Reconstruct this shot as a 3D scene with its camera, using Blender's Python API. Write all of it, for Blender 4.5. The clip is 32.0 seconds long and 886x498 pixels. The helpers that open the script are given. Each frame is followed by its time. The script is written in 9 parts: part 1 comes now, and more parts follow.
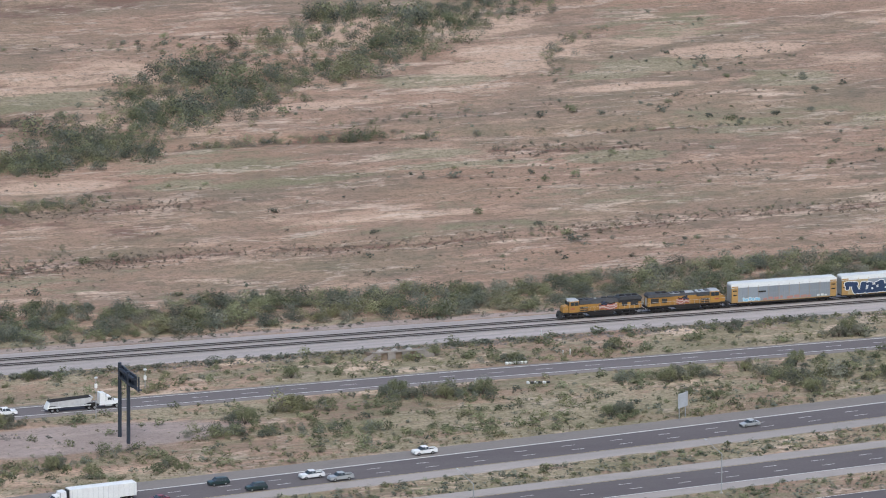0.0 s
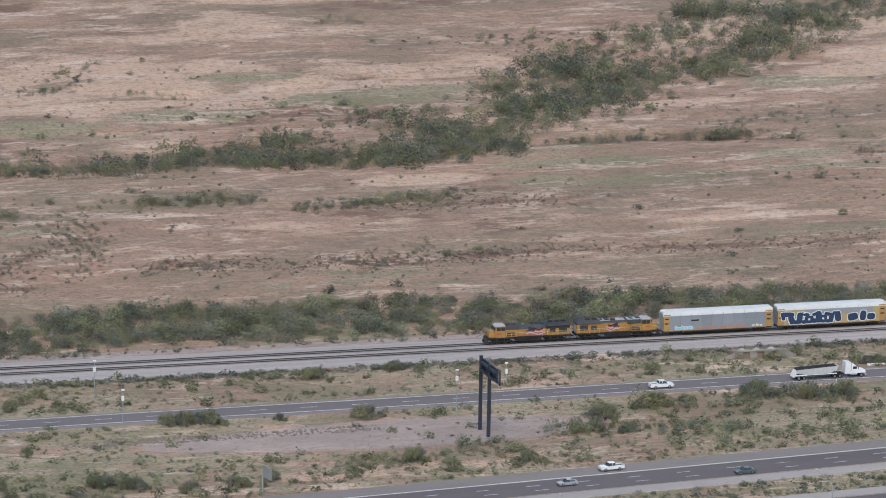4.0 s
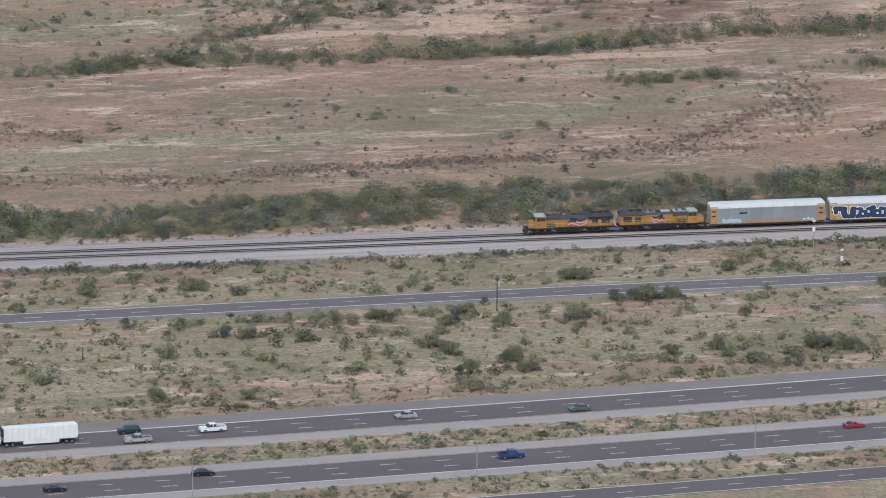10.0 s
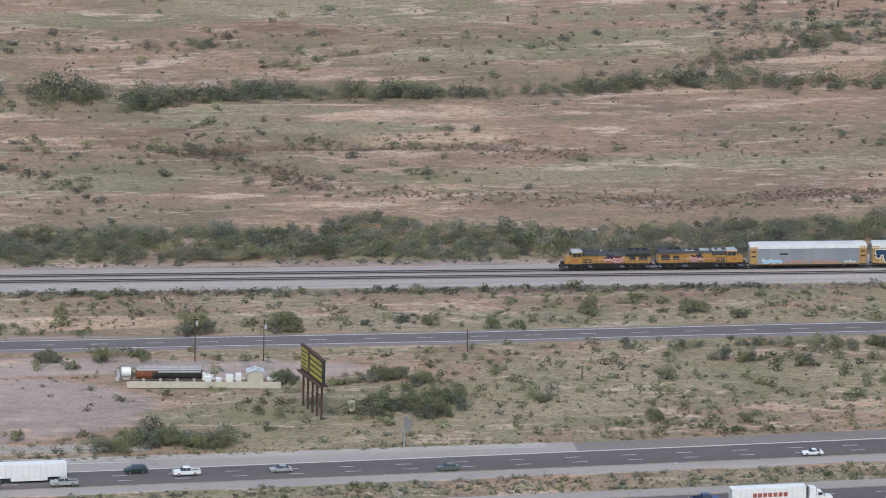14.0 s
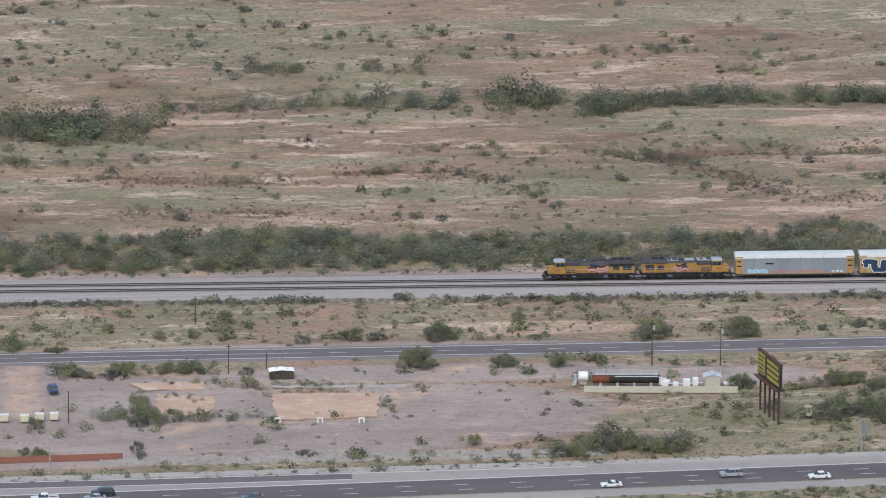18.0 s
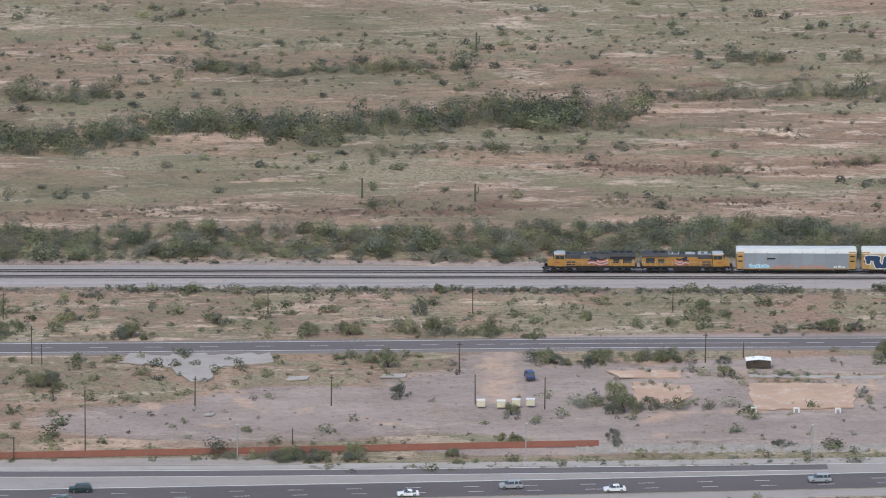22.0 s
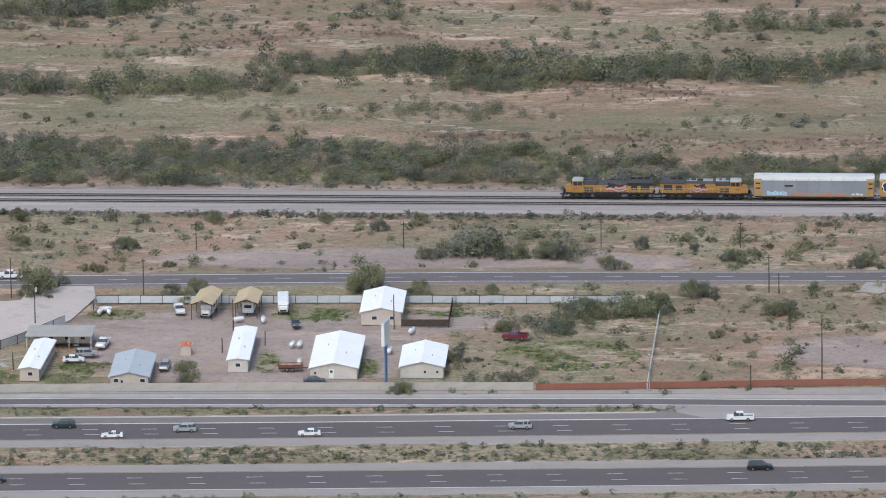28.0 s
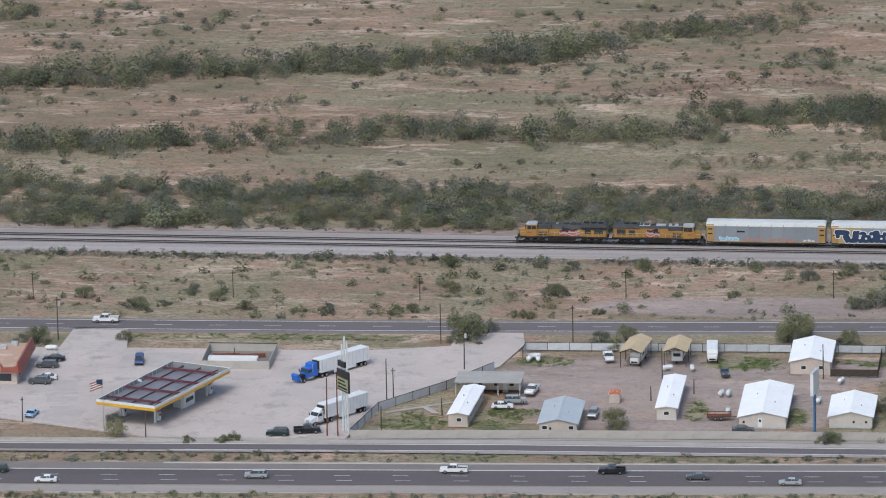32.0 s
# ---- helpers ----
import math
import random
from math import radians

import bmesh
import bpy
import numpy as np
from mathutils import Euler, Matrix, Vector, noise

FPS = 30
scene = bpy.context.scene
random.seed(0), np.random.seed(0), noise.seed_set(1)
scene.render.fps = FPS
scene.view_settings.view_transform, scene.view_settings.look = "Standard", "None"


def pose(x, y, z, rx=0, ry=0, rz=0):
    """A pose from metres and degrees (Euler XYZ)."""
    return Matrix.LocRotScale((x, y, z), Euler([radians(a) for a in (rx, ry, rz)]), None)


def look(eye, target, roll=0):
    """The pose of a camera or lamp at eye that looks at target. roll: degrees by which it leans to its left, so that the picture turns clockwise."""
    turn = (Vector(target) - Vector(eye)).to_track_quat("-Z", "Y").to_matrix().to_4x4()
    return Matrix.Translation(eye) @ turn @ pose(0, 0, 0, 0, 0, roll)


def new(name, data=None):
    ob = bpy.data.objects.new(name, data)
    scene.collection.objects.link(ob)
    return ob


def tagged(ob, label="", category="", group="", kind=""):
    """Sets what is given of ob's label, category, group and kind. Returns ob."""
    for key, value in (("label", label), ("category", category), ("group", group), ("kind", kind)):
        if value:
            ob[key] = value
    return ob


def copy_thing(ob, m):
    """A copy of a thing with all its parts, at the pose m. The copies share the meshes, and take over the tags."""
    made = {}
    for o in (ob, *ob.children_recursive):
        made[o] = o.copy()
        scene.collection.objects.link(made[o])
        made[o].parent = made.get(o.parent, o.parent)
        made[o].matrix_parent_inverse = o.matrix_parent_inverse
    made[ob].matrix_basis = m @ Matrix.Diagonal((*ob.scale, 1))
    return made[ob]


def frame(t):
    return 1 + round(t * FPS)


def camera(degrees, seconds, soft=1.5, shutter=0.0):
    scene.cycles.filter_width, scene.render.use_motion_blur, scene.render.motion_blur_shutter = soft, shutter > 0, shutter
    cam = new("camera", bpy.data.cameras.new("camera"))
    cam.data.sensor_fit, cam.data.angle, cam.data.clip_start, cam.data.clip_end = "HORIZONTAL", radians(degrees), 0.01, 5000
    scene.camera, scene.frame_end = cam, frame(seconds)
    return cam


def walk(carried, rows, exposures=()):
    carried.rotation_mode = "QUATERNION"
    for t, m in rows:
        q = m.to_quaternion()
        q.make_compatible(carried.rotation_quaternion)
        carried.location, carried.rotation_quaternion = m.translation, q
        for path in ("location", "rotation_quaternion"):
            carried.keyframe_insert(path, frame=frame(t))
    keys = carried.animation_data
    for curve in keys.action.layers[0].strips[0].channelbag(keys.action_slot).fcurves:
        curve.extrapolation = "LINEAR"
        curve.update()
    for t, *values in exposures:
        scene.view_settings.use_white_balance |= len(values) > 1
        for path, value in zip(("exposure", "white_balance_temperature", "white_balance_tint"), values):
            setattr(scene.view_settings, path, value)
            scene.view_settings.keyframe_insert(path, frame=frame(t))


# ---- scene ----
# The camera stands on one high spot and turns after the train.
EYE = (0.0, 0.0, 481.5)
cam = camera(6.0678, 32.0, soft=1.05)


def aim(yaw, dip, lean):
    a, d = radians(yaw), radians(dip)
    way = (math.sin(a) * math.cos(d), math.cos(a) * math.cos(d), -math.sin(d))
    return look(EYE, (EYE[0] + 1000 * way[0], EYE[1] + 1000 * way[1], EYE[2] + 1000 * way[2]), lean)


PATH = [
    (0, 20.155, 13.349, 0.425), (0.5, 19.806, 13.423, 0.707), (1, 19.642, 13.489, 1.029), (1.5, 19.223, 13.452, 0.940),
    (2, 18.602, 13.429, 1.089), (2.5, 18.234, 13.443, 1.216), (4.5, 16.942, 13.454, 0.918), (5, 16.104, 13.640, 0.716),
    (5.5, 15.797, 13.817, 0.360), (6, 15.368, 13.879, 0.266), (6.5, 15.384, 14.085, 0.331), (7, 14.922, 14.211, 0.369),
    (7.5, 14.585, 14.290, 0.290), (8, 14.277, 14.306, 0.514), (8.5, 13.880, 14.252, 0.611), (9, 13.359, 14.096, 0.632),
    (9.5, 12.930, 14.059, 0.574), (10, 12.525, 14.442, 0.606), (10.5, 12.108, 14.558, 0.721), (11, 11.806, 14.399, 0.535),
    (11.5, 11.484, 14.373, 0.619), (12, 10.650, 14.427, 0.934), (12.5, 10.106, 14.239, 0.910), (13, 9.890, 14.106, 0.948),
    (13.5, 9.419, 14.325, 1.152), (15.5, 7.954, 14.327, 1.035), (16, 7.531, 14.067, 1.026), (16.5, 7.063, 14.212, 0.713),
    (17, 6.607, 14.348, 0.223), (17.5, 6.105, 14.338, 0.200), (18, 5.738, 14.362, 0.376), (18.5, 5.410, 14.418, 0.223),
    (19, 5.088, 14.289, 0.395), (19.5, 4.472, 14.159, 0.297), (20, 3.887, 14.443, 0.254), (20.5, 3.446, 14.581, 0.089),
    (21, 3.356, 14.458, 0.188), (21.5, 2.999, 14.438, 0.175), (22, 2.353, 14.462, 0.312), (22.5, 2.041, 14.364, 0.476),
    (23, 1.650, 14.355, 0.171), (23.5, 1.290, 14.539, 0.247), (24, 0.957, 14.482, 0.325), (24.5, 0.168, 14.466, 0.087),
    (25, -0.339, 14.588, -0.204), (25.5, -0.835, 14.604, -0.373), (27.5, -2.435, 14.880, -0.765), (28, -2.872, 14.931, -0.751),
    (28.5, -3.374, 14.727, -0.911), (29, -3.724, 14.605, -0.845), (29.5, -3.935, 14.517, -0.920), (30, -4.129, 14.453, -0.954),
    (30.5, -4.539, 14.428, -0.978), (31, -5.256, 14.522, -0.795), (31.5, -5.722, 14.608, -0.815), (32, -5.913, 14.557, -0.984)]
walk(cam, [(t, aim(yaw, dip, lean)) for t, yaw, dip, lean in PATH], exposures=[(0, 0.34, 5830, 5), (4, 0.26, 5830, 5), (28, 0.26, 5830, 5), (32, 0.14, 5830, 5)])

# Overcast daylight with a weak, wide sun.
world = bpy.data.worlds.new("overcast_sky")
scene.world = world
world.use_nodes = True
wn = world.node_tree.nodes
sky = wn.new("ShaderNodeTexSky")
sky.sky_type, sky.sun_disc = "NISHITA", False
sky.sun_elevation, sky.sun_rotation = radians(52), radians(200)
sky.air_density, sky.dust_density, sky.ozone_density = 1.0, 4.0, 0.6
world.node_tree.links.new(sky.outputs[0], wn["Background"].inputs[0])
wn["Background"].inputs[1].default_value = 0.15
sun = new("sun", bpy.data.lights.new("sun", "SUN"))
sun.data.energy, sun.data.angle, sun.data.color = 1.0, radians(22), (1.0, 0.96, 0.9)
sun.matrix_world = look((0, 0, 900), (0.34 * 500, 0.94 * 500, 900 - 1.28 * 500))


# ---- materials ----
def mat(name, rough=0.8, metal=0.0):
    m = bpy.data.materials.new(name)
    m.use_nodes = True
    b = m.node_tree.nodes["Principled BSDF"]
    b.inputs["Roughness"].default_value = rough
    b.inputs["Metallic"].default_value = metal
    if rough >= 0.8:
        b.inputs["Specular IOR Level"].default_value = 0.15
    return m, m.node_tree, b


def node(nt, kind, **props):
    n = nt.nodes.new(kind)
    for k, v in props.items():
        if k == "op":
            n.operation = v
        elif k == "blend":
            n.blend_type = v
    return n


def noise_of(nt, scale, detail=4.0, vec=None, rough=0.6, stretch=None):
    n = nt.nodes.new("ShaderNodeTexNoise")
    n.inputs["Scale"].default_value = scale
    n.inputs["Detail"].default_value = detail
    n.inputs["Roughness"].default_value = rough
    if vec is None:
        vec = nt.nodes.new("ShaderNodeTexCoord").outputs["Object"]
    if stretch:
        mp = nt.nodes.new("ShaderNodeMapping")
        mp.inputs["Scale"].default_value = stretch
        nt.links.new(vec, mp.inputs["Vector"])
        vec = mp.outputs[0]
    nt.links.new(vec, n.inputs["Vector"])
    return n.outputs["Fac"]


def ramp(nt, fac, lo, hi):
    n = nt.nodes.new("ShaderNodeMapRange")
    n.inputs["From Min"].default_value, n.inputs["From Max"].default_value = lo, hi
    nt.links.new(fac, n.inputs["Value"])
    return n.outputs[0]


def mix(nt, fac, a, b, blend="MIX"):
    n = nt.nodes.new("ShaderNodeMix")
    n.data_type, n.blend_type = "RGBA", blend
    n.clamp_factor = True
    ins = [n.inputs[0], n.inputs[6], n.inputs[7]]
    for sock, v in zip(ins, (fac, a, b)):
        if isinstance(v, (int, float)):
            sock.default_value = v
        elif isinstance(v, tuple):
            sock.default_value = (*v, 1.0)
        else:
            nt.links.new(v, sock)
    return n.outputs[2]


def maths(nt, op, a, b=None):
    n = nt.nodes.new("ShaderNodeMath")
    n.operation = op
    for sock, v in zip(n.inputs, (a, b)):
        if v is None:
            continue
        if isinstance(v, (int, float)):
            sock.default_value = v
        else:
            nt.links.new(v, sock)
    return n.outputs[0]


def bump(nt, b, height, strength=0.4, dist=0.05):
    n = nt.nodes.new("ShaderNodeBump")
    n.inputs["Strength"].default_value, n.inputs["Distance"].default_value = strength, dist
    nt.links.new(height, n.inputs["Height"])
    nt.links.new(n.outputs[0], b.inputs["Normal"])


def surf(name, c1, c2, scale=1.0, fine=12.0, rough=0.8, metal=0.0, dirt=None, dirt_amount=0.35, stretch=None, vary=0.0):
    """A surface of two close colours, mottled at two scales, with a third for dirt and wear."""
    m, nt, b = mat(name, rough, metal)
    big, small = noise_of(nt, scale, 3.0, stretch=stretch), noise_of(nt, fine, 3.0)
    col = mix(nt, ramp(nt, big, 0.3, 0.7), c1, c2)
    col = mix(nt, maths(nt, "MULTIPLY", ramp(nt, small, 0.45, 0.75), 0.35), col, tuple(v * 0.7 for v in c1))
    if dirt:
        patch = ramp(nt, noise_of(nt, scale * 2.3, 5.0, rough=0.75), 0.52, 0.72)
        col = mix(nt, maths(nt, "MULTIPLY", patch, dirt_amount), col, dirt)
    if vary:
        info = nt.nodes.new("ShaderNodeObjectInfo")
        hsv = nt.nodes.new("ShaderNodeHueSaturation")
        nt.links.new(ramp(nt, info.outputs["Random"], 0, 1), hsv.inputs["Value"])
        mr = hsv.inputs["Value"].links[0].from_node
        mr.inputs["To Min"].default_value, mr.inputs["To Max"].default_value = 1 - vary, 1 + vary
        nt.links.new(col, hsv.inputs["Color"])
        col = hsv.outputs[0]
    nt.links.new(col, b.inputs["Base Color"])
    bump(nt, b, small, 0.25, 0.02)
    return m


def leaf(name, c1, c2, c3):
    """Foliage: each leaf clump takes its own shade, and whole crowns drift in hue over a few metres."""
    m, nt, b = mat(name, 0.85)
    geo = nt.nodes.new("ShaderNodeNewGeometry")
    info = nt.nodes.new("ShaderNodeObjectInfo")
    where = nt.nodes.new("ShaderNodeVectorMath")
    nt.links.new(nt.nodes.new("ShaderNodeTexCoord").outputs["Object"], where.inputs[0])
    nt.links.new(info.outputs["Location"], where.inputs[1])
    col = mix(nt, ramp(nt, noise_of(nt, 0.16, 2.0, vec=where.outputs[0]), 0.35, 0.65), c1, c2)
    col = mix(nt, ramp(nt, noise_of(nt, 0.05, 2.0, vec=where.outputs[0]), 0.5, 0.75), col, c3)
    tint = nt.nodes.new("ShaderNodeAttribute")
    tint.attribute_name = "tint"
    sh = ramp(nt, geo.outputs["Random Per Island"], 0, 1)
    sh.node.inputs["To Min"].default_value, sh.node.inputs["To Max"].default_value = 0.86, 1.15
    per = ramp(nt, tint.outputs["Fac"], 0, 1)
    per.node.inputs["To Min"].default_value, per.node.inputs["To Max"].default_value = 0.6, 1.45
    own = ramp(nt, info.outputs["Random"], 0, 1)
    own.node.inputs["To Min"].default_value, own.node.inputs["To Max"].default_value = 0.88, 1.14
    hsv = nt.nodes.new("ShaderNodeHueSaturation")
    nt.links.new(maths(nt, "MULTIPLY", maths(nt, "MULTIPLY", sh, per), own), hsv.inputs["Value"])
    nt.links.new(col, hsv.inputs["Color"])
    nt.links.new(hsv.outputs[0], b.inputs["Base Color"])
    b.inputs["Specular IOR Level"].default_value = 0.08
    thin = nt.nodes.new("ShaderNodeBsdfTranslucent")
    nt.links.new(hsv.outputs[0], thin.inputs["Color"])
    both = nt.nodes.new("ShaderNodeMixShader")
    both.inputs[0].default_value = 0.42
    nt.links.new(b.outputs[0], both.inputs[1])
    nt.links.new(thin.outputs[0], both.inputs[2])
    nt.links.new(both.outputs[0], nt.nodes["Material Output"].inputs["Surface"])
    return m


def glassy(name, col=(0.02, 0.025, 0.03)):
    m, nt, b = mat(name, 0.12)
    nt.links.new(mix(nt, noise_of(nt, 3.0, 2.0), col, tuple(v * 2 + 0.01 for v in col)), b.inputs["Base Color"])
    return m


def soil_material():
    """Desert soil: masks on the mesh say where grass, pale sand, gravel and red earth lie."""
    m, nt, b = mat("desert_soil", 0.95)
    at = nt.nodes.new("ShaderNodeAttribute")
    at.attribute_name = "soil"
    sep = nt.nodes.new("ShaderNodeSeparateColor")
    nt.links.new(at.outputs["Color"], sep.inputs[0])
    n1 = noise_of(nt, 0.03, 7.0, rough=0.7, stretch=(0.6, 1.0, 1.0))
    n2 = noise_of(nt, 0.16, 8.0, rough=0.72, stretch=(0.5, 1.0, 1.0))
    n3 = noise_of(nt, 1.1, 6.0, rough=0.72)
    n4 = noise_of(nt, 0.075, 8.0, rough=0.74, stretch=(0.35, 1.0, 1.0))
    n5 = noise_of(nt, 0.05, 5.0, rough=0.62, stretch=(0.4, 1.0, 1.0))
    red, green, sand, gravel = at.outputs["Alpha"], sep.outputs[0], sep.outputs[1], sep.outputs[2]
    calm = maths(nt, "SUBTRACT", 1.0, maths(nt, "MULTIPLY", gravel, 0.55))
    col = mix(nt, ramp(nt, n1, 0.42, 0.58), (0.245, 0.174, 0.13), (0.35, 0.233, 0.168))
    col = mix(nt, maths(nt, "MULTIPLY", ramp(nt, n2, 0.49, 0.57), 0.62), col, (0.15, 0.122, 0.09))
    col = mix(nt, maths(nt, "MULTIPLY", ramp(nt, n4, 0.535, 0.60), 0.75), col, (0.475, 0.325, 0.236))

    n0 = noise_of(nt, 0.011, 5.0, rough=0.65, stretch=(0.6, 1.0, 1.0))
    place = nt.nodes.new("ShaderNodeSeparateXYZ")
    nt.links.new(nt.nodes.new("ShaderNodeTexCoord").outputs["Object"], place.inputs[0])
    plain = maths(nt, "ADD", 0.15, maths(nt, "MULTIPLY", ramp(nt, place.outputs[1], 1820, 1880), 0.85))
    col = mix(nt, maths(nt, "MULTIPLY", maths(nt, "MULTIPLY", ramp(nt, n0, 0.46, 0.6), 0.5), plain), col, (0.36, 0.218, 0.15))
    col = mix(nt, maths(nt, "MULTIPLY", ramp(nt, n0, 0.48, 0.36), 0.5), col, (0.215, 0.18, 0.118))

    west = maths(nt, "MULTIPLY", ramp(nt, place.outputs[0], 430, 30), maths(nt, "MULTIPLY", plain, 0.38))
    col = mix(nt, west, col, mix(nt, ramp(nt, n2, 0.4, 0.6), (0.315, 0.24, 0.155), (0.19, 0.148, 0.097)))

    def soft(mask, width=0.55):
        v = maths(nt, "ADD", mask, maths(nt, "MULTIPLY", maths(nt, "SUBTRACT", n2, 0.5), width * 3.2))
        return ramp(nt, v, 0.36, 0.66)

    def veins(field, width, amount):
        """Thin braided lines where a smooth field passes its middle."""
        v = maths(nt, "ABSOLUTE", maths(nt, "SUBTRACT", field, 0.5))
        v = ramp(nt, maths(nt, "SUBTRACT", width, v), 0.0, width)
        return maths(nt, "MULTIPLY", maths(nt, "MULTIPLY", v, ramp(nt, n4, 0.46, 0.56)), maths(nt, "MULTIPLY", calm, amount))
    # broad drifts of olive grass and of bare pale earth
    n6 = noise_of(nt, 0.022, 6.0, rough=0.68, stretch=(0.45, 1.0, 1.0))
    n7 = noise_of(nt, 0.1, 6.0, rough=0.7, stretch=(0.35, 1.0, 1.0))
    col = mix(nt, maths(nt, "MULTIPLY", maths(nt, "MULTIPLY", ramp(nt, n6, 0.47, 0.6), plain), ramp(nt, place.outputs[0], 900, 150)), col, mix(nt, ramp(nt, n7, 0.42, 0.58), (0.165, 0.148, 0.092), (0.24, 0.193, 0.127)))
    col = mix(nt, soft(red), col, (0.185, 0.112, 0.084))
    stony = mix(nt, ramp(nt, n1, 0.42, 0.58), (0.298, 0.24, 0.216), (0.37, 0.3, 0.27))
    col = mix(nt, maths(nt, "MULTIPLY", soft(gravel, 0.3), 0.95), col, mix(nt, maths(nt, "MULTIPLY", ramp(nt, n2, 0.5, 0.62), 0.32), stony, (0.22, 0.18, 0.163)))
    col = mix(nt, maths(nt, "MULTIPLY", soft(sand), 0.9), col, mix(nt, n3, (0.43, 0.293, 0.21), (0.56, 0.4, 0.295)))
    grass = mix(nt, ramp(nt, n3, 0.34, 0.54), (0.165, 0.156, 0.088), mix(nt, ramp(nt, n1, 0.4, 0.6), (0.225, 0.2, 0.124), (0.345, 0.287, 0.2)))
    col = mix(nt, maths(nt, "MULTIPLY", soft(green, 0.8), 0.9), col, grass)
    # broken pale flecks, and dark braided rills between them
    fleck = maths(nt, "MULTIPLY", ramp(nt, n7, 0.55, 0.61), ramp(nt, n6, 0.52, 0.44))
    col = mix(nt, maths(nt, "MULTIPLY", fleck, maths(nt, "MULTIPLY", calm, 0.85)), col, (0.56, 0.425, 0.325))
    col = mix(nt, veins(n5, 0.022, 0.8), col, (0.5, 0.4, 0.32))
    col = mix(nt, veins(noise_of(nt, 0.11, 5.0, rough=0.6, stretch=(0.3, 1.0, 1.0)), 0.02, 0.6), col, (0.13, 0.1, 0.075))
    tufts = ramp(nt, noise_of(nt, 0.45, 5.0, rough=0.7), 0.52, 0.6)
    col = mix(nt, maths(nt, "MULTIPLY", tufts, maths(nt, "MULTIPLY", calm, 0.36)), col, (0.105, 0.092, 0.055))
    specks = ramp(nt, noise_of(nt, 1.3, 4.0, rough=0.6), 0.55, 0.62)
    col = mix(nt, maths(nt, "MULTIPLY", specks, maths(nt, "MULTIPLY", calm, 0.45)), col, (0.085, 0.073, 0.047))
    nt.links.new(col, b.inputs["Base Color"])
    bump(nt, b, maths(nt, "ADD", n2, n3), 0.5, 0.25)
    return m


SOIL = soil_material()
LANE_GREY = surf("sun_bleached_asphalt", (0.135, 0.118, 0.119), (0.162, 0.142, 0.142), 0.05, 1.5, 0.9, dirt=(0.12, 0.11, 0.11), stretch=(0.15, 1.5, 1))
ASPHALT = surf("dark_asphalt", (0.112, 0.097, 0.099), (0.137, 0.12, 0.121), 0.05, 1.5, 0.9, dirt=(0.15, 0.14, 0.13), stretch=(0.15, 1.5, 1))
SHOULDER = surf("pale_asphalt", (0.35, 0.312, 0.29), (0.295, 0.266, 0.25), 0.06, 1.2, 0.95, dirt=(0.17, 0.155, 0.14), stretch=(0.2, 2, 1))
MIDGREY = surf("worn_asphalt", (0.195, 0.174, 0.162), (0.23, 0.204, 0.19), 0.08, 1.4, 0.92, dirt=(0.11, 0.105, 0.1), stretch=(0.2, 1, 1))
PAINT_W = surf("white_road_paint", (0.72, 0.70, 0.66), (0.6, 0.58, 0.545), 0.4, 3.0, 0.7)
BALLAST = surf("grey_ballast", (0.285, 0.255, 0.242), (0.395, 0.352, 0.333), 0.3, 4.0, 0.95, dirt=(0.2, 0.18, 0.17), dirt_amount=0.5, stretch=(0.02, 1.6, 1))
BALLAST_D = surf("dark_track_stone", (0.225, 0.203, 0.192), (0.28, 0.253, 0.24), 0.2, 4.0, 0.95)
TIE = surf("dusty_sleeper_concrete", (0.22, 0.198, 0.185), (0.275, 0.25, 0.235), 0.8, 8.0, 0.9)
RAIL = surf("rusty_rail_steel", (0.04, 0.03, 0.026), (0.03, 0.024, 0.022), 0.5, 6.0, 0.6, 0.3)
CONCRETE = surf("pale_concrete", (0.42, 0.385, 0.35), (0.34, 0.31, 0.285), 0.12, 2.0, 0.9, dirt=(0.24, 0.21, 0.19))
LOTCON = surf("station_yard_concrete", (0.52, 0.455, 0.418), (0.43, 0.376, 0.348), 0.07, 1.5, 0.9, dirt=(0.21, 0.185, 0.17), dirt_amount=0.6)
LEAF_A = leaf("olive_foliage", (0.172, 0.184, 0.112), (0.222, 0.228, 0.132), (0.29, 0.27, 0.152))
LEAF_B = leaf("grey_green_foliage", (0.182, 0.19, 0.146), (0.152, 0.16, 0.13), (0.25, 0.228, 0.172))
LEAF_G = leaf("fresh_grass", (0.15, 0.2, 0.075), (0.18, 0.225, 0.085), (0.225, 0.23, 0.105))
LEAF_C = leaf("dry_scrub_foliage", (0.32, 0.275, 0.18), (0.265, 0.232, 0.152), (0.38, 0.322, 0.212))
LEAF_D = leaf("bare_brown_brush", (0.215, 0.178, 0.142), (0.245, 0.2, 0.158), (0.188, 0.162, 0.13))
PALESTONE = surf("pale_dumped_stone", (0.36, 0.33, 0.3), (0.27, 0.245, 0.22), 0.5, 3.0, 0.95)
STONE = surf("dark_dumped_stone", (0.13, 0.11, 0.1), (0.24, 0.205, 0.185), 0.5, 3.0, 0.95)
BARK = surf("grey_brown_bark", (0.11, 0.085, 0.065), (0.15, 0.12, 0.095), 1.0, 8.0, 0.95)
WHITE = surf("white_enamel", (0.72, 0.72, 0.71), (0.66, 0.66, 0.65), 0.5, 5.0, 0.35, dirt=(0.5, 0.47, 0.43), dirt_amount=0.2)
BLACKP = surf("black_paint", (0.02, 0.02, 0.022), (0.035, 0.034, 0.034), 0.7, 5.0, 0.5, dirt=(0.08, 0.07, 0.06))
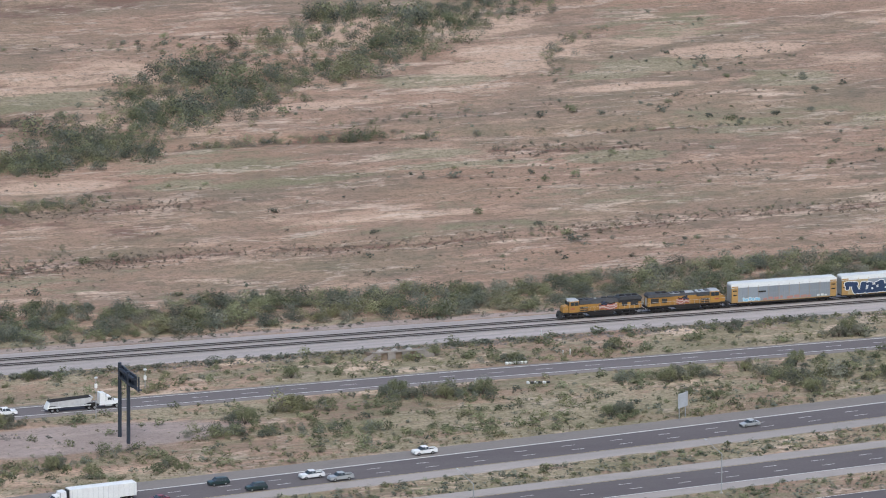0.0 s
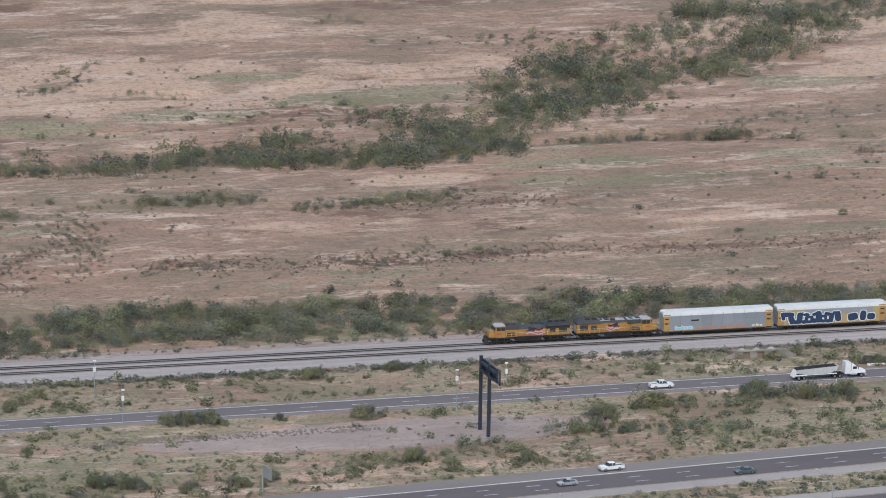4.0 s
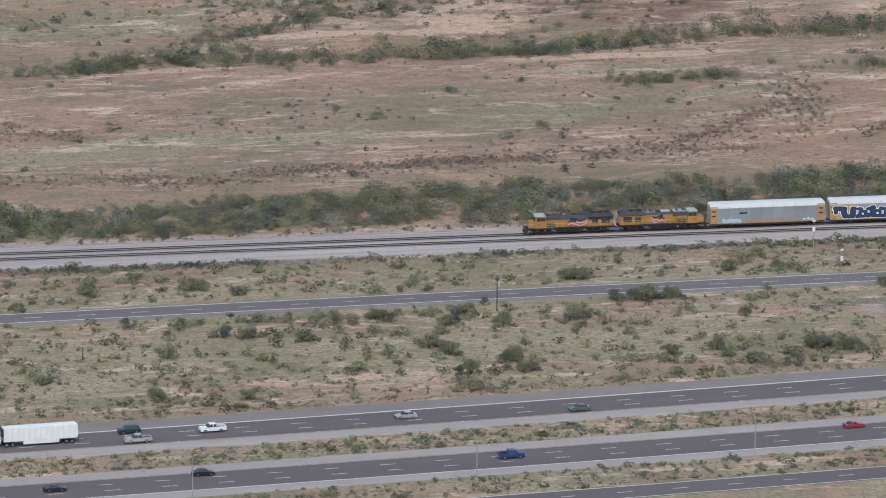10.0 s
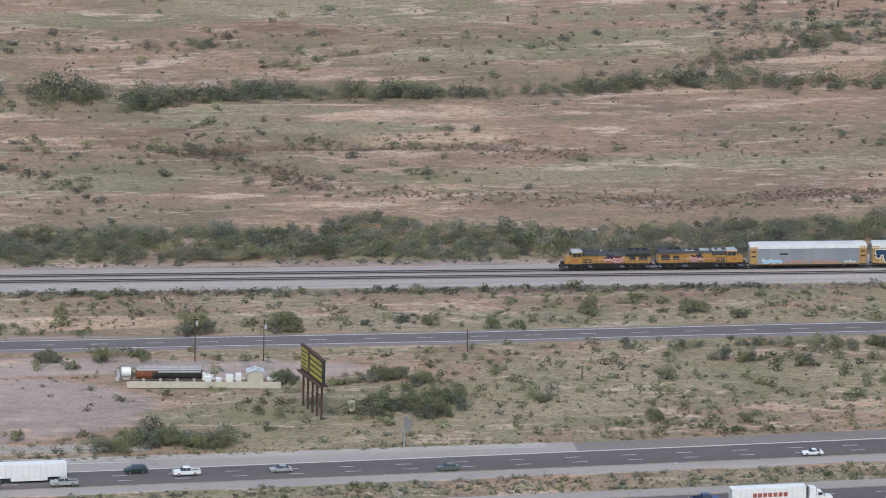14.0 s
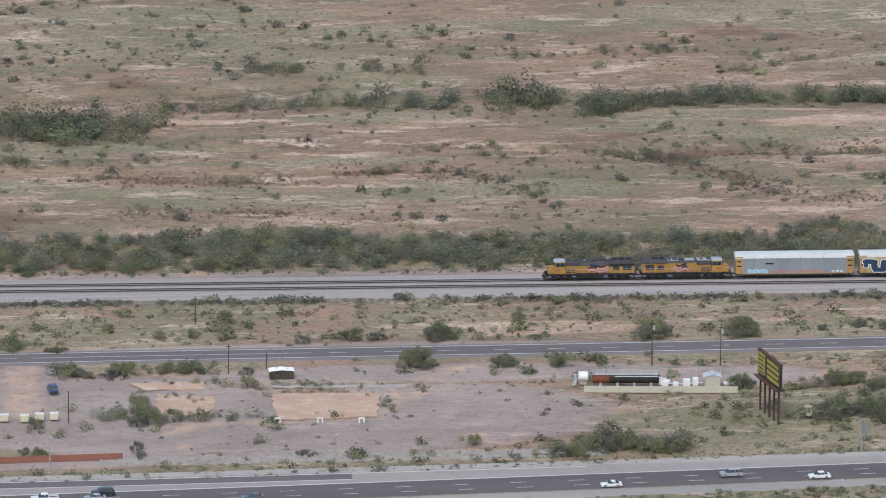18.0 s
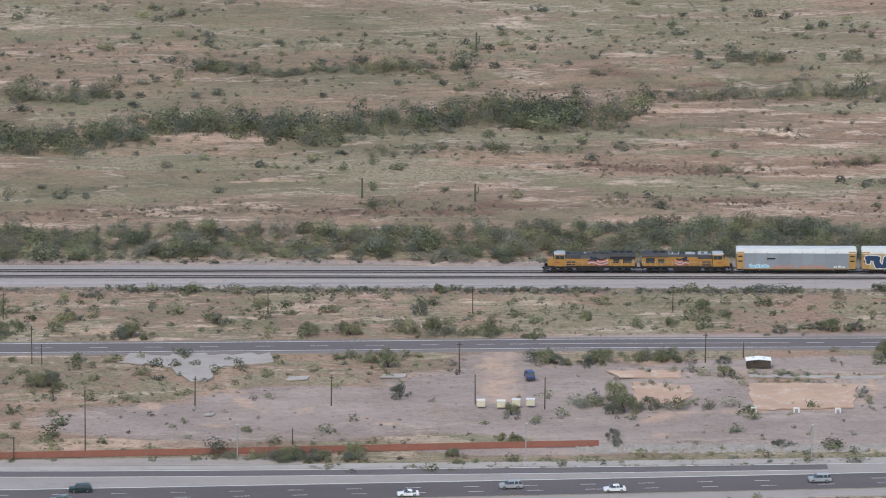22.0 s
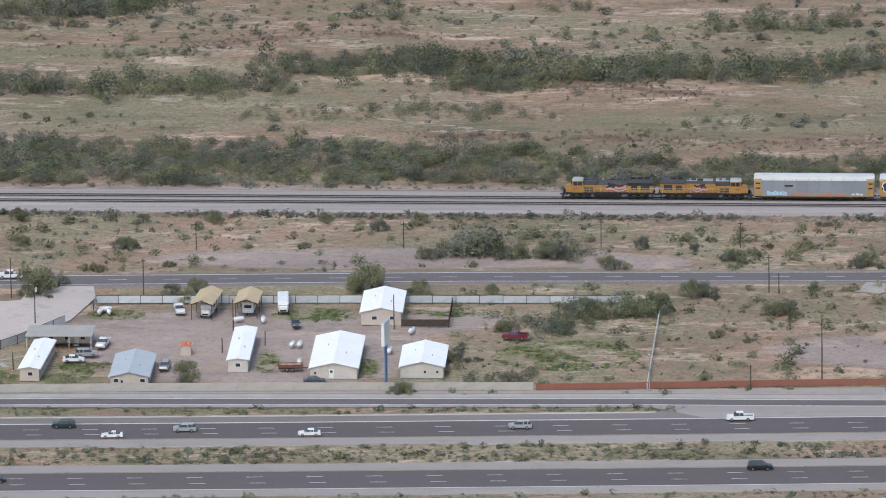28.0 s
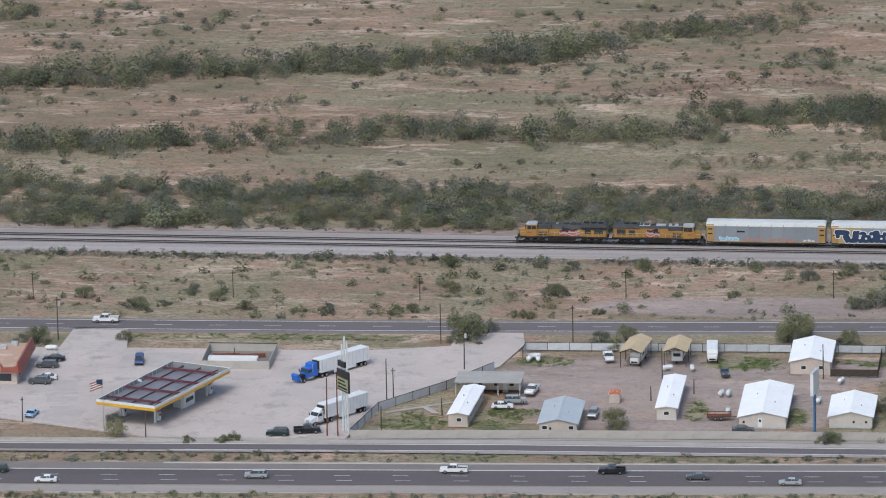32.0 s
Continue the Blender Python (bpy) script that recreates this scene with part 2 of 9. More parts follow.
RUBBER = surf("tyre_rubber", (0.018, 0.018, 0.018), (0.03, 0.03, 0.03), 2.0, 9.0, 0.85)
STEEL = surf("dull_galvanised_steel", (0.42, 0.43, 0.43), (0.34, 0.35, 0.36), 0.8, 6.0, 0.5, 0.5)
WOODPOLE = surf("dark_pole_wood", (0.075, 0.055, 0.042), (0.11, 0.085, 0.065), 0.6, 7.0, 0.9)
GLASS = glassy("dark_window_glass")


# ---- mesh helpers ----
def mesh_of(name, bm, material):
    me = bpy.data.meshes.new(name)
    bm.to_mesh(me)
    bm.free()
    for m in (material if isinstance(material, (list, tuple)) else [material]):
        me.materials.append(m)
    return me


def part(name, bm, material, parent, label=""):
    ob = new(name, mesh_of(name, bm, material))
    ob.parent = parent
    if label:
        ob["label"] = label
    return ob


def base(name, label, category, group="", kind="", m=None):
    ob = new(name)
    ob.empty_display_size = 0.3
    if m is not None:
        ob.matrix_world = m
    return tagged(ob, label, category, group, kind)


def raw(name, verts, faces, material, parent=None):
    me = bpy.data.meshes.new(name)
    me.from_pydata(verts, [], faces)
    me.materials.append(material)
    ob = new(name, me)
    ob.parent = parent
    return ob


def big_mesh(name, verts, loops, sides, material):
    """A large mesh from number arrays: faces of one number of sides."""
    me = bpy.data.meshes.new(name)
    n = len(loops) // sides
    me.vertices.add(len(verts))
    me.vertices.foreach_set("co", np.asarray(verts, dtype=np.float32).ravel())
    me.loops.add(len(loops))
    me.loops.foreach_set("vertex_index", np.asarray(loops, dtype=np.int32))
    me.polygons.add(n)
    me.polygons.foreach_set("loop_start", np.arange(0, len(loops), sides, dtype=np.int32))
    me.materials.append(material)
    me.update(calc_edges=True)
    return me


def box(bm, x0, x1, y0, y1, z0, z1, bev=0.0):
    r = bmesh.ops.create_cube(bm, size=1.0, matrix=Matrix.Translation(((x0 + x1) / 2, (y0 + y1) / 2, (z0 + z1) / 2)) @ Matrix.Diagonal((x1 - x0, y1 - y0, z1 - z0, 1)))
    if bev:
        es = list({e for v in r["verts"] for e in v.link_edges})
        bmesh.ops.bevel(bm, geom=es, offset=bev, segments=1, affect="EDGES", profile=0.6)
    return bm


def cyl(bm, a, b, r, r2=None, seg=10):
    a, b = Vector(a), Vector(b)
    d = b - a
    m = Matrix.Translation((a + b) / 2) @ d.to_track_quat("Z", "Y").to_matrix().to_4x4()
    bmesh.ops.create_cone(bm, cap_ends=True, segments=seg, radius1=r, radius2=r if r2 is None else r2, depth=d.length, matrix=m)
    return bm


def profile(bm, pts, y0, y1, inset=0.0):
    """A side outline (x, z) carried across from y0 to y1; inset draws the upper points in."""
    top = max(z for _, z in pts)
    low = min(z for _, z in pts)
    a, b = [], []
    for x, z in pts:
        k = inset * (z - low) / (top - low)
        a.append(bm.verts.new((x, y0 + k, z)))
        b.append(bm.verts.new((x, y1 - k, z)))
    n = len(pts)
    bm.faces.new(a)
    bm.faces.new(list(reversed(b)))
    for i in range(n):
        j = (i + 1) % n
        bm.faces.new((a[j], a[i], b[i], b[j]))
    bmesh.ops.recalc_face_normals(bm, faces=bm.faces)
    return bm


def B():
    return bmesh.new()


# ---- the lie of the land ----
def hw(x):
    """The line of dashes between the far carriageway's two outer lanes."""
    k = min(max(x, -330), 740)
    y = 1663.95 + 0.043806 * k + 4.6218e-5 * k * k + 3.837e-9 * k ** 3
    if x > 740:
        return y + 0.1185 * 120 * (1 - math.exp(-(x - 740) / 120))
    return y + 0.0146 * min(0, x + 330)


HWV = np.vectorize(hw)


def rail_y(x):
    return 1845.08 - 0.027679 * x


def front_y(x):
    return 1779.13 + 0.0042085 * x + float(np.interp(x, [-330, -260, -200, -140, -85, 6, 104, 133, 200, 285, 345, 420, 500, 556, 660, 715, 800], [-2.4, -2.6, -2.5, -1.0, 0.6, 0.5, 1.4, 1.1, 0.4, 0.2, 1.2, 1.8, 1.8, 0.9, 0.9, -0.4, -1.6]))


FRONTV = np.vectorize(front_y)


def lattice(seed):
    return np.random.RandomState(seed).rand(256, 256)


LAT = [lattice(s) for s in range(6)]


def vnoise(x, y, scale, seed=0):
    """Smooth random field of 0 to 1 over the ground."""
    t = LAT[seed % 6]
    u, v = np.asarray(x) / scale + 37.3 * seed, np.asarray(y) / scale + 91.7 * seed
    i, j = np.floor(u).astype(int), np.floor(v).astype(int)
    fu, fv = u - i, v - j
    fu, fv = fu * fu * (3 - 2 * fu), fv * fv * (3 - 2 * fv)
    i0, j0, i1, j1 = i % 256, j % 256, (i + 1) % 256, (j + 1) % 256
    return (t[i0, j0] * (1 - fu) + t[i1, j0] * fu) * (1 - fv) + (t[i0, j1] * (1 - fu) + t[i1, j1] * fu) * fv


def fbm(x, y, scale, seed=0):
    return (vnoise(x, y, scale, seed) * 0.5 + vnoise(x, y, scale / 2.1, seed + 1) * 0.27 + vnoise(x, y, scale / 4.3, seed + 2) * 0.15 + vnoise(x, y, scale / 9, seed + 3) * 0.08)


def near_line(x, y, pts):
    """Distance from (x, y) to a bent line, and the side on which it lies."""
    best = np.full(np.shape(x), 1e9)
    for (ax, ay), (bx, by) in zip(pts, pts[1:]):
        dx, dy = bx - ax, by - ay
        k = np.clip(((x - ax) * dx + (y - ay) * dy) / (dx * dx + dy * dy), 0, 1)
        best = np.minimum(best, np.hypot(x - ax - k * dx, y - ay - k * dy))
    return best


def blob(x, y, cx, cy, rx, ry):
    """1 in an oval patch, falling to 0 at its edge."""
    d = ((x - cx) / rx) ** 2 + ((y - cy) / ry) ** 2
    return np.clip(1.4 - d, 0, 1)


# Washes and rows of bushes: bent lines along which thicket grows, half width, density, height.
WASHES = []
WASHES += [
    ([(574, 2039), (603, 2034), (618, 2031), (632, 2029), (650, 2036), (666, 2037)], 11, 1.1, 1.1),
    ([(644, 2036), (670, 2059), (692, 2082), (711, 2097), (728, 2109), (746, 2121), (764, 2138), (782, 2155), (808, 2182), (838, 2208)], 17, 0.95, 1.15),
    ([(675, 2086), (698, 2117), (716, 2131), (735, 2149), (755, 2168), (776, 2190)], 10, 0.9, 1.1),
    ([(677, 2037), (691, 2036), (704, 2034), (718, 2033), (731, 2034), (742, 2032)], 6, 1.0, 0.9),
    ([(741, 2030), (764, 2025), (788, 2023), (810, 2018), (843, 2012)], 3, 0.35, 0.5)]
WASHES += [
    ([(585, 1972), (600, 1972), (615, 1973), (632, 1976)], 4, 1.0, 0.6),
    ([(795, 2080), (805, 2104), (818, 2128), (835, 2143)], 4, 0.6, 0.7),
    ([(625, 2078), (638, 2082), (645, 2069)], 6, 0.5, 0.7),
    ([(657, 2194), (669, 2194)], 6, 0.5, 0.7),
    ([(694, 2160), (704, 2154), (710, 2156)], 4, 0.7, 0.6),
    ([(717, 2053), (735, 2054), (751, 2055), (764, 2055)], 6, 0.4, 0.5),
    ([(716, 1911), (738, 1914), (762, 1917), (786, 1919), (807, 1924)], 4, 0.7, 0.35),
    ([(752, 2012), (760, 2008), (772, 2003)], 5, 0.5, 0.4)]
WASHES += [
    ([(446, 2021), (472, 2021), (484, 2022), (499, 2023), (516, 2028), (532, 2033), (547, 2032), (562, 2031), (577, 2032), (592, 2030), (608, 2032), (621, 2025), (636, 2024), (652, 2030)], 9, 1.15, 1.1),
    ([(572, 2043), (586, 2046), (597, 2047), (610, 2051), (616, 2046)], 6, 1.0, 1.25),
    ([(548, 1986), (564, 1985), (576, 1985), (583, 1985)], 4, 1.2, 0.65),
    ([(586, 1975), (598, 1974), (613, 1975), (630, 1980), (639, 1980)], 5, 1.2, 0.65),
    ([(481, 1984), (494, 1983), (509, 1983), (516, 1983)], 4, 1.1, 0.65)]
WASHES += [
    ([(527, 1981), (529, 1968), (527, 1953), (522, 1936), (514, 1919)], 6, 0.7, 0.4),
    ([(582, 1905), (593, 1918), (602, 1928), (612, 1936)], 6, 0.7, 0.4),
    ([(534, 1921), (545, 1925), (556, 1926)], 5, 0.7, 0.4),
    ([(472, 2096), (489, 2086), (502, 2076)], 5, 0.7, 0.9),
    ([(515, 2092), (522, 2108), (531, 2124), (536, 2128)], 5, 0.7, 0.9),
    ([(551, 2119), (562, 2123), (575, 2142), (583, 2155)], 5, 0.6, 0.6),
    ([(484, 2125), (498, 2129), (511, 2140), (522, 2159)], 9, 0.45, 0.6),
    ([(491, 1931), (503, 1932), (510, 1928)], 3, 0.8, 0.5)]
WASHES += [
    ([(632, 2084), (641, 2080)], 4, 0.7, 0.6),
    ([(576, 2116), (588, 2116), (597, 2109)], 5, 0.45, 0.5),
    ([(518, 1980), (528, 1983), (544, 1993)], 5, 0.6, 0.5),
    ([(380, 2041), (393, 2044), (404, 2050), (415, 2062), (430, 2072), (442, 2073), (451, 2073)], 8, 0.8, 0.9),
    ([(349, 2018), (364, 2021), (379, 2027), (393, 2022), (408, 2023), (425, 2022), (431, 2021)], 8, 1.0, 0.95),
    ([(431, 2038), (437, 2022), (452, 2022), (466, 2021), (481, 2022)], 5, 0.9, 1.1),
    ([(434, 2096), (446, 2095), (458, 2085), (474, 2083), (484, 2102), (489, 2122)], 5, 0.7, 0.7)]
WASHES += [
    ([(487, 2081), (497, 2078), (504, 2074)], 4, 0.9, 0.8),
    ([(512, 2087), (520, 2103), (528, 2115)], 4, 0.6, 0.7),
    ([(480, 1980), (494, 1982), (504, 1983), (514, 1983)], 5, 1.2, 0.7),
    ([(524, 1979), (527, 1963), (525, 1945), (516, 1922)], 8, 0.7, 0.4),
    ([(551, 1989), (561, 1988), (572, 1989)], 4, 1.2, 0.7),
    ([(233, 2011), (239, 2014), (253, 2015), (268, 2018), (280, 2022)], 8, 1.05, 1.0),
    ([(291, 2024), (299, 2017), (313, 2017), (328, 2018), (339, 2018), (354, 2019), (369, 2025), (384, 2028), (396, 2033)], 6, 0.95, 0.95)]
WASHES += [
    ([(232, 1962), (242, 1960), (254, 1956)], 4, 0.8, 0.6),
    ([(272, 1956), (292, 1960), (310, 1961), (330, 1963)], 4, 0.3, 0.6),
    ([(258, 1949), (265, 1938), (269, 1925), (280, 1920)], 5, 0.8, 0.45),
    ([(412, 1955), (426, 1956)], 3, 0.8, 0.5),
    ([(276, 2047), (281, 2042)], 5, 0.8, 0.7),
    ([(285, 2059), (292, 2062), (308, 2063)], 5, 0.4, 0.6),
    ([(260, 2071), (275, 2074)], 5, 0.4, 0.6),
    ([(418, 2079), (435, 2089), (451, 2082)], 6, 0.7, 0.8),
    ([(95, 1990), (104, 1992), (112, 1993), (120, 1992), (128, 1989)], 12, 1.2, 1.15)]
WASHES += [
    ([(135, 1980), (144, 1980), (157, 1981), (169, 1974)], 3, 0.6, 0.7),
    ([(126, 2010), (140, 2017), (154, 2016), (175, 2016), (185, 2017), (195, 2017), (206, 2012)], 6, 0.9, 0.95),
    ([(215, 2014), (224, 2017), (228, 2014)], 7, 1.2, 1.5),
    ([(231, 2009), (245, 2008), (253, 2016), (263, 2017), (275, 2018), (293, 2017), (311, 2019), (327, 2016)], 7, 0.95, 0.95),
    ([(154, 2055), (171, 2050)], 4, 0.8, 0.7),
    ([(183, 2055), (196, 2053), (203, 2055)], 4, 0.9, 0.7),
    ([(225, 2067), (238, 2068), (260, 2067), (274, 2068)], 4, 0.7, 0.55)]
WASHES += [
    ([(230, 1965), (244, 1959), (254, 1954), (264, 1935), (269, 1926)], 3, 0.6, 0.6),
    ([(175, 1946), (188, 1946), (199, 1947), (206, 1943)], 3, 0.9, 0.6),
    ([(142, 1944), (148, 1938)], 4, 0.8, 0.5),
    ([(208, 1922), (218, 1920)], 3, 1.2, 0.8),
    ([(112, 1909), (126, 1909), (139, 1905)], 4, 0.6, 0.5),
    ([(188, 1967), (196, 1968)], 3, 0.7, 0.7),
    ([(102, 1962), (116, 1962), (128, 1964)], 3, 0.7, 0.4),
    ([(-4, 1980), (9, 1982), (19, 1989), (30, 1984), (42, 1984), (56, 1989), (70, 1989), (82, 1994), (93, 1994), (107, 1994), (117, 1988)], 9, 1.05, 1.05)]
WASHES += [
    ([(38, 1972), (50, 1971), (56, 1976)], 5, 1.0, 0.9),
    ([(62, 1960), (77, 1959), (91, 1961), (102, 1958)], 5, 0.9, 0.65),
    ([(102, 1960), (118, 1958), (127, 1962)], 4, 0.5, 0.5),
    ([(17, 2056), (33, 2048), (41, 2044), (52, 2047), (67, 2048), (81, 2049), (90, 2050)], 6, 1.0, 0.85),
    ([(154, 2057), (171, 2055)], 5, 0.7, 0.7),
    ([(107, 1944), (119, 1945)], 2, 0.9, 0.5),
    ([(139, 1943), (147, 1940), (157, 1946)], 4, 0.6, 0.5),
    ([(81, 1905), (89, 1905)], 3, 1.0, 0.6),
    ([(57, 1904), (68, 1901)], 3, 0.6, 0.5)]
WASHES += [
    ([(-4, 1904), (12, 1902), (29, 1905)], 5, 0.5, 0.4),
    ([(-4, 2024), (1, 2023)], 7, 0.9, 0.9),
    ([(44, 2069), (59, 2065)], 4, 0.5, 0.5),
    ([(-147, 1974), (-119, 1976), (-111, 1980), (-99, 1980), (-92, 1972), (-78, 1970), (-64, 1967), (-57, 1971), (-42, 1972), (-23, 1975), (-15, 1969), (-2, 1973), (4, 1978)], 9, 1.05, 1.0),
    ([(-99, 1960), (-87, 1954), (-79, 1954)], 5, 1.0, 0.8),
    ([(-117, 1929), (-100, 1934), (-82, 1930)], 5, 0.7, 0.6),
    ([(-35, 2019), (-21, 2019), (-10, 2022), (3, 2024)], 6, 0.9, 0.8),
    ([(-76, 2035), (-62, 2038)], 4, 0.6, 0.6)]
WASHES += [
    ([(64, 1959), (79, 1961), (93, 1961)], 5, 0.9, 0.6),
    ([(60, 1905), (68, 1904)], 4, 0.8, 0.6),
    ([(-37, 1917), (-17, 1920)], 8, 0.35, 0.35),
    ([(-123, 2034), (-108, 2031)], 5, 0.7, 0.7),
    ([(-275, 1945), (-255, 1945), (-247, 1942), (-233, 1952), (-221, 1955), (-208, 1959), (-196, 1959), (-182, 1956), (-166, 1954), (-155, 1955), (-143, 1956), (-135, 1961)], 7, 1.0, 1.0),
    ([(-134, 1974), (-119, 1975), (-106, 1982), (-96, 1979), (-91, 1965), (-87, 1952), (-82, 1962), (-71, 1968), (-57, 1971), (-34, 1972)], 8, 0.9, 0.95)]
WASHES += [
    ([(-285, 2021), (-256, 2021), (-249, 2031), (-235, 2024), (-222, 2031), (-208, 2032), (-194, 2035), (-183, 2041), (-169, 2049)], 8, 0.95, 1.1),
    ([(-166, 2062), (-152, 2062), (-142, 2067), (-132, 2070), (-119, 2076)], 7, 0.95, 1.0),
    ([(-144, 1928), (-123, 1926), (-110, 1928), (-92, 1929), (-70, 1932)], 5, 0.7, 0.5),
    ([(-251, 1980), (-237, 1978)], 5, 0.6, 0.7),
    ([(-76, 2034), (-59, 2038)], 5, 0.6, 0.6),
    ([(-183, 1983), (-168, 1987), (-160, 1983)], 5, 0.5, 0.6)]
# Lines of low, brown, half-bare brush on the plain.
WASHES += [([(-316, 1937), (-300, 1941), (-288, 1937), (-277, 1944)], 8, 1.1, 1.1), ([(-326, 2001), (-310, 2008), (-298, 2008), (-282, 2012)], 8, 1.1, 1.15), ([(-333, 2082), (-321, 2085)], 6, 0.9, 0.9), ([(-284, 2031), (-274, 2030)], 5, 0.8, 0.8), ([(-307, 1913), (-296, 1916)], 5, 0.7, 0.6)]
# Rows of brush on the verges, in the same terms.
VERGES = []
VERGES += [
    ([(137, 1750), (150, 1749), (163, 1747)], 2, 0.9, 0.4), ([(162, 1725), (164, 1747)], 2, 0.9, 0.4), ([(108, 1757), (118, 1747), (128, 1735)], 2, 0.7, 0.45), ([(110, 1759), (128, 1760)], 2, 0.7, 0.4), ([(139, 1755), (170, 1753)], 2, 0.8, 0.4)]
VERGES += [
    ([(522, 1731), (530, 1732), (542, 1731), (553, 1735), (564, 1739)], 4, 0.9, 0.6),
    ([(579, 1746), (596, 1748), (610, 1746), (627, 1742)], 5, 1.1, 0.75),
    ([(604, 1765), (614, 1766), (621, 1768)], 3, 1.0, 0.9),
    ([(626, 1764), (638, 1770), (648, 1769), (660, 1764)], 4, 1.1, 0.9),
    ([(692, 1766), (702, 1767), (716, 1764)], 4, 1.1, 0.9),
    ([(727, 1756), (738, 1757), (745, 1752), (756, 1756)], 6, 1.1, 1.0),
    ([(723, 1770), (728, 1767)], 2, 1.0, 0.6),
    ([(668, 1794), (678, 1790)], 3, 0.9, 0.6),
    ([(603, 1728), (615, 1729), (624, 1731)], 5, 0.5, 0.5)]
VERGES += [
    ([(331, 1768), (341, 1769), (358, 1769), (371, 1766), (381, 1770), (398, 1769)], 3, 1.0, 0.7),
    ([(262, 1730), (269, 1731), (277, 1729)], 5, 0.9, 0.7),
    ([(292, 1728), (299, 1728)], 4, 0.9, 0.8),
    ([(379, 1712), (385, 1709), (391, 1708)], 4, 0.9, 0.8),
    ([(397, 1732), (406, 1730)], 3, 0.9, 0.8),
    ([(421, 1724), (430, 1724), (438, 1722)], 3, 0.9, 0.6),
    ([(306, 1707), (317, 1708), (328, 1703)], 4, 0.7, 0.6),
    ([(445, 1724), (458, 1715)], 5, 0.6, 0.6),
    ([(255, 1748), (266, 1750), (276, 1745), (278, 1731)], 3, 1.2, 0.55)]
VERGES += [
    ([(251, 1718), (262, 1718), (276, 1724)], 4, 1.0, 0.8),
    ([(193, 1696), (206, 1705), (217, 1699), (225, 1698)], 4, 1.0, 0.8),
    ([(261, 1721), (269, 1730), (274, 1734)], 4, 0.7, 0.6),
    ([(61, 1796), (72, 1790), (81, 1792)], 4, 0.7, 0.8),
    ([(92, 1768), (102, 1766), (112, 1771), (127, 1769)], 3, 0.9, 0.9),
    ([(99, 1732), (108, 1732), (115, 1728)], 4, 0.9, 0.8),
    ([(116, 1727), (128, 1729)], 3, 0.9, 0.6),
    ([(193, 1697), (205, 1699), (214, 1705), (224, 1696)], 4, 1.0, 0.8),
    ([(-80, 1693), (-72, 1697), (-68, 1702)], 5, 0.7, 0.8)]
VERGES += [
    ([(-77, 1738), (-66, 1740), (-61, 1729)], 6, 0.8, 0.8),
    ([(-61, 1745), (-49, 1747), (-39, 1749)], 5, 1.0, 1.1),
    ([(19, 1692), (30, 1691), (41, 1692), (49, 1696)], 2.5, 0.9, 0.7)]
VERGES += [
    ([(-90, 1799.7), (-82, 1802), (-71, 1799), (-58, 1801)], 3.5, 0.9, 1.1), ([(-64, 1794), (-60, 1794)], 2, 0.8, 0.9)]
# Wheel tracks and driven ground of pale earth, with half width.
TRACKS = [
    ([(26, 1764), (24, 1751), (27, 1739), (33, 1726), (42, 1728)], 2.6), ([(85, 1774), (85, 1755), (84, 1737)], 5.5), ([(118, 1723), (137, 1726), (162, 1733), (169, 1742), (175, 1760), (184, 1769)], 2.4),
    ([(164, 1738), (166, 1751), (173, 1760)], 1.6), ([(52, 1771), (63, 1769), (75, 1772)], 1.6), ([(-22, 1801), (-12, 1806), (-14, 1813), (-24, 1812), (-22, 1801)], 2.0), ([(-10, 1786), (-16, 1798), (-12, 1806)], 2.4)]
BROWN = []
BROWN += [[(350, 1896), (392, 1903), (425, 1904), (475, 1909), (500, 1909)], [(532, 1921), (562, 1925), (600, 1912), (640, 1920), (676, 1913), (722, 1914), (765, 1914), (830, 1917)], [(413, 1906), (475, 1911), (498, 1929), (527, 1960)], [(540, 1927), (556, 1911), (595, 1920), (631, 1917)], [(600, 1975), (627, 1972), (661, 1971)]]
BROWN += [[(264, 1937), (271, 1923), (307, 1907), (348, 1903), (396, 1903), (431, 1908)], [(232, 1960), (274, 1961), (302, 1962), (321, 1956), (344, 1946)], [(113, 1945), (142, 1937), (178, 1946), (201, 1945), (214, 1922)], [(245, 1957), (268, 1933)], [(118, 1908), (152, 1909), (184, 1899)]]
BROWN += [[(-117, 1932), (-90, 1943), (-64, 1954), (-30, 1945)], [(-102, 1909), (4, 1898), (57, 1900), (90, 1897)], [(-201, 1997), (-175, 1989), (-135, 2008), (-107, 2009)], [(750, 2005), (800, 1995)]]
REDBANKS = [[(672, 2035), (691, 2038), (740, 2029), (765, 2022), (838, 2015), (930, 2006)], [(410, 2026), (440, 2032), (520, 2052)], [(480, 2075), (560, 2070), (640, 2090)]]
REDBANKS += [[(100, 2026), (122, 2028), (151, 2030), (186, 2042), (217, 2036)], [(133, 1978), (172, 1975), (213, 1970), (232, 1965), (254, 1957), (310, 1963), (330, 1963)], [(590, 2110), (660, 2125)], [(-20, 1962), (40, 1958)]]
REDBANKS += [[(560, 2128), (585, 2117), (597, 2109), (612, 2124)], [(437, 2104), (446, 2094), (459, 2096), (473, 2080), (487, 2115)], [(378, 2057), (398, 2050), (410, 2062)], [(292, 2060), (310, 2066)], [(500, 2180), (518, 2160), (536, 2171)], [(-250, 1957), (-216, 1945)]]
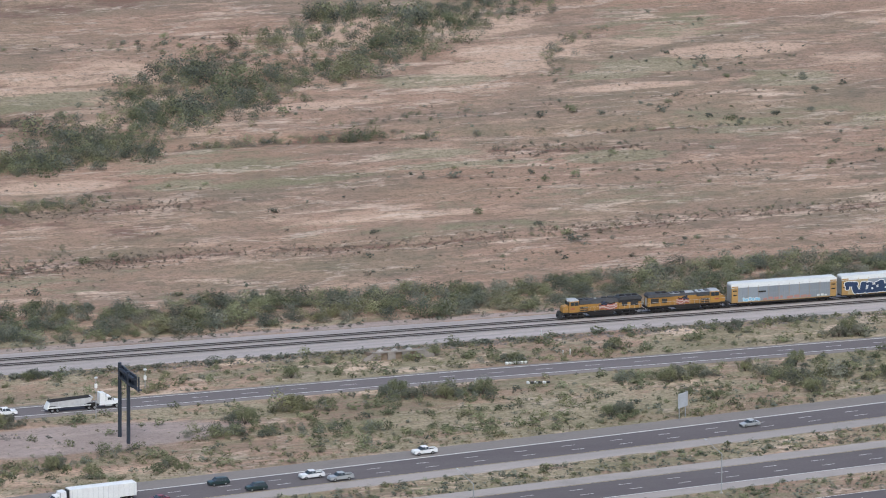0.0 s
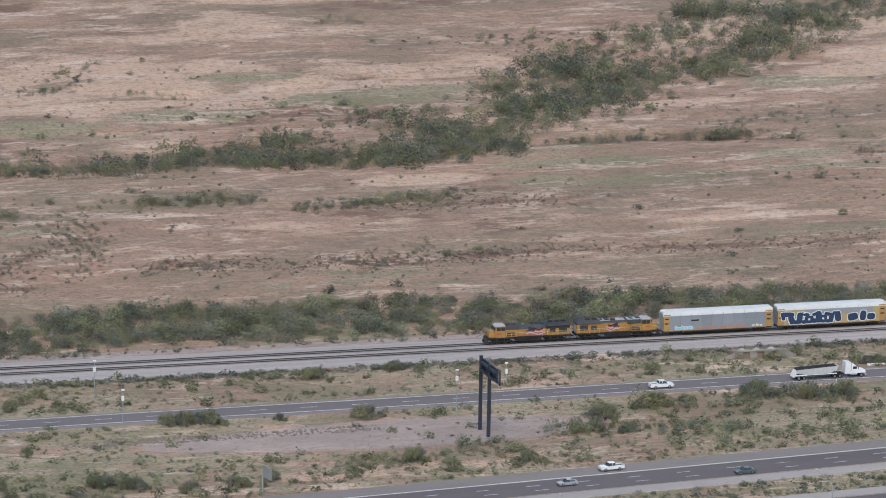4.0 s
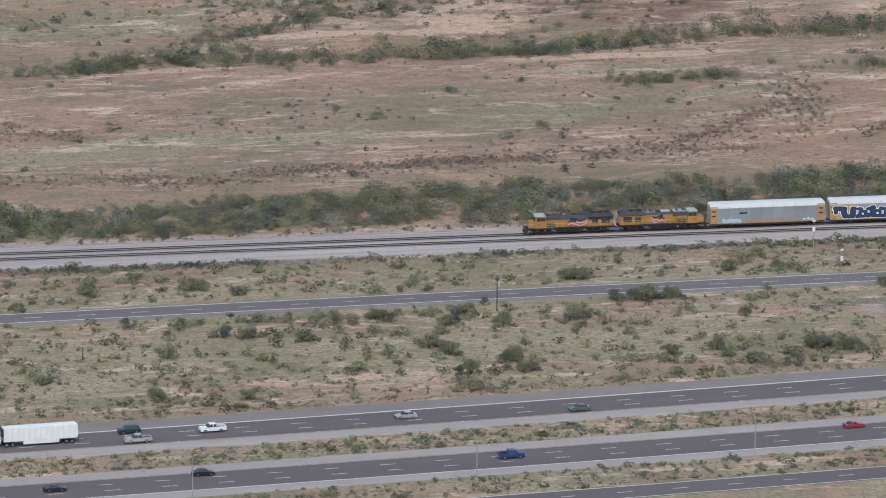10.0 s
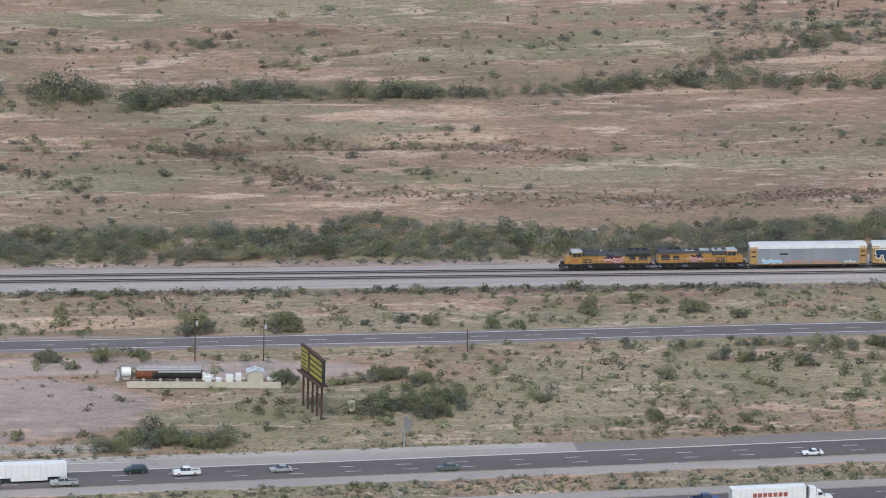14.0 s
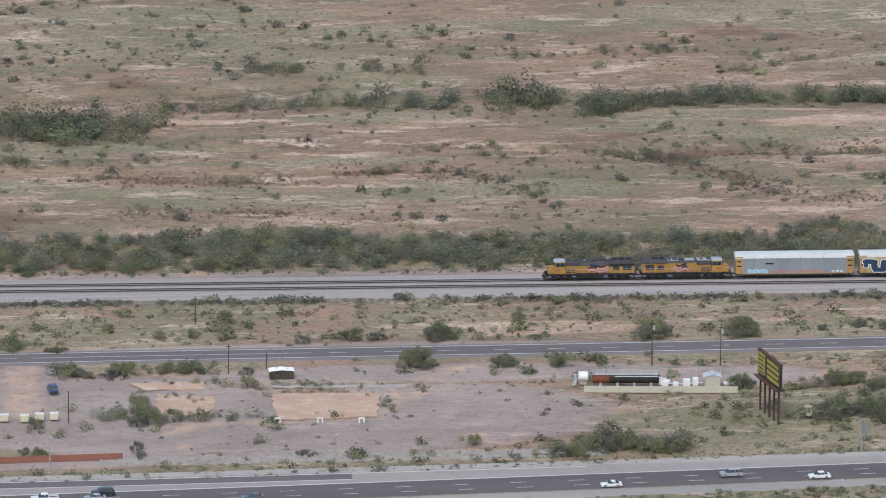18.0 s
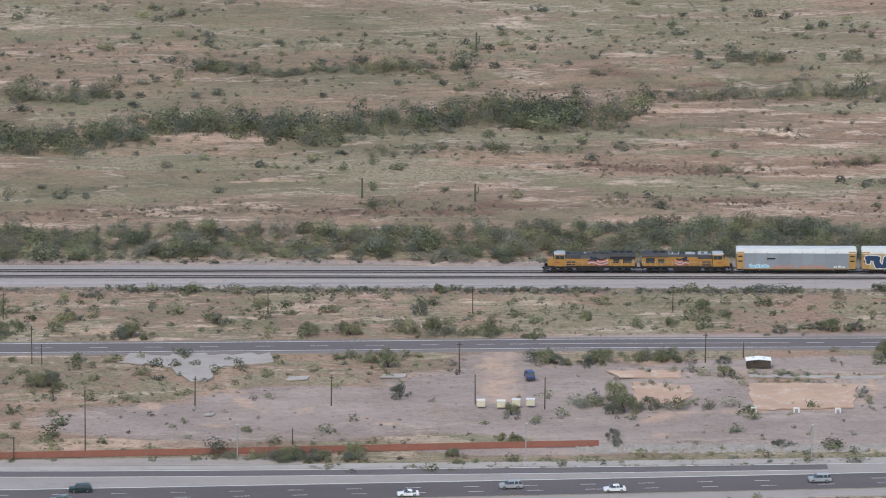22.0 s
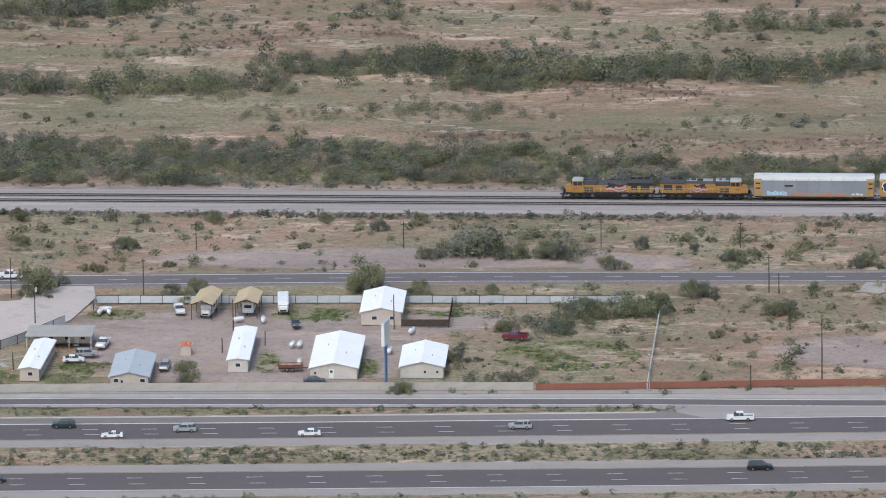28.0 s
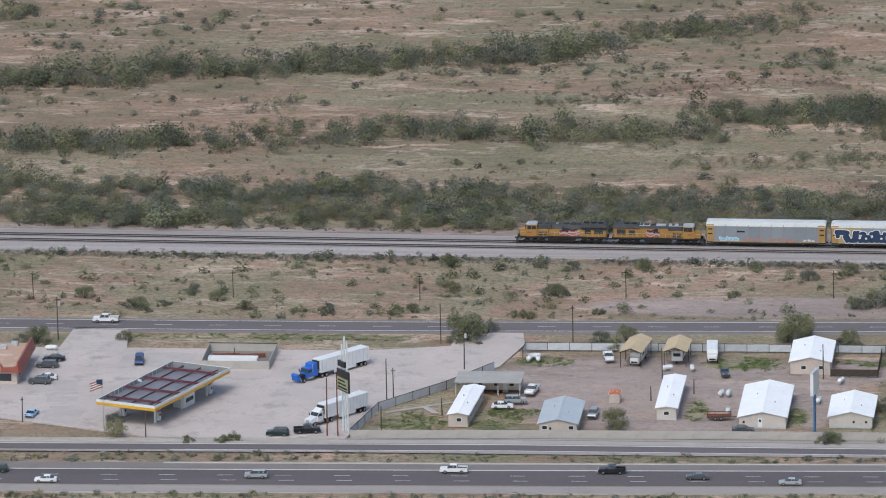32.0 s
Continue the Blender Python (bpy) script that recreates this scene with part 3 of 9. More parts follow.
# Patches of grass, pale sand and gravel: middle and half widths.
GREENS = [(675, 2009, 26, 7), (658, 1992, 12, 6), (690, 1988, 26, 6), (828, 2094, 16, 12), (812, 2084, 14, 6), (778, 1989, 16, 8), (731, 2007, 18, 6), (738, 1992, 22, 5), (764, 2092, 20, 8), (859, 2066, 14, 12), (645, 2098, 30, 9), (592, 2086, 22, 7), (618, 2131, 18, 6), (474, 1958, 22, 9), (503, 1966, 30, 4)]
GREENS += [(545, 2081, 22, 8), (653, 2105, 30, 7), (431, 2087, 18, 8), (582, 2088, 16, 8), (365, 2062, 30, 12), (490, 1995, 20, 6), (363, 1939, 34, 10), (449, 1946, 20, 6), (392, 1936, 30, 7), (325, 2058, 24, 8), (265, 2000, 30, 7), (281, 1982, 30, 5), (378, 2076, 26, 8), (324, 1928, 50, 9), (368, 1938, 30, 8)]
GREENS += [(300, 2112, 60, 16), (242, 2102, 40, 10), (316, 2100, 30, 12), (140, 2120, 50, 14), (183, 2098, 40, 9), (289, 1978, 26, 6), (250, 1988, 26, 6), (208, 1927, 40, 12), (150, 1922, 40, 10), (186, 2003, 26, 6), (137, 2078, 50, 7), (141, 2094, 60, 10), (100, 1974, 60, 7), (40, 1950, 50, 8), (10, 1946, 30, 6)]
GREENS += [(77, 1938, 40, 7), (130, 1928, 40, 8), (194, 2041, 20, 6), (166, 1958, 40, 5), (60, 2074, 50, 8), (44, 1920, 34, 5), (70, 1933, 30, 6), (-9, 1914, 30, 5), (-68, 2086, 50, 10), (-80, 2024, 30, 5), (0, 1957, 26, 5), (45, 1944, 30, 4), (-171, 1939, 40, 4), (-131, 1946, 18, 4), (-200, 1990, 50, 10), (-154, 1979, 34, 5)]
GREENS += [(-180, 2058, 40, 8), (-90, 2080, 40, 6), (-100, 2030, 40, 6), (-204, 1931, 50, 3), (-42, 1923, 30, 4), (-159, 1749, 7, 4), (-117, 1749, 8, 6), (-124, 1712, 3, 9), (-166, 1702, 8, 8), (-186, 1700, 8, 12), (-60, 1728, 16, 20), (-45, 1740, 12, 10), (-220, 1765, 34, 5), (-255, 1682, 26, 4), (-102, 1706, 3, 8)]
GREENS += [(75, 1704, 14, 5), (228, 1720, 26, 10), (280, 1725, 50, 25), (350, 1740, 80, 20), (430, 1740, 60, 20), (300, 1795, 90, 10), (450, 1790, 60, 6), (660, 1745, 60, 14)]
SANDS = [(801, 2120, 22, 14), (785, 2102, 20, 9), (813, 2068, 22, 5), (858, 2105, 24, 10), (718, 2074, 30, 5), (641, 2110, 34, 4), (677, 2122, 30, 4), (628, 2000, 20, 7), (700, 1942, 30, 4), (499, 2117, 24, 6), (542, 2103, 34, 4), (615, 2110, 30, 4), (647, 2113, 34, 3), (577, 2145, 26, 8), (514, 2082, 24, 5), (680, 2098, 20, 5)]
SANDS += [(449, 2044, 22, 3), (462, 2055, 18, 6), (562, 2102, 40, 6), (420, 2046, 22, 4), (493, 2010, 40, 4), (308, 2031, 14, 3), (378, 2015, 22, 3), (294, 1992, 18, 3), (423, 1935, 20, 3), (140, 2002, 16, 3), (202, 1998, 12, 3), (270, 2005, 30, 2), (300, 1995, 16, 4), (273, 1904, 24, 2), (23, 1979, 14, 2), (139, 2001, 12, 2), (40, 1931, 9, 2), (32, 1975, 14, 4), (18, 1979, 12, 3)]
SANDS += [(39, 1930, 12, 2), (-213, 1945, 16, 2), (-172, 1950, 18, 2), (-112, 1965, 20, 5), (780, 2160, 45, 20), (350, 2130, 60, 8), (300, 1720, 25, 7), (150, 1737, 12, 11), (-5, 1702, 16, 6), (200, 1800, 30, 7), (370, 1720, 40, 8), (540, 1725, 40, 6), (-5, 1796, 14, 5)]
GRAVELS = [(548, 1756, 50, 13), (505, 1757, 20, 7), (30, 1720, 50, 17), (45, 1735, 30, 14), (130, 1718, 70, 22), (100, 1745, 45, 22), (175, 1730, 38, 26), (175, 1763, 60, 8), (90, 1700, 30, 9), (-135, 1730, 30, 18), (-112, 1728, 14, 16), (-148, 1712, 8, 14)]
GRAVELS += [(-130, 1735, 44, 20), (-126, 1714, 40, 22), (-85, 1745, 12, 10), (-120, 1703, 5, 12), (-98, 1712, 4, 16), (-100, 1796, 60, 10), (-230, 1774, 30, 6), (240, 1757, 22, 8), (150, 1785, 70, 5), (85, 1768, 10, 7), (86, 1745, 9, 14), (-50, 1792, 18, 6), (440, 1827, 120, 4)]


def terrain():
    xs, ys = np.arange(-520, 1061, 2.5), np.arange(1540, 2401, 2.5)
    X, Y = np.meshgrid(xs, ys, indexing="ij")
    nx, ny = X.shape
    north = np.clip((Y - rail_y(X) - 14) / 25, 0, 1)
    Z = north * ((fbm(X, Y, 60, 1) - 0.5) * 1.6 + (fbm(X, Y, 14, 2) - 0.5) * 0.7) - 0.02
    ease = lambda v: np.clip(v / 6, 0, 1)
    FY = FRONTV(X[:, 0])[:, None]
    band = ease(Y - FY - 6) * ease(rail_y(X) - 13.4 - Y) + ease(FY - 6 - Y) * ease(Y - HWV(X) - 14)
    Z -= band * (fbm(X, Y, 12, 3) * 0.5)
    med = (Y < HWV(X) - 13.2) & (Y > HWV(X) - 25.8)
    Z -= med * 0.25
    dip = np.zeros(X.shape)
    for pts, half, _, _ in WASHES:
        if half >= 6:
            dip = np.maximum(dip, np.exp(-(near_line(X, Y, pts) / (half * 0.9)) ** 2))
    Z -= 0.7 * dip * north
    red = np.zeros(X.shape)
    for pts in REDBANKS:
        d = near_line(X, Y + (fbm(X, Y, 18, 4) - 0.5) * 9, pts)
        red = np.maximum(red, np.clip(1.0 - d / 3.2, 0, 1) * np.clip(vnoise(X, Y, 14, 5) * 2.2 - 0.4, 0, 1))
        Z -= 1.0 * np.clip(1.0 - d / 5, 0, 1) * north
    for pts in BROWN:
        d = near_line(X, Y + (fbm(X, Y, 18, 4) - 0.5) * 5, pts)
        red = np.maximum(red, 0.75 * np.clip(1.25 - d / 3.6, 0, 1) * np.clip(vnoise(X, Y, 17, 1) * 2, 0.3, 1))
    green, sand, gravel = np.zeros(X.shape), np.zeros(X.shape), np.zeros(X.shape)
    for c in GREENS:
        green = np.maximum(green, blob(X, Y, *c))
    for c in SANDS:
        sand = np.maximum(sand, blob(X, Y, *c))
    for c in GRAVELS:
        gravel = np.maximum(gravel, blob(X, Y, *c))
    for pts, half in TRACKS:
        d = near_line(X, Y + (fbm(X, Y, 9, 4) - 0.5) * 3, pts)
        sand = np.maximum(sand, 0.58 * np.clip(1.5 - d / half, 0, 1))
    gravel = np.maximum(gravel, 0.85 * np.clip(1.5 - np.abs(Y - rail_y(X) - 9.6) / 2.4, 0, 1))
    red = np.maximum(red, 0.8 * np.clip(1.6 - np.abs(Y - rail_y(X) + 15.4) / 2.0, 0, 1))
    wild = fbm(X * 0.45, Y, 40, 5)
    west = np.clip((330 - X) / 420, 0, 1)
    green = np.maximum(green * 0.85, north * np.clip((wild - 0.57 + 0.15 * west) * 3.0, 0, 0.62))
    south = (1 - north)
    green = np.maximum(green, south * np.clip((fbm(X, Y, 30, 0) - 0.2) * 1.9, 0.42, 0.76) * (gravel < 0.3))
    east = np.clip((X - 330) / 120, 0, 1) * np.clip((Y - 2020) / 60, 0, 1)
    sand = np.maximum(sand * 0.9, north * np.clip((fbm(X * 0.5, Y, 26, 3) - 0.60 + 0.13 * east) * 3.0, 0, 0.7) * (1 - 0.5 * west))
    sand = np.maximum(sand, 0.42 * med)
    green = np.maximum(green, 0.55 * med * np.clip(fbm(X, Y, 9, 1) * 2, 0.5, 1))
    sand = np.maximum(sand, south * np.clip((fbm(X, Y, 12, 1) - 0.55) * 2.2, 0, 0.5))
    red = np.maximum(red * 0.9, north * np.clip((fbm(X * 0.6, Y, 22, 2) - 0.63 + 0.12 * east) * 3, 0, 0.6))
    verts = np.stack([X, Y, Z], -1).reshape(-1, 3)
    idx = np.arange(nx * ny).reshape(nx, ny)
    quads = np.stack([idx[:-1, :-1], idx[1:, :-1], idx[1:, 1:], idx[:-1, 1:]], -1).reshape(-1, 4)
    # the sheet runs on to the horizon all round
    rim = [(-9000, -9000), (9000, -9000), (9000, 9000), (-9000, 9000)]
    n = len(verts)
    verts = np.concatenate([verts, np.array([(a, b, -0.3) for a, b in rim])])
    corner = [idx[0, 0], idx[-1, 0], idx[-1, -1], idx[0, -1]]
    skirt = [(n, n + 1, corner[1], corner[0]), (n + 1, n + 2, corner[2], corner[1]), (n + 2, n + 3, corner[3], corner[2]), (n + 3, n, corner[0], corner[3])]
    loops = np.concatenate([quads.ravel(), np.array(skirt).ravel()])
    me = big_mesh("ground", verts, loops, 4, SOIL)
    att = me.attributes.new("soil", "FLOAT_COLOR", "POINT")
    rgba = np.zeros((len(verts), 4), dtype=np.float32)
    rgba[:n] = np.stack([green, sand, gravel, red], -1).reshape(-1, 4)
    att.data.foreach_set("color", rgba.ravel())
    me.polygons.foreach_set("use_smooth", np.ones(len(me.polygons), dtype=bool))
    ob = new("ground", me)
    tagged(ob, "pinkish desert soil with grass, sand and gravel patches", "ground", kind="structure")
    return Z, xs, ys


LAND, LX, LY = terrain()


def land(x, y):
    i = int(min(max((x - LX[0]) / 2.5, 0), len(LX) - 1))
    j = int(min(max((y - LY[0]) / 2.5, 0), len(LY) - 1))
    return float(LAND[i, j])


# ---- roads ----
def strip(name, fy, o0, o1, z, material, x0=-1150, x1=1700, step=12, parent=None, thick=0.0):
    """A ribbon along a road line fy, between two offsets to the side; offsets may be functions of x."""
    n = int(round((x1 - x0) / step))
    vs, fs = [], []
    for i in range(n + 1):
        x = x0 + (x1 - x0) * i / n
        a = o0(x) if callable(o0) else o0
        b = o1(x) if callable(o1) else o1
        vs += [(x, fy(x) + a, z), (x, fy(x) + b, z)]
        if thick:
            vs += [(x, fy(x) + a - 0.25, z - thick), (x, fy(x) + b + 0.25, z - thick)]
    k = 4 if thick else 2
    for i in range(n):
        p, q = i * k, (i + 1) * k
        fs.append((p, q, q + 1, p + 1))
        if thick:
            fs += [(p + 2, q + 2, q, p), (p + 1, q + 1, q + 3, p + 3)]
    return raw(name, vs, fs, material, parent)


def dashes(name, fy, off, z, length, gap, phase, parent, x0=-1150, x1=1700, width=0.2):
    vs, fs = [], []
    x = x0 + (phase - x0) % (length + gap)
    while x < x1:
        for a, o in ((x, -width / 2), (x + length, -width / 2), (x + length, width / 2), (x, width / 2)):
            vs.append((a, fy(a) + off + o, z))
        k = len(vs) - 4
        fs.append((k, k + 1, k + 2, k + 3))
        x += length + gap
    ob = raw(name, vs, fs, PAINT_W, parent)
    return ob


def gore(x, side):
    """The entry lane that runs beside the highway and joins it."""
    if x < -34:
        return (min(13.0 - 0.028 * (x + 34), 17.5), min(23.3 - 0.0336 * (x + 34), 27.6))[side]
    k = min(1, (x + 34) / 330)
    return (4.3, 23.3 - 11.8 * k ** 0.7)[side]


highway_far = base("highway_westbound", "dark asphalt carriageway with pale shoulders and white dashes", "highway", kind="structure")
strip("shoulder", hw, -12.6, lambda x: 11 if x > 40 else 9.5, 0.04, SHOULDER, parent=highway_far, thick=0.3)
strip("carriageway", hw, -7.6, 4.4, 0.06, ASPHALT, parent=highway_far)
strip("outer_shoulder", hw, 4.6, lambda x: 10.9 if x > 40 else 9.3, 0.06, MIDGREY, parent=highway_far)
strip("edge_line", hw, 3.95, 4.4, 0.08, PAINT_W, parent=highway_far)
strip("inner_edge_line", hw, -7.45, -7.25, 0.08, surf("yellow_road_paint", (0.5, 0.4, 0.2), (0.42, 0.35, 0.2), 0.5, 3.0), parent=highway_far)
dashes("dash_line", hw, 0.0, 0.08, 3.3, 8.89, 585.0, highway_far)
dashes("dash_line", hw, -3.75, 0.08, 3.3, 8.89, 585.9, highway_far)
highway_near = base("highway_eastbound", "dark asphalt carriageway with pale shoulders and white dashes", "highway", kind="structure")
strip("shoulder", hw, -49.0, -26.2, 0.04, SHOULDER, parent=highway_near, thick=0.3)
strip("carriageway", hw, -44.6, -31.4, 0.06, ASPHALT, parent=highway_near)
strip("edge_line", hw, -44.5, -44.15, 0.08, PAINT_W, parent=highway_near)
strip("inner_edge_line", hw, -31.9, -31.7, 0.08, bpy.data.materials["yellow_road_paint"], parent=highway_near)
dashes("dash_line", hw, -35.6, 0.08, 3.3, 8.89, 585.0, highway_near)
dashes("dash_line", hw, -39.9, 0.08, 3.3, 8.89, 585.9, highway_near)
ramp_road = base("entry_ramp", "worn grey highway entry ramp with white lines", "ramp", kind="structure")
strip("pavement", hw, lambda x: gore(x, 0), lambda x: gore(x, 1), 0.1, SHOULDER, -1150, 296, parent=ramp_road)
strip("pale_edge", hw, lambda x: gore(x, 1) - 3.2, lambda x: gore(x, 1) + 0.4, 0.115, CONCRETE, -1150, 290, parent=ramp_road)
strip("gutter_line", hw, lambda x: gore(x, 1) - 0.5, lambda x: gore(x, 1) - 0.05, 0.13, MIDGREY, -232, 40, parent=ramp_road)
strip("verge_kerb", hw, 8.9, 9.4, 0.2, CONCRETE, -232, -40, parent=ramp_road, thick=0.18)
strip("lane", hw, lambda x: gore(x, 1) - 8.6 if x < -34 else max(4.5, gore(x, 1) - 8.6), lambda x: gore(x, 1) - 4.4, 0.125, LANE_GREY, -1150, 150, parent=ramp_road)
strip("edge_line", hw, lambda x: gore(x, 1) - 4.3, lambda x: gore(x, 1) - 4.0, 0.14, PAINT_W, -1150, 200, parent=ramp_road)
strip("edge_line", hw, lambda x: max(gore(x, 1) - 8.9, 4.4), lambda x: max(gore(x, 1) - 8.6, 4.7), 0.14, PAINT_W, -232, 150, parent=ramp_road)
WALL_LINE = [(-232, 1681.0), (-194.9, 1685.2), (-150, 1686.8), (-66, 1687.8), (-8, 1691.2), (40, 1693.4)]


def wall_gap(x):
    return float(np.interp(x, [p[0] for p in WALL_LINE], [p[1] for p in WALL_LINE])) - hw(x)


strip("wall_apron", hw, lambda x: gore(x, 1) - 0.3, lambda x: max(wall_gap(x) - (0.0 if x < -60 else (x + 60) * 0.02), gore(x, 1) + 0.2), 0.07, surf("pale_dusty_gravel", (0.37, 0.32, 0.285), (0.3, 0.26, 0.232), 0.15, 1.5, 0.95, dirt=(0.22, 0.185, 0.155), dirt_amount=0.6, stretch=(0.3, 1, 1)), -232, 40, 6, parent=ramp_road)
frontage = base("frontage_road", "two-lane asphalt frontage road with white edge lines", "road", kind="structure")
strip("shoulder", front_y, -6.0, 5.2, 0.04, MIDGREY, parent=frontage, thick=0.2)
strip("carriageway", front_y, -4.3, 4.1, 0.06, LANE_GREY, parent=frontage)
strip("edge_line", front_y, 3.55, 3.85, 0.08, PAINT_W, parent=frontage)
strip("edge_line", front_y, -3.85, -3.55, 0.08, PAINT_W, parent=frontage)
dashes("dash_line", front_y, 0.0, 0.08, 4.0, 8.19, 300, frontage, width=0.18, x0=150)
strip("centre_line", front_y, -0.1, 0.1, 0.08, PAINT_W, 88, 150, parent=frontage)
dashes("dash_line", front_y, 0.0, 0.08, 4.0, 8.19, 300, frontage, width=0.18, x1=88)
south_road = base("service_road", "dark two-lane asphalt service road beyond the verge", "road", kind="structure")
strip("carriageway", hw, -73.0, -64.0, 0.05, ASPHALT, parent=south_road, thick=0.2)
strip("edge_line", hw, -64.4, -64.15, 0.07, PAINT_W, parent=south_road)
strip("edge_line", hw, -72.8, -72.55, 0.07, PAINT_W, parent=south_road)
dashes("dash_line", hw, -68.5, 0.07, 3.3, 8.89, 300, south_road)

# ---- railway ----
railway = base("railway", "two tracks on a broad bed of pale grey ballast", "railway", kind="structure")


def bed():
    n, vs, fs = 140, [], []
    prof = [(7.2, -0.05), (5.2, 0.3), (2.2, 0.34), (-1.9, 0.34), (-2.6, 0.22), (-3.0, 0.34), (-7.2, 0.34), (-8.2, 0.1), (-12.6, 0.04), (-13.4, -0.3)]
    for i in range(n + 1):
        x = -520 + 1580 * i / n
        vs += [(x, rail_y(x) + o, z) for o, z in prof]
    k = len(prof)
    for i in range(n):
        for j in range(k - 1):
            p, q = i * k + j, (i + 1) * k + j
            fs.append((p, p + 1, q + 1, q))
    raw("ballast_bed", vs, fs, BALLAST, railway)


bed()
TRACKS = (0.0, -5.0)
for off in TRACKS:
    strip("track_stone", rail_y, off - 1.7, off + 1.7, 0.36, BALLAST_D, -520, 1060, parent=railway)
    for side in (-0.75, 0.75):
        vs, fs = [], []
        for i in range(133):
            x = -520 + 12 * i
            y = rail_y(x) + off + side
            vs += [(x, y - 0.07, 0.42), (x, y - 0.07, 0.58), (x, y + 0.07, 0.58), (x, y + 0.07, 0.42)]
        for i in range(132):
            p, q = 4 * i, 4 * i + 4
            fs += [(p, q, q + 1, p + 1), (p + 1, q + 1, q + 2, p + 2), (p + 2, q + 2, q + 3, p + 3)]
        raw("rail", vs, fs, RAIL, railway)
    vs, fs = [], []
    for i in range(2430):
        x = -518 + 0.65 * i
        y = rail_y(x) + off + random.uniform(-0.06, 0.06)
        k = len(vs)
        vs += [(x + dx, y + dy, z) for z in (0.3, 0.42) for dx, dy in ((-0.12, -1.3), (0.12, -1.3), (0.12, 1.3), (-0.12, 1.3))]
        fs += [(k + 4, k + 5, k + 6, k + 7), (k, k + 1, k + 5, k + 4), (k + 1, k + 2, k + 6, k + 5), (k + 3, k, k + 4, k + 7)]
    ties = raw("sleepers", vs, fs, TIE, railway)
    ties["kind"] = "stuff"
RAIL_TOP = 0.58


# ---- plants ----
def crown_lobes(rng, h, w, n, low=0.2):
    """Clumps that fill a domed crown: middle and radius of each."""
    out = []
    for i in range(n):
        a, k = rng.uniform(0, 6.28), ((i + rng.uniform(0.2, 0.8)) / n) ** 0.6
        r = min(w, h * 1.4) * rng.uniform(0.7, 1.25) * 0.62 / n ** 0.5
        top = h * (1 - 0.5 * k * k) * rng.uniform(0.78, 1.05)
        z = max(top - r * 0.9 if i % 3 else top * rng.uniform(low + 0.1, 0.7), r * 0.4)
        reach = k * max(w * 0.5 - r * 0.7, 0.1) * rng.uniform(0.75, 1.12)
        out.append((math.cos(a) * reach, math.sin(a) * reach, z, r))
    return out


def crown_mesh(rng, lobes, count, size):
    """A loose crown of small leaf sprays lying along the outside of its clumps and a little within: corners, three by three."""
    lob = np.array(lobes)
    wt = lob[:, 3] ** 2
    pick = rng.choice(len(lob), count, p=wt / wt.sum())
    d = rng.normal(size=(count, 3))
    d[:, 2] += 0.4
    d /= np.linalg.norm(d, axis=1)[:, None]
    c = lob[pick, :3] + d * (lob[pick, 3] * rng.uniform(0.55, 1.25, count))[:, None] * np.array([1.1, 1.1, 0.9])
    c[:, 2] = np.maximum(c[:, 2], size * 0.4)
    n = d + np.array([0, 0, 0.35]) + rng.normal(size=(count, 3)) * 0.3
    n /= np.linalg.norm(n, axis=1)[:, None]
    u = np.cross(n, rng.normal(size=(count, 3)))
    u /= np.linalg.norm(u, axis=1)[:, None] + 1e-6
    v = np.cross(n, u)
    g = (size * rng.uniform(0.6, 1.4, count))[:, None]
    return np.stack([c - u * g, c + u * g * 0.9 + v * g * 0.5, c - v * g * 0.95 + u * g * 0.2], 1).reshape(-1, 3)


def foliage_mesh(name, verts, material, tint=None):
    me = big_mesh(name, verts, np.arange(len(verts)), 3, material)
    att = me.attributes.new("tint", "FLOAT", "POINT")
    att.data.foreach_set("value", np.full(len(verts), 0.5, dtype=np.float32) if tint is None else tint.astype(np.float32))
    return me


def limbs(rng, h, w, n):
    bm = B()
    for _ in range(n):
        a, k = rng.uniform(0, 6.28), rng.uniform(0.1, 0.32)
        mid = (math.cos(a) * k * w * 0.5, math.sin(a) * k * w * 0.5, h * 0.35)
        tip = (math.cos(a + 0.4) * k * w * 1.1, math.sin(a + 0.4) * k * w * 1.1, h * rng.uniform(0.6, 0.8))
        cyl(bm, (0, 0, -0.15), mid, 0.03 * h, 0.02 * h, 5)
        cyl(bm, mid, tip, 0.02 * h, 0.006 * h, 5)
    return bm


def shrub_kind(seed, h, w, count, size, material, label, name="shrub", cat="shrub", nlobe=9, low=0.2):
    rng = np.random.RandomState(seed)
    ob = base(name, label, cat, group="roadside shrubs")
    part("trunk", limbs(rng, h, w, 4), BARK, ob)
    c = new("crown", foliage_mesh("crown", crown_mesh(rng, crown_lobes(rng, h, w, nlobe, low), count, size), material))
    c.parent = ob
    return ob


SHRUBS = [
    shrub_kind(1, 1.6, 4.2, 1500, 0.085, LEAF_A, "olive-green rounded desert shrub on dry soil", nlobe=14),
    shrub_kind(2, 1.4, 3.2, 1100, 0.08, LEAF_B, "grey-green creosote bush on dry soil", nlobe=12),
    shrub_kind(3, 1.0, 2.6, 800, 0.078, LEAF_A, "low olive-green spreading bush on dry soil", nlobe=10),
    shrub_kind(4, 0.9, 2.2, 650, 0.075, LEAF_C, "low brownish half-dry bush on dry soil", nlobe=9),
    shrub_kind(5, 2.9, 5.2, 2400, 0.095, LEAF_A, "olive-green mesquite tree with a loose spreading crown", "mesquite_tree", "tree", 18, 0.2),
    shrub_kind(6, 2.4, 4.7, 2000, 0.09, LEAF_B, "grey-green palo verde tree with a feathery crown", "palo_verde_tree", "tree", 16, 0.18),
]
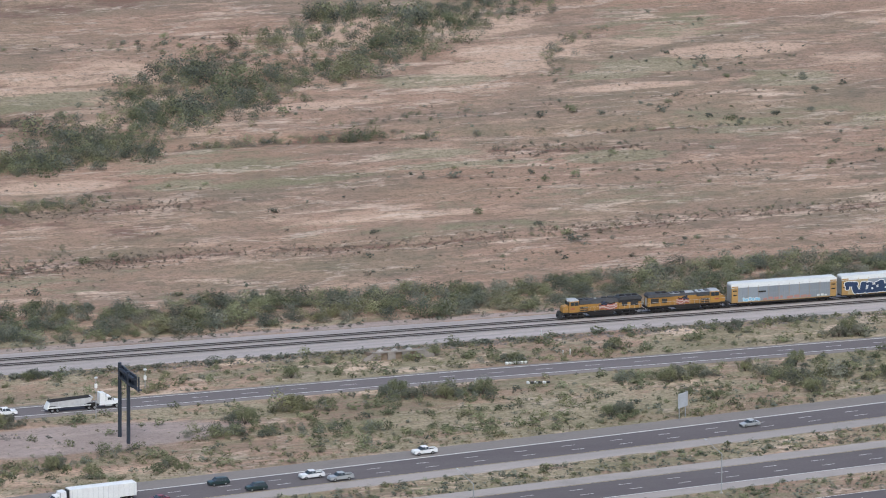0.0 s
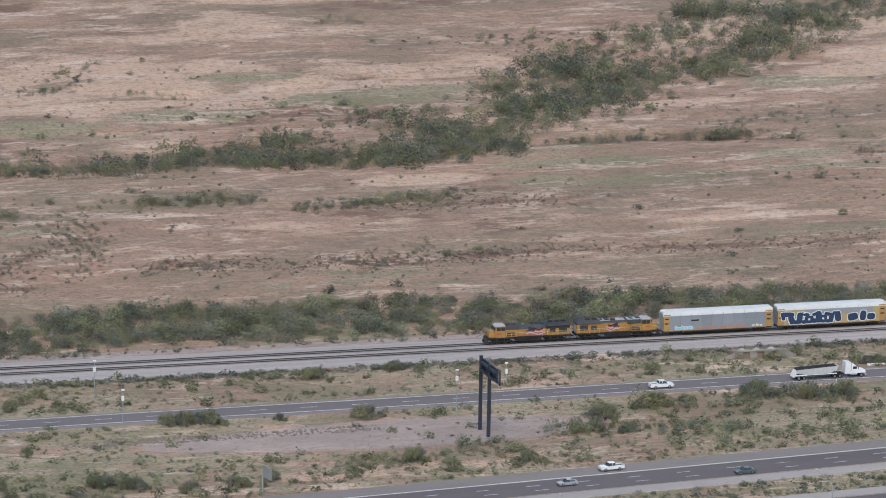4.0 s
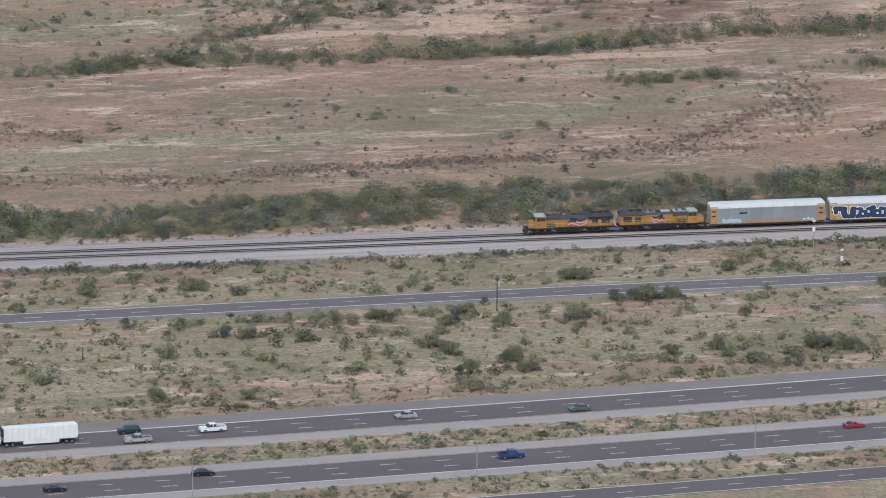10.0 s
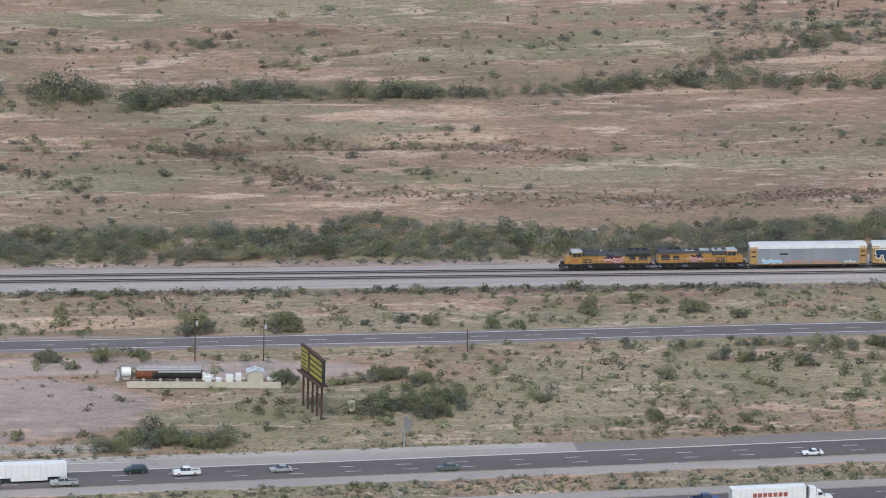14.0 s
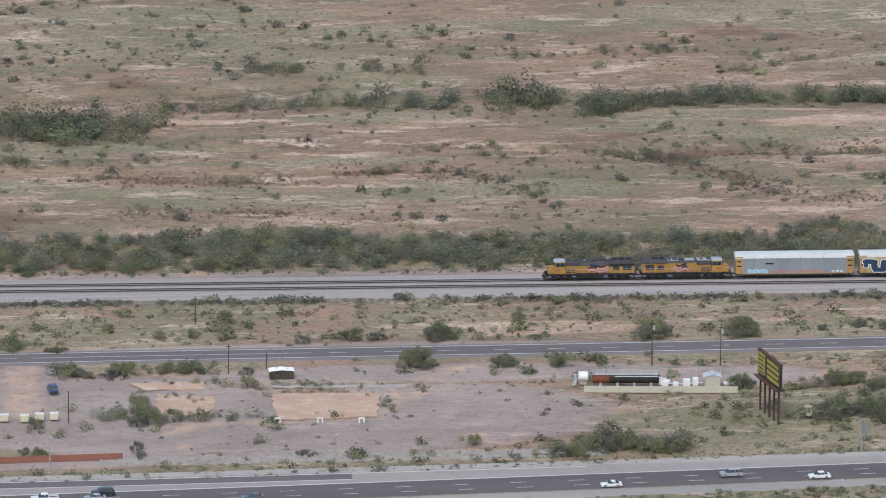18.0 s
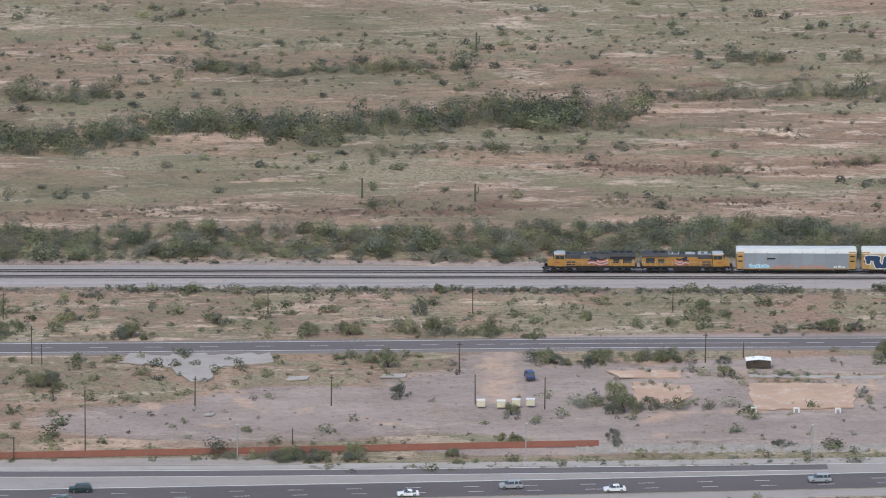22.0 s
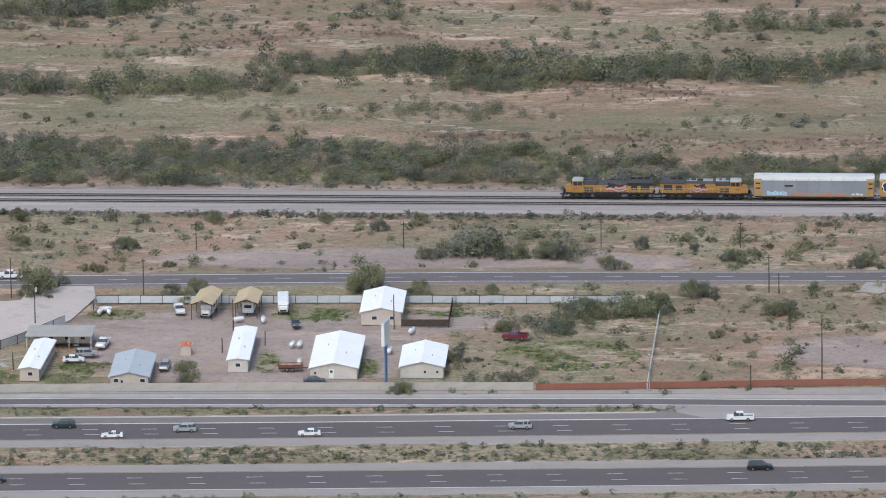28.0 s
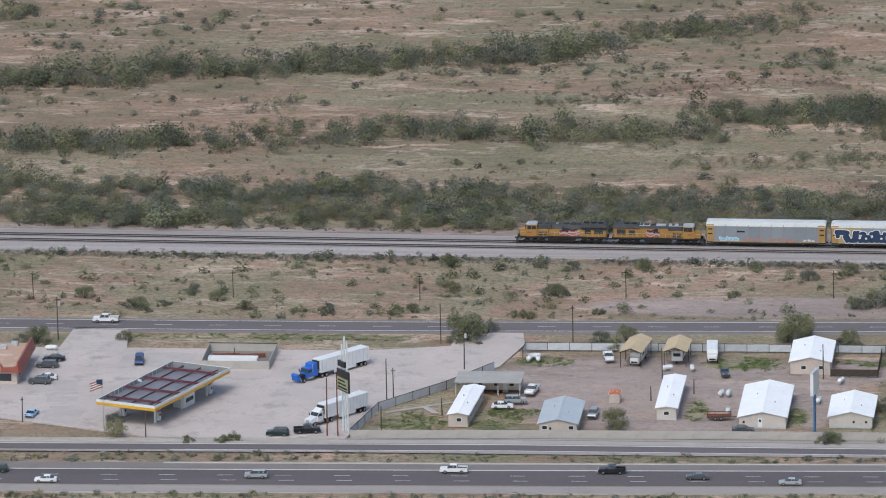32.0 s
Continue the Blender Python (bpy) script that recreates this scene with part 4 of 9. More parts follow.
USED = [False] * len(SHRUBS)
COUNT = [0]


def plant(k, x, y, s=1.0):
    """One shrub or tree of kind k on the ground; the first of each kind is the original itself."""
    m = Matrix.Translation((x, y, land(x, y) - 0.03)) @ Matrix.Rotation(random.uniform(0, 6.28), 4, "Z")
    if not USED[k]:
        ob = SHRUBS[k]
        ob.matrix_world = m
        USED[k] = True
    else:
        ob = copy_thing(SHRUBS[k], m)
    ob.scale = (s, s, s * random.uniform(0.95, 1.3))
    COUNT[0] += 1
    return ob


# Shrubs that stand out singly: kind, x, y, size.
LONE = []
LONE += [
    (4, 620.7, 1793.8, 1.06), (4, 660.0, 1803.7, 0.84), (5, 596.2, 1756.5, 1.9), (5, 611.5, 1765.0, 1.9), (5, 638.2, 1770.0, 1.9), (4, 650.6, 1765.8, 1.73), (5, 657.8, 1766.2, 1.49), (4, 705.4, 1763.3, 1.9),
    (4, 725.9, 1766.2, 1.26), (5, 760.2, 1789.7, 1.9), (4, 680.8, 1736.4, 1.9), (4, 733.8, 1743.7, 1.9), (5, 737.0, 1765.3, 1.51), (5, 563.6, 1812.8, 1.06), (4, 708.3, 1743.8, 0.82), (5, 675.1, 1791.7, 1.26),
    (5, 702.2, 1795.4, 1.52), (5, 737.0, 1804.5, 1.09), (4, 428.9, 1792.9, 1.46), (0, 475.9, 1807.0, 1.24), (4, 466.1, 1795.0, 1.04), (0, 527.5, 1811.8, 1.1), (4, 543.5, 1807.7, 1.62), (4, 563.1, 1811.0, 1.25)]
LONE += [
    (4, 544.5, 1771.3, 1.83), (4, 499.6, 1773.3, 1.7), (1, 523.8, 1773.4, 1.21), (0, 477.4, 1797.5, 0.93), (5, 440.5, 1772.7, 1.69), (5, 446.9, 1772.1, 1.45), (5, 434.1, 1773.3, 1.2), (5, 507.2, 1774.0, 1.7),
    (4, 459.6, 1755.0, 0.79), (5, 499.0, 1719.7, 1.42), (4, 469.2, 1727.4, 1.66), (4, 475.9, 1723.2, 1.42), (4, 487.3, 1717.8, 1.42), (4, 435.3, 1726.1, 1.0), (5, 452.2, 1716.9, 1.41), (4, 526.4, 1721.7, 1.01),
    (4, 385.2, 1741.4, 1.41), (5, 387.7, 1718.8, 1.63), (4, 401.4, 1717.7, 1.4), (4, 400.5, 1730.1, 1.17), (5, 421.6, 1759.6, 1.43), (4, 393.0, 1759.3, 1.43), (4, 404.0, 1756.5, 1.19), (5, 460.0, 1712.4, 1.17)]
LONE += [
    (4, 446.2, 1728.3, 1.0), (5, 507.0, 1722.7, 1.19), (5, 568.3, 1724.7, 1.44), (4, 543.8, 1731.0, 1.44), (4, 548.9, 1722.0, 1.19), (5, 227.0, 1790.9, 1.79), (4, 247.7, 1788.7, 1.9), (4, 317.5, 1800.0, 1.1),
    (5, 258.3, 1722.3, 1.9), (5, 265.6, 1721.4, 1.9), (4, 273.8, 1726.5, 1.85), (5, 269.8, 1716.4, 1.84), (5, 276.9, 1722.5, 1.22), (5, 261.7, 1745.2, 1.4), (4, 266.8, 1746.0, 1.63), (5, 271.3, 1742.7, 1.4),
    (0, 252.8, 1743.8, 1.41), (5, 241.3, 1746.0, 1.28), (5, 210.0, 1699.1, 1.9), (5, 219.5, 1697.1, 1.25), (0, 296.1, 1725.9, 1.32), (0, 299.9, 1787.0, 1.15), (4, 293.6, 1787.6, 0.91), (4, 325.4, 1742.9, 1.17)]
LONE += [
    (4, 347.1, 1757.3, 1.42), (5, 340.8, 1758.0, 1.18), (4, 358.7, 1751.2, 1.3), (4, 378.8, 1768.5, 1.43), (5, 397.8, 1766.4, 1.43), (5, 386.9, 1733.8, 1.41), (4, 399.5, 1727.6, 1.41), (4, 316.7, 1708.9, 1.09),
    (4, 336.2, 1706.7, 0.87), (5, 321.3, 1769.9, 1.01), (4, 341.9, 1798.4, 1.45), (5, 350.9, 1793.9, 1.02), (4, 280.1, 1791.6, 1.02), (5, 274.1, 1794.7, 1.02), (1, 266.2, 1793.1, 1.19), (4, 172.7, 1768.2, 1.9),
    (5, 191.4, 1767.0, 1.36), (4, 203.2, 1766.3, 1.07), (0, 212.3, 1769.5, 1.13), (5, 226.4, 1787.0, 1.78), (5, 247.4, 1787.6, 1.9), (5, 179.3, 1790.9, 1.78), (1, 173.7, 1826.0, 1.2), (0, 144.2, 1826.8, 0.67)]
LONE += [
    (5, 109.6, 1725.7, 1.9), (5, 115.7, 1726.7, 1.21), (0, 84.4, 1703.1, 1.37), (1, 106.5, 1699.1, 1.2), (4, 97.3, 1766.2, 1.68), (5, 105.9, 1765.7, 1.4), (4, 122.2, 1767.0, 1.4), (0, 116.6, 1767.4, 1.24),
    (4, 133.7, 1754.6, 0.92), (4, 210.1, 1698.3, 1.9), (4, 218.2, 1695.5, 1.7), (5, 198.7, 1693.2, 1.47), (4, 241.2, 1745.9, 1.35), (0, 93.3, 1785.6, 1.25), (0, 137.5, 1725.3, 1.1), (1, 141.4, 1698.2, 1.2),
    (4, 132.8, 1811.0, 0.91), (5, 159.2, 1792.1, 1.43), (5, 165.5, 1791.7, 1.01), (5, 148.8, 1788.9, 0.88), (0, 124.2, 1796.8, 1.2), (0, 131.6, 1793.9, 0.9), (4, 198.5, 1804.4, 0.91), (0, 106.9, 1802.7, 1.2)]
LONE += [
    (5, 69.2, 1807.5, 1.19), (4, 83.4, 1787.2, 1.18), (4, 178.2, 1704.7, 0.86), (0, 73.8, 1827.1, 1.22), (4, -32.0, 1762.5, 1.9), (4, -14.0, 1747.5, 1.85), (5, -41.6, 1750.9, 1.9), (5, -47.7, 1746.4, 1.62),
    (5, -57.6, 1751.1, 1.74), (4, -72.9, 1734.2, 1.33), (4, -82.8, 1710.5, 1.25), (4, -77.8, 1764.3, 0.84), (4, 60.6, 1763.2, 1.21), (5, 62.3, 1737.7, 1.17), (5, -25.6, 1792.4, 1.54), (5, 3.9, 1787.4, 1.77),
    (4, -65.2, 1795.2, 1.9), (5, -74.1, 1797.2, 1.54), (4, -81.6, 1797.2, 1.9), (5, -45.9, 1804.8, 1.06), (4, -51.8, 1786.4, 1.53), (0, 18.1, 1829.1, 0.85), (0, -97.5, 1825.0, 0.97), (1, -4.9, 1825.2, 1.28)]
LONE += [
    (5, -71.4, 1694.1, 1.24), (0, -75.5, 1694.2, 0.91), (5, 36.8, 1688.2, 1.9), (5, 51.1, 1689.8, 1.46), (0, 72.6, 1684.5, 0.79), (5, 44.0, 1689.0, 1.34), (0, -21.3, 1798.2, 1.2), (0, -36.0, 1810.6, 1.21),
    (0, -30.9, 1810.5, 0.9), (0, -8.7, 1805.5, 1.35), (5, 24.1, 1800.3, 1.19), (4, 44.0, 1790.5, 1.18), (5, 52.8, 1790.4, 1.42), (4, 72.9, 1792.6, 1.42), (0, 28.9, 1711.9, 0.72), (0, -27.8, 1730.2, 1.16),
    (4, -92.9, 1795.4, 1.42), (1, -33.9, 1803.2, 1.18), (0, -143.5, 1827.8, 1.16), (5, -177.8, 1763.0, 1.76), (4, -105.3, 1765.8, 1.87), (5, -145.2, 1759.5, 1.52), (5, -273.2, 1759.4, 1.9), (4, -253.5, 1762.5, 0.94)]
LONE += [
    (5, -94.1, 1763.8, 1.52), (0, -229.3, 1681.6, 0.97), (0, -219.7, 1682.0, 1.42), (4, -244.8, 1685.4, 1.24), (5, -139.2, 1691.8, 1.35), (5, -93.3, 1685.9, 1.39), (4, -267.4, 1798.3, 1.09), (5, -243.8, 1804.2, 0.97),
    (4, -237.2, 1797.0, 0.95), (4, -188.2, 1829.7, 0.96), (1, -167.1, 1829.4, 1.2), (5, -159.6, 1827.2, 0.97), (4, -117.8, 1826.2, 0.87), (4, -96.7, 1826.9, 0.96), (4, -192.4, 1788.9, 0.76), (5, -211.1, 1786.7, 1.06),
    (0, -167.4, 1784.9, 1.43), (0, -121.5, 1804.7, 0.96), (5, -161.5, 1804.7, 1.48), (0, -217.7, 1788.9, 1.02), (5, -230.7, 1790.9, 0.86), (0, -196.3, 1790.7, 0.9), (5, -254.7, 1790.0, 1.31), (1, -248.7, 1792.6, 1.19)]
LONE += [
    (5, -105.9, 1820.1, 1.15), (1, -202.4, 1824.1, 1.2), (4, -185.3, 1807.3, 1.09), (0, -150.7, 1788.9, 0.9)]
for k, x, y, size in LONE:
    if size < 1.25:
        plant(k, x, y, size)
        continue
    # a broad growth is several plants side by side
    wide = 2.5 * size
    plant(k, x - wide * 0.45, y + random.uniform(-1.5, 1.5), size * random.uniform(0.6, 0.75))
    plant(9 - k if k > 3 else k, x + wide * 0.1, y + random.uniform(-1, 2), size * random.uniform(0.66, 0.85))
    plant(random.choice((k, 0, 1, 2, 3)), x + wide * 0.6, y + random.uniform(-1.5, 1.0), size * random.uniform(0.5, 0.7))


def land_at(x, y):
    i = np.clip(((x - LX[0]) / 2.5).astype(int), 0, len(LX) - 1)
    j = np.clip(((y - LY[0]) / 2.5).astype(int), 0, len(LY) - 1)
    return LAND[i, j]


def thicket(name, label, spots, material, kinds, seed, leaves, size, lobes=8):
    """A growth of many plants, one object: spots are x, y, height, width."""
    rng = np.random.RandomState(seed)
    sp = np.array(spots)
    which = rng.randint(kinds, size=len(sp))
    out, tints = [], []
    for k in range(kinds):
        q = crown_mesh(rng, crown_lobes(rng, 1.0, 1.25, lobes, 0.15), leaves, size)
        s = sp[which == k]
        a = rng.uniform(0, 6.28, len(s))
        ca, sa = np.cos(a)[:, None], np.sin(a)[:, None]
        w = s[:, 3, None] * 0.8
        qx, qy, qz = q[None, :, 0], q[None, :, 1], q[None, :, 2]
        g = (land_at(s[:, 0], s[:, 1]) - 0.05)[:, None]
        out.append(np.stack([(qx * ca - qy * sa) * w + s[:, 0, None], (qx * sa + qy * ca) * w + s[:, 1, None], qz * s[:, 2, None] + g], -1).reshape(-1, 3))
        tints.append(np.repeat(np.clip(rng.normal(0.5, 0.27, len(s)), 0, 1), len(q)))
    ob = new(name, foliage_mesh(name, np.concatenate(out), material, np.concatenate(tints)))
    return tagged(ob, label, name.replace("_", " "), kind="stuff")


def along(pts, x0=None):
    seg = [(math.hypot(b[0] - a[0], b[1] - a[1]), a, b) for a, b in zip(pts, pts[1:])]
    return sum(s[0] for s in seg), seg


def wash_spots(rng, lines, per_metre=2.4):
    out = []
    for pts, half, dens, tall in lines:
        total, seg = along(pts)
        west = pts[0][0] < 0 and pts[0][1] > 1850
        half, tall = half * (1.35 if west else 1.0), tall * (1.15 if west else 1.0)
        for ln, a, b in seg:
            nx, ny = -(b[1] - a[1]) / ln, (b[0] - a[0]) / ln
            for _ in range(int(ln * per_metre * dens * half / 8 + 0.5)):
                k, o = rng.uniform(), np.clip(rng.normal() * 0.55, -1.3, 1.3) * half
                x, y = a[0] + (b[0] - a[0]) * k + nx * o, a[1] + (b[1] - a[1]) * k + ny * o
                x, y = x + 3 * (vnoise(x, y, 9, 3) - 0.5), y + 6 * (vnoise(x, y, 31, 4) - 0.5)
                if vnoise(x, y, 12, 2) < 0.07:
                    continue
                h = (rng.uniform(1.1, 3.5) + (1.7 if rng.uniform() < 0.09 else 0)) * tall * (1.15 if x < 260 else 1.0) * (0.6 + 0.8 * vnoise(x, y, 13, 5))
                out.append((x, y, h, h * rng.uniform(1.0, 1.5) + 0.3))
    return out


def brown_spots(rng):
    out = []
    for pts in BROWN:
        total, seg = along(pts)
        for ln, a, b in seg:
            for _ in range(int(ln * 5)):
                k = rng.uniform()
                x, y = a[0] + (b[0] - a[0]) * k + rng.normal() * 2.5, a[1] + (b[1] - a[1]) * k + rng.normal() * 4.0
                h = rng.uniform(0.25, 0.8)
                if vnoise(x, y, 17, 1) > 0.2:
                    out.append((x, y, h, h * rng.uniform(1.3, 2.2)))
    return out


EDGE_X = [-340, -240, -188, -134, -88, -54, -9, 47, 100, 150, 202, 255, 279, 300, 350, 404, 435, 463, 491, 547, 580, 601, 640, 696, 757, 870]
EDGE_FAR = [46, 46, 48, 48, 40, 32, 34, 32, 36, 39, 36, 35, 46, 33, 34, 37, 44, 46, 44, 47, 46, 39, 42, 37, 42, 44]


def tree_edge(x):
    """How far north of the rails the dense trees begin and end."""
    return float(np.interp(x, [-220, -140, 100, 180, 310, 420, 570, 700], [10, 12, 11.5, 13, 13, 13, 13, 12])), float(np.interp(x, EDGE_X, EDGE_FAR)) + (5 if x < 440 else 1)


def band_spots(rng):
    out = []
    x = -345.0
    while x < 870:
        a, b = tree_edge(x)
        for _ in range(int((b - a) * 0.27 + rng.uniform())):
            o = rng.uniform(a, b)
            y = rail_y(x) + o + 1.5 * math.sin(x / 19)
            k = float(vnoise(x, y, 11, 1))
            if k < 0.05:
                continue
            h = (rng.uniform(1.8, 4.0) + (1.5 if rng.uniform() < 0.07 else 0)) * (0.72 + 0.6 * k)
            out.append((x + rng.uniform(-1.5, 1.5), y, h, h * rng.uniform(1.1, 1.7) + 0.6))
        x += 2.3
    return out


_r = np.random.RandomState(77)
BAND = band_spots(_r)
thicket("mesquite_woodland", "dense olive-green mesquite woodland behind the railway", BAND[0::2], LEAF_A, 10, 11, 420, 0.039, 8)
thicket("mesquite_woodland", "dense grey-green mesquite woodland behind the railway", BAND[1::2], LEAF_B, 10, 12, 420, 0.039, 8)
WS = wash_spots(_r, WASHES)
VS = wash_spots(_r, VERGES, 2.6)
thicket("verge_thicket", "dark olive rows of brush on the verges", VS[0::2], LEAF_A, 8, 30, 260, 0.05)
thicket("verge_thicket", "grey-green rows of brush on the verges", VS[1::2], LEAF_B, 8, 31, 260, 0.05)
thicket("wash_thicket", "dark olive thicket along the dry washes", WS[0::2], LEAF_A, 8, 13, 165, 0.05, 5)
thicket("wash_thicket", "grey-brown thicket along the dry washes", WS[1::2], LEAF_B, 8, 14, 165, 0.05, 5)
thicket("dry_brush", "lines of low brown half-bare brush on the plain", brown_spots(_r), LEAF_D, 6, 20, 16, 0.2, 3)


def field_spots(rng, n, y_of, x0=-340, x1=880, mean=0.18, top=1.5):
    out = []
    while len(out) < n:
        x = rng.uniform(x0, x1)
        y = y_of(rng, x)
        if y is None:
            continue
        h = min(rng.gamma(1.8, mean) + 0.12, top)
        out.append((x, y, h, h * rng.uniform(1.3, 2.3)))
    return out


def plain_y(rng, x):
    y = rail_y(x) + 13 + rng.uniform(0, 1) ** 0.85 * 330
    k = float(vnoise(x * 0.4, y, 22, 4)) * 0.6 + float(vnoise(x * 0.5, y, 7, 5)) * 0.4 + (0.10 if x < 110 and y > 1990 else 0)
    return y if rng.uniform() < max(0.08, (k - 0.40) * 3.2) else None


def bush_y(rng, x):
    y = plain_y(rng, x)
    return None if y is None or (x > 300 and rng.uniform() < 0.6) else y


def verge_y(rng, x):
    zone = rng.uniform()
    if zone < 0.33:
        y = rng.uniform(front_y(x) + 6.2, rail_y(x) - 13.5)
    else:
        y = rng.uniform(hw(x) + 11.6 + (12 if x < 40 else 0), front_y(x) - 6.8)
        if x < -86 or (x < -40 and y < 1735 and rng.uniform() < 0.5):
            return None
    for cx, cy, rx, ry in GRAVELS:
        if ((x - cx) / rx) ** 2 + ((y - cy) / ry) ** 2 < 1.0 and rng.uniform() < 0.72:
            return None
    k = float(vnoise(x, y, 11, 2))
    return y if rng.uniform() < 0.25 + k else None


def median_y(rng, x):
    if rng.uniform() < 0.55:
        return rng.uniform(hw(x) - 25.9, hw(x) - 13.0)
    if x < -34 and rng.uniform() < 0.35:
        return rng.uniform(hw(x) + 9.8, hw(x) + gore(x, 0) - 0.4)
    return rng.uniform(hw(x) - 63.5, hw(x) - 49.2)


def edge_y(rng, x):
    return hw(x) + 11.6 + abs(rng.normal()) * 4 if x > 60 else None


thicket("edge_tufts", "pale straw tufts in a band beside the highway shoulder", field_spots(_r, 3000, edge_y, mean=0.13, top=0.8), LEAF_C, 8, 33, 18, 0.2, 3)
thicket("plain_scrub", "scattered low grey-green scrub over the open plain", field_spots(_r, 6500, plain_y), LEAF_B, 8, 15, 20, 0.2, 3)
thicket("plain_scrub", "scattered dry brown scrub over the open plain", field_spots(_r, 6500, plain_y), LEAF_D, 8, 16, 20, 0.2, 3)
thicket("plain_scrub", "pale straw-coloured tufts over the open plain", field_spots(_r, 3500, plain_y, mean=0.12), LEAF_C, 8, 26, 18, 0.2, 3)
thicket("plain_bush", "scattered rounded olive bushes over the open plain", field_spots(_r, 1500, bush_y, mean=0.55, top=2.4), LEAF_A, 6, 21, 130, 0.085, 5)
thicket("plain_bush", "scattered grey-green bushes over the open plain", field_spots(_r, 1700, bush_y, mean=0.6, top=2.4), LEAF_B, 6, 44, 130, 0.085, 5)
thicket("plain_bush", "dense grey-green bushes round the broken banks", field_spots(_r, 650, lambda rng, x: rng.uniform(2062, 2190) if rng.uniform() < 0.5 else None, 395, 500, mean=0.6, top=2.3), LEAF_B, 6, 46, 110, 0.085, 5)
thicket("verge_scrub", "low grey-green scrub on the verges", field_spots(_r, 3400, verge_y, mean=0.3), LEAF_B, 8, 17, 40, 0.14, 4)
thicket("verge_scrub", "low straw-coloured scrub on the verges", field_spots(_r, 6000, verge_y, mean=0.12), LEAF_C, 8, 18, 18, 0.2, 3)
thicket("verge_scrub", "low olive-green scrub on the verges", field_spots(_r, 4700, verge_y, mean=0.52, top=2.4), LEAF_A, 8, 19, 70, 0.1, 5)
thicket("verge_bush", "scattered rounded olive-green bushes on the verges", field_spots(_r, 420, verge_y, mean=0.75, top=2.7), LEAF_A, 8, 41, 220, 0.065)
thicket("median_scrub", "dense grey-green scrub on the median and shoulder banks", field_spots(_r, 8500, median_y, mean=0.26, top=1.4), LEAF_B, 8, 22, 18, 0.2, 3)
thicket("median_scrub", "straw-coloured scrub on the median and shoulder banks", field_spots(_r, 3000, median_y, mean=0.12, top=0.8), LEAF_C, 8, 23, 18, 0.2, 3)
thicket("median_scrub", "dark olive bushes on the median and shoulder banks", field_spots(_r, 2400, median_y, mean=0.36, top=1.6), LEAF_A, 6, 24, 70, 0.12, 4)


LAWNS = [(-159, 1749, 7, 4), (-117, 1749, 8, 5), (-123.5, 1711, 2.5, 9), (-166, 1702, 6, 8), (-183, 1698, 7, 10), (-102, 1705, 2.5, 8), (-220, 1767, 34, 3), (-160, 1708, 8, 3), (-255, 1681, 24, 3), (-114, 1748, 8, 6), (-86, 1751, 10, 4), (-60, 1716, 16, 12)]


def lawn_spots(rng):
    out = []
    for cx, cy, rx, ry in LAWNS:
        for _ in range(int(rx * ry * 6)):
            a, k = rng.uniform(0, 6.28), rng.uniform() ** 0.6
            x, y = cx + math.cos(a) * k * rx, cy + math.sin(a) * k * ry
            if vnoise(x, y, 5, 2) > 0.22:
                out.append((x, y, rng.uniform(0.1, 0.3), rng.uniform(0.7, 1.5)))
    return out


def toe_y(rng, x):
    y = rail_y(x) - 15.4 + rng.normal() * 1.1
    return y if vnoise(x, y, 16, 3) + 0.35 * rng.uniform() > 0.45 else None


thicket("bank_brush", "dark low brush along the foot of the ballast", field_spots(_r, 4200, toe_y, mean=0.3, top=1.6), LEAF_B, 8, 43, 50, 0.12, 5)
thicket("bank_brush", "grey-green brush between the railway and the woodland", field_spots(_r, 1500, lambda rng, x: rail_y(x) + 8.6 + rng.gamma(1.5, 1.6) if vnoise(x, 0, 23, 2) + 0.3 * rng.uniform() > 0.4 else None, mean=0.3, top=1.7), LEAF_B, 8, 45, 50, 0.12, 5)
thicket("grass", "patches of fresh green grass round the houses", lawn_spots(_r), LEAF_G, 6, 40, 16, 0.24, 3)


def riprap(rng, n, fy, o0, o1, big, name, label, x0=-340, x1=870, material=None):
    """Loose dumped stone, one object."""
    base_v = np.array([(1, 0, 0), (0, 1, 0), (-1, 0, 0), (0, -1, 0), (0, 0, 0.8), (0, 0, -0.6)])
    tri = np.array([(0, 1, 4), (1, 2, 4), (2, 3, 4), (3, 0, 4)])
    x = rng.uniform(x0, x1, n)
    y = np.array([fy(v) for v in x]) + rng.uniform(o0, o1, n)
    r = rng.uniform(0.15, big, n)
    v = base_v[None] * rng.uniform(0.6, 1.4, (n, 6, 3)) * r[:, None, None]
    v += np.stack([x, y, land_at(x, y) + 0.1 * r], -1)[:, None, :]
    t = (tri[None] + 6 * np.arange(n)[:, None, None]).reshape(-1)
    ob = new(name, big_mesh(name, v.reshape(-1, 3), t, 3, material or STONE))
    tagged(ob, label, "stones", kind="stuff")


riprap(_r, 7000, rail_y, -18.0, -13.2, 0.5, "riprap", "dark dumped stone along the edge of the ballast")
riprap(_r, 2600, lambda v: 1696.5, -3.0, 3.0, 0.6, "riprap", "pale broken stone along the roadside ditch", 98, 205, PALESTONE)
riprap(_r, 500, lambda v: 1762.0, -2.5, 2.5, 0.5, "riprap", "dark dumped stone beside the frontage road", 470, 545)


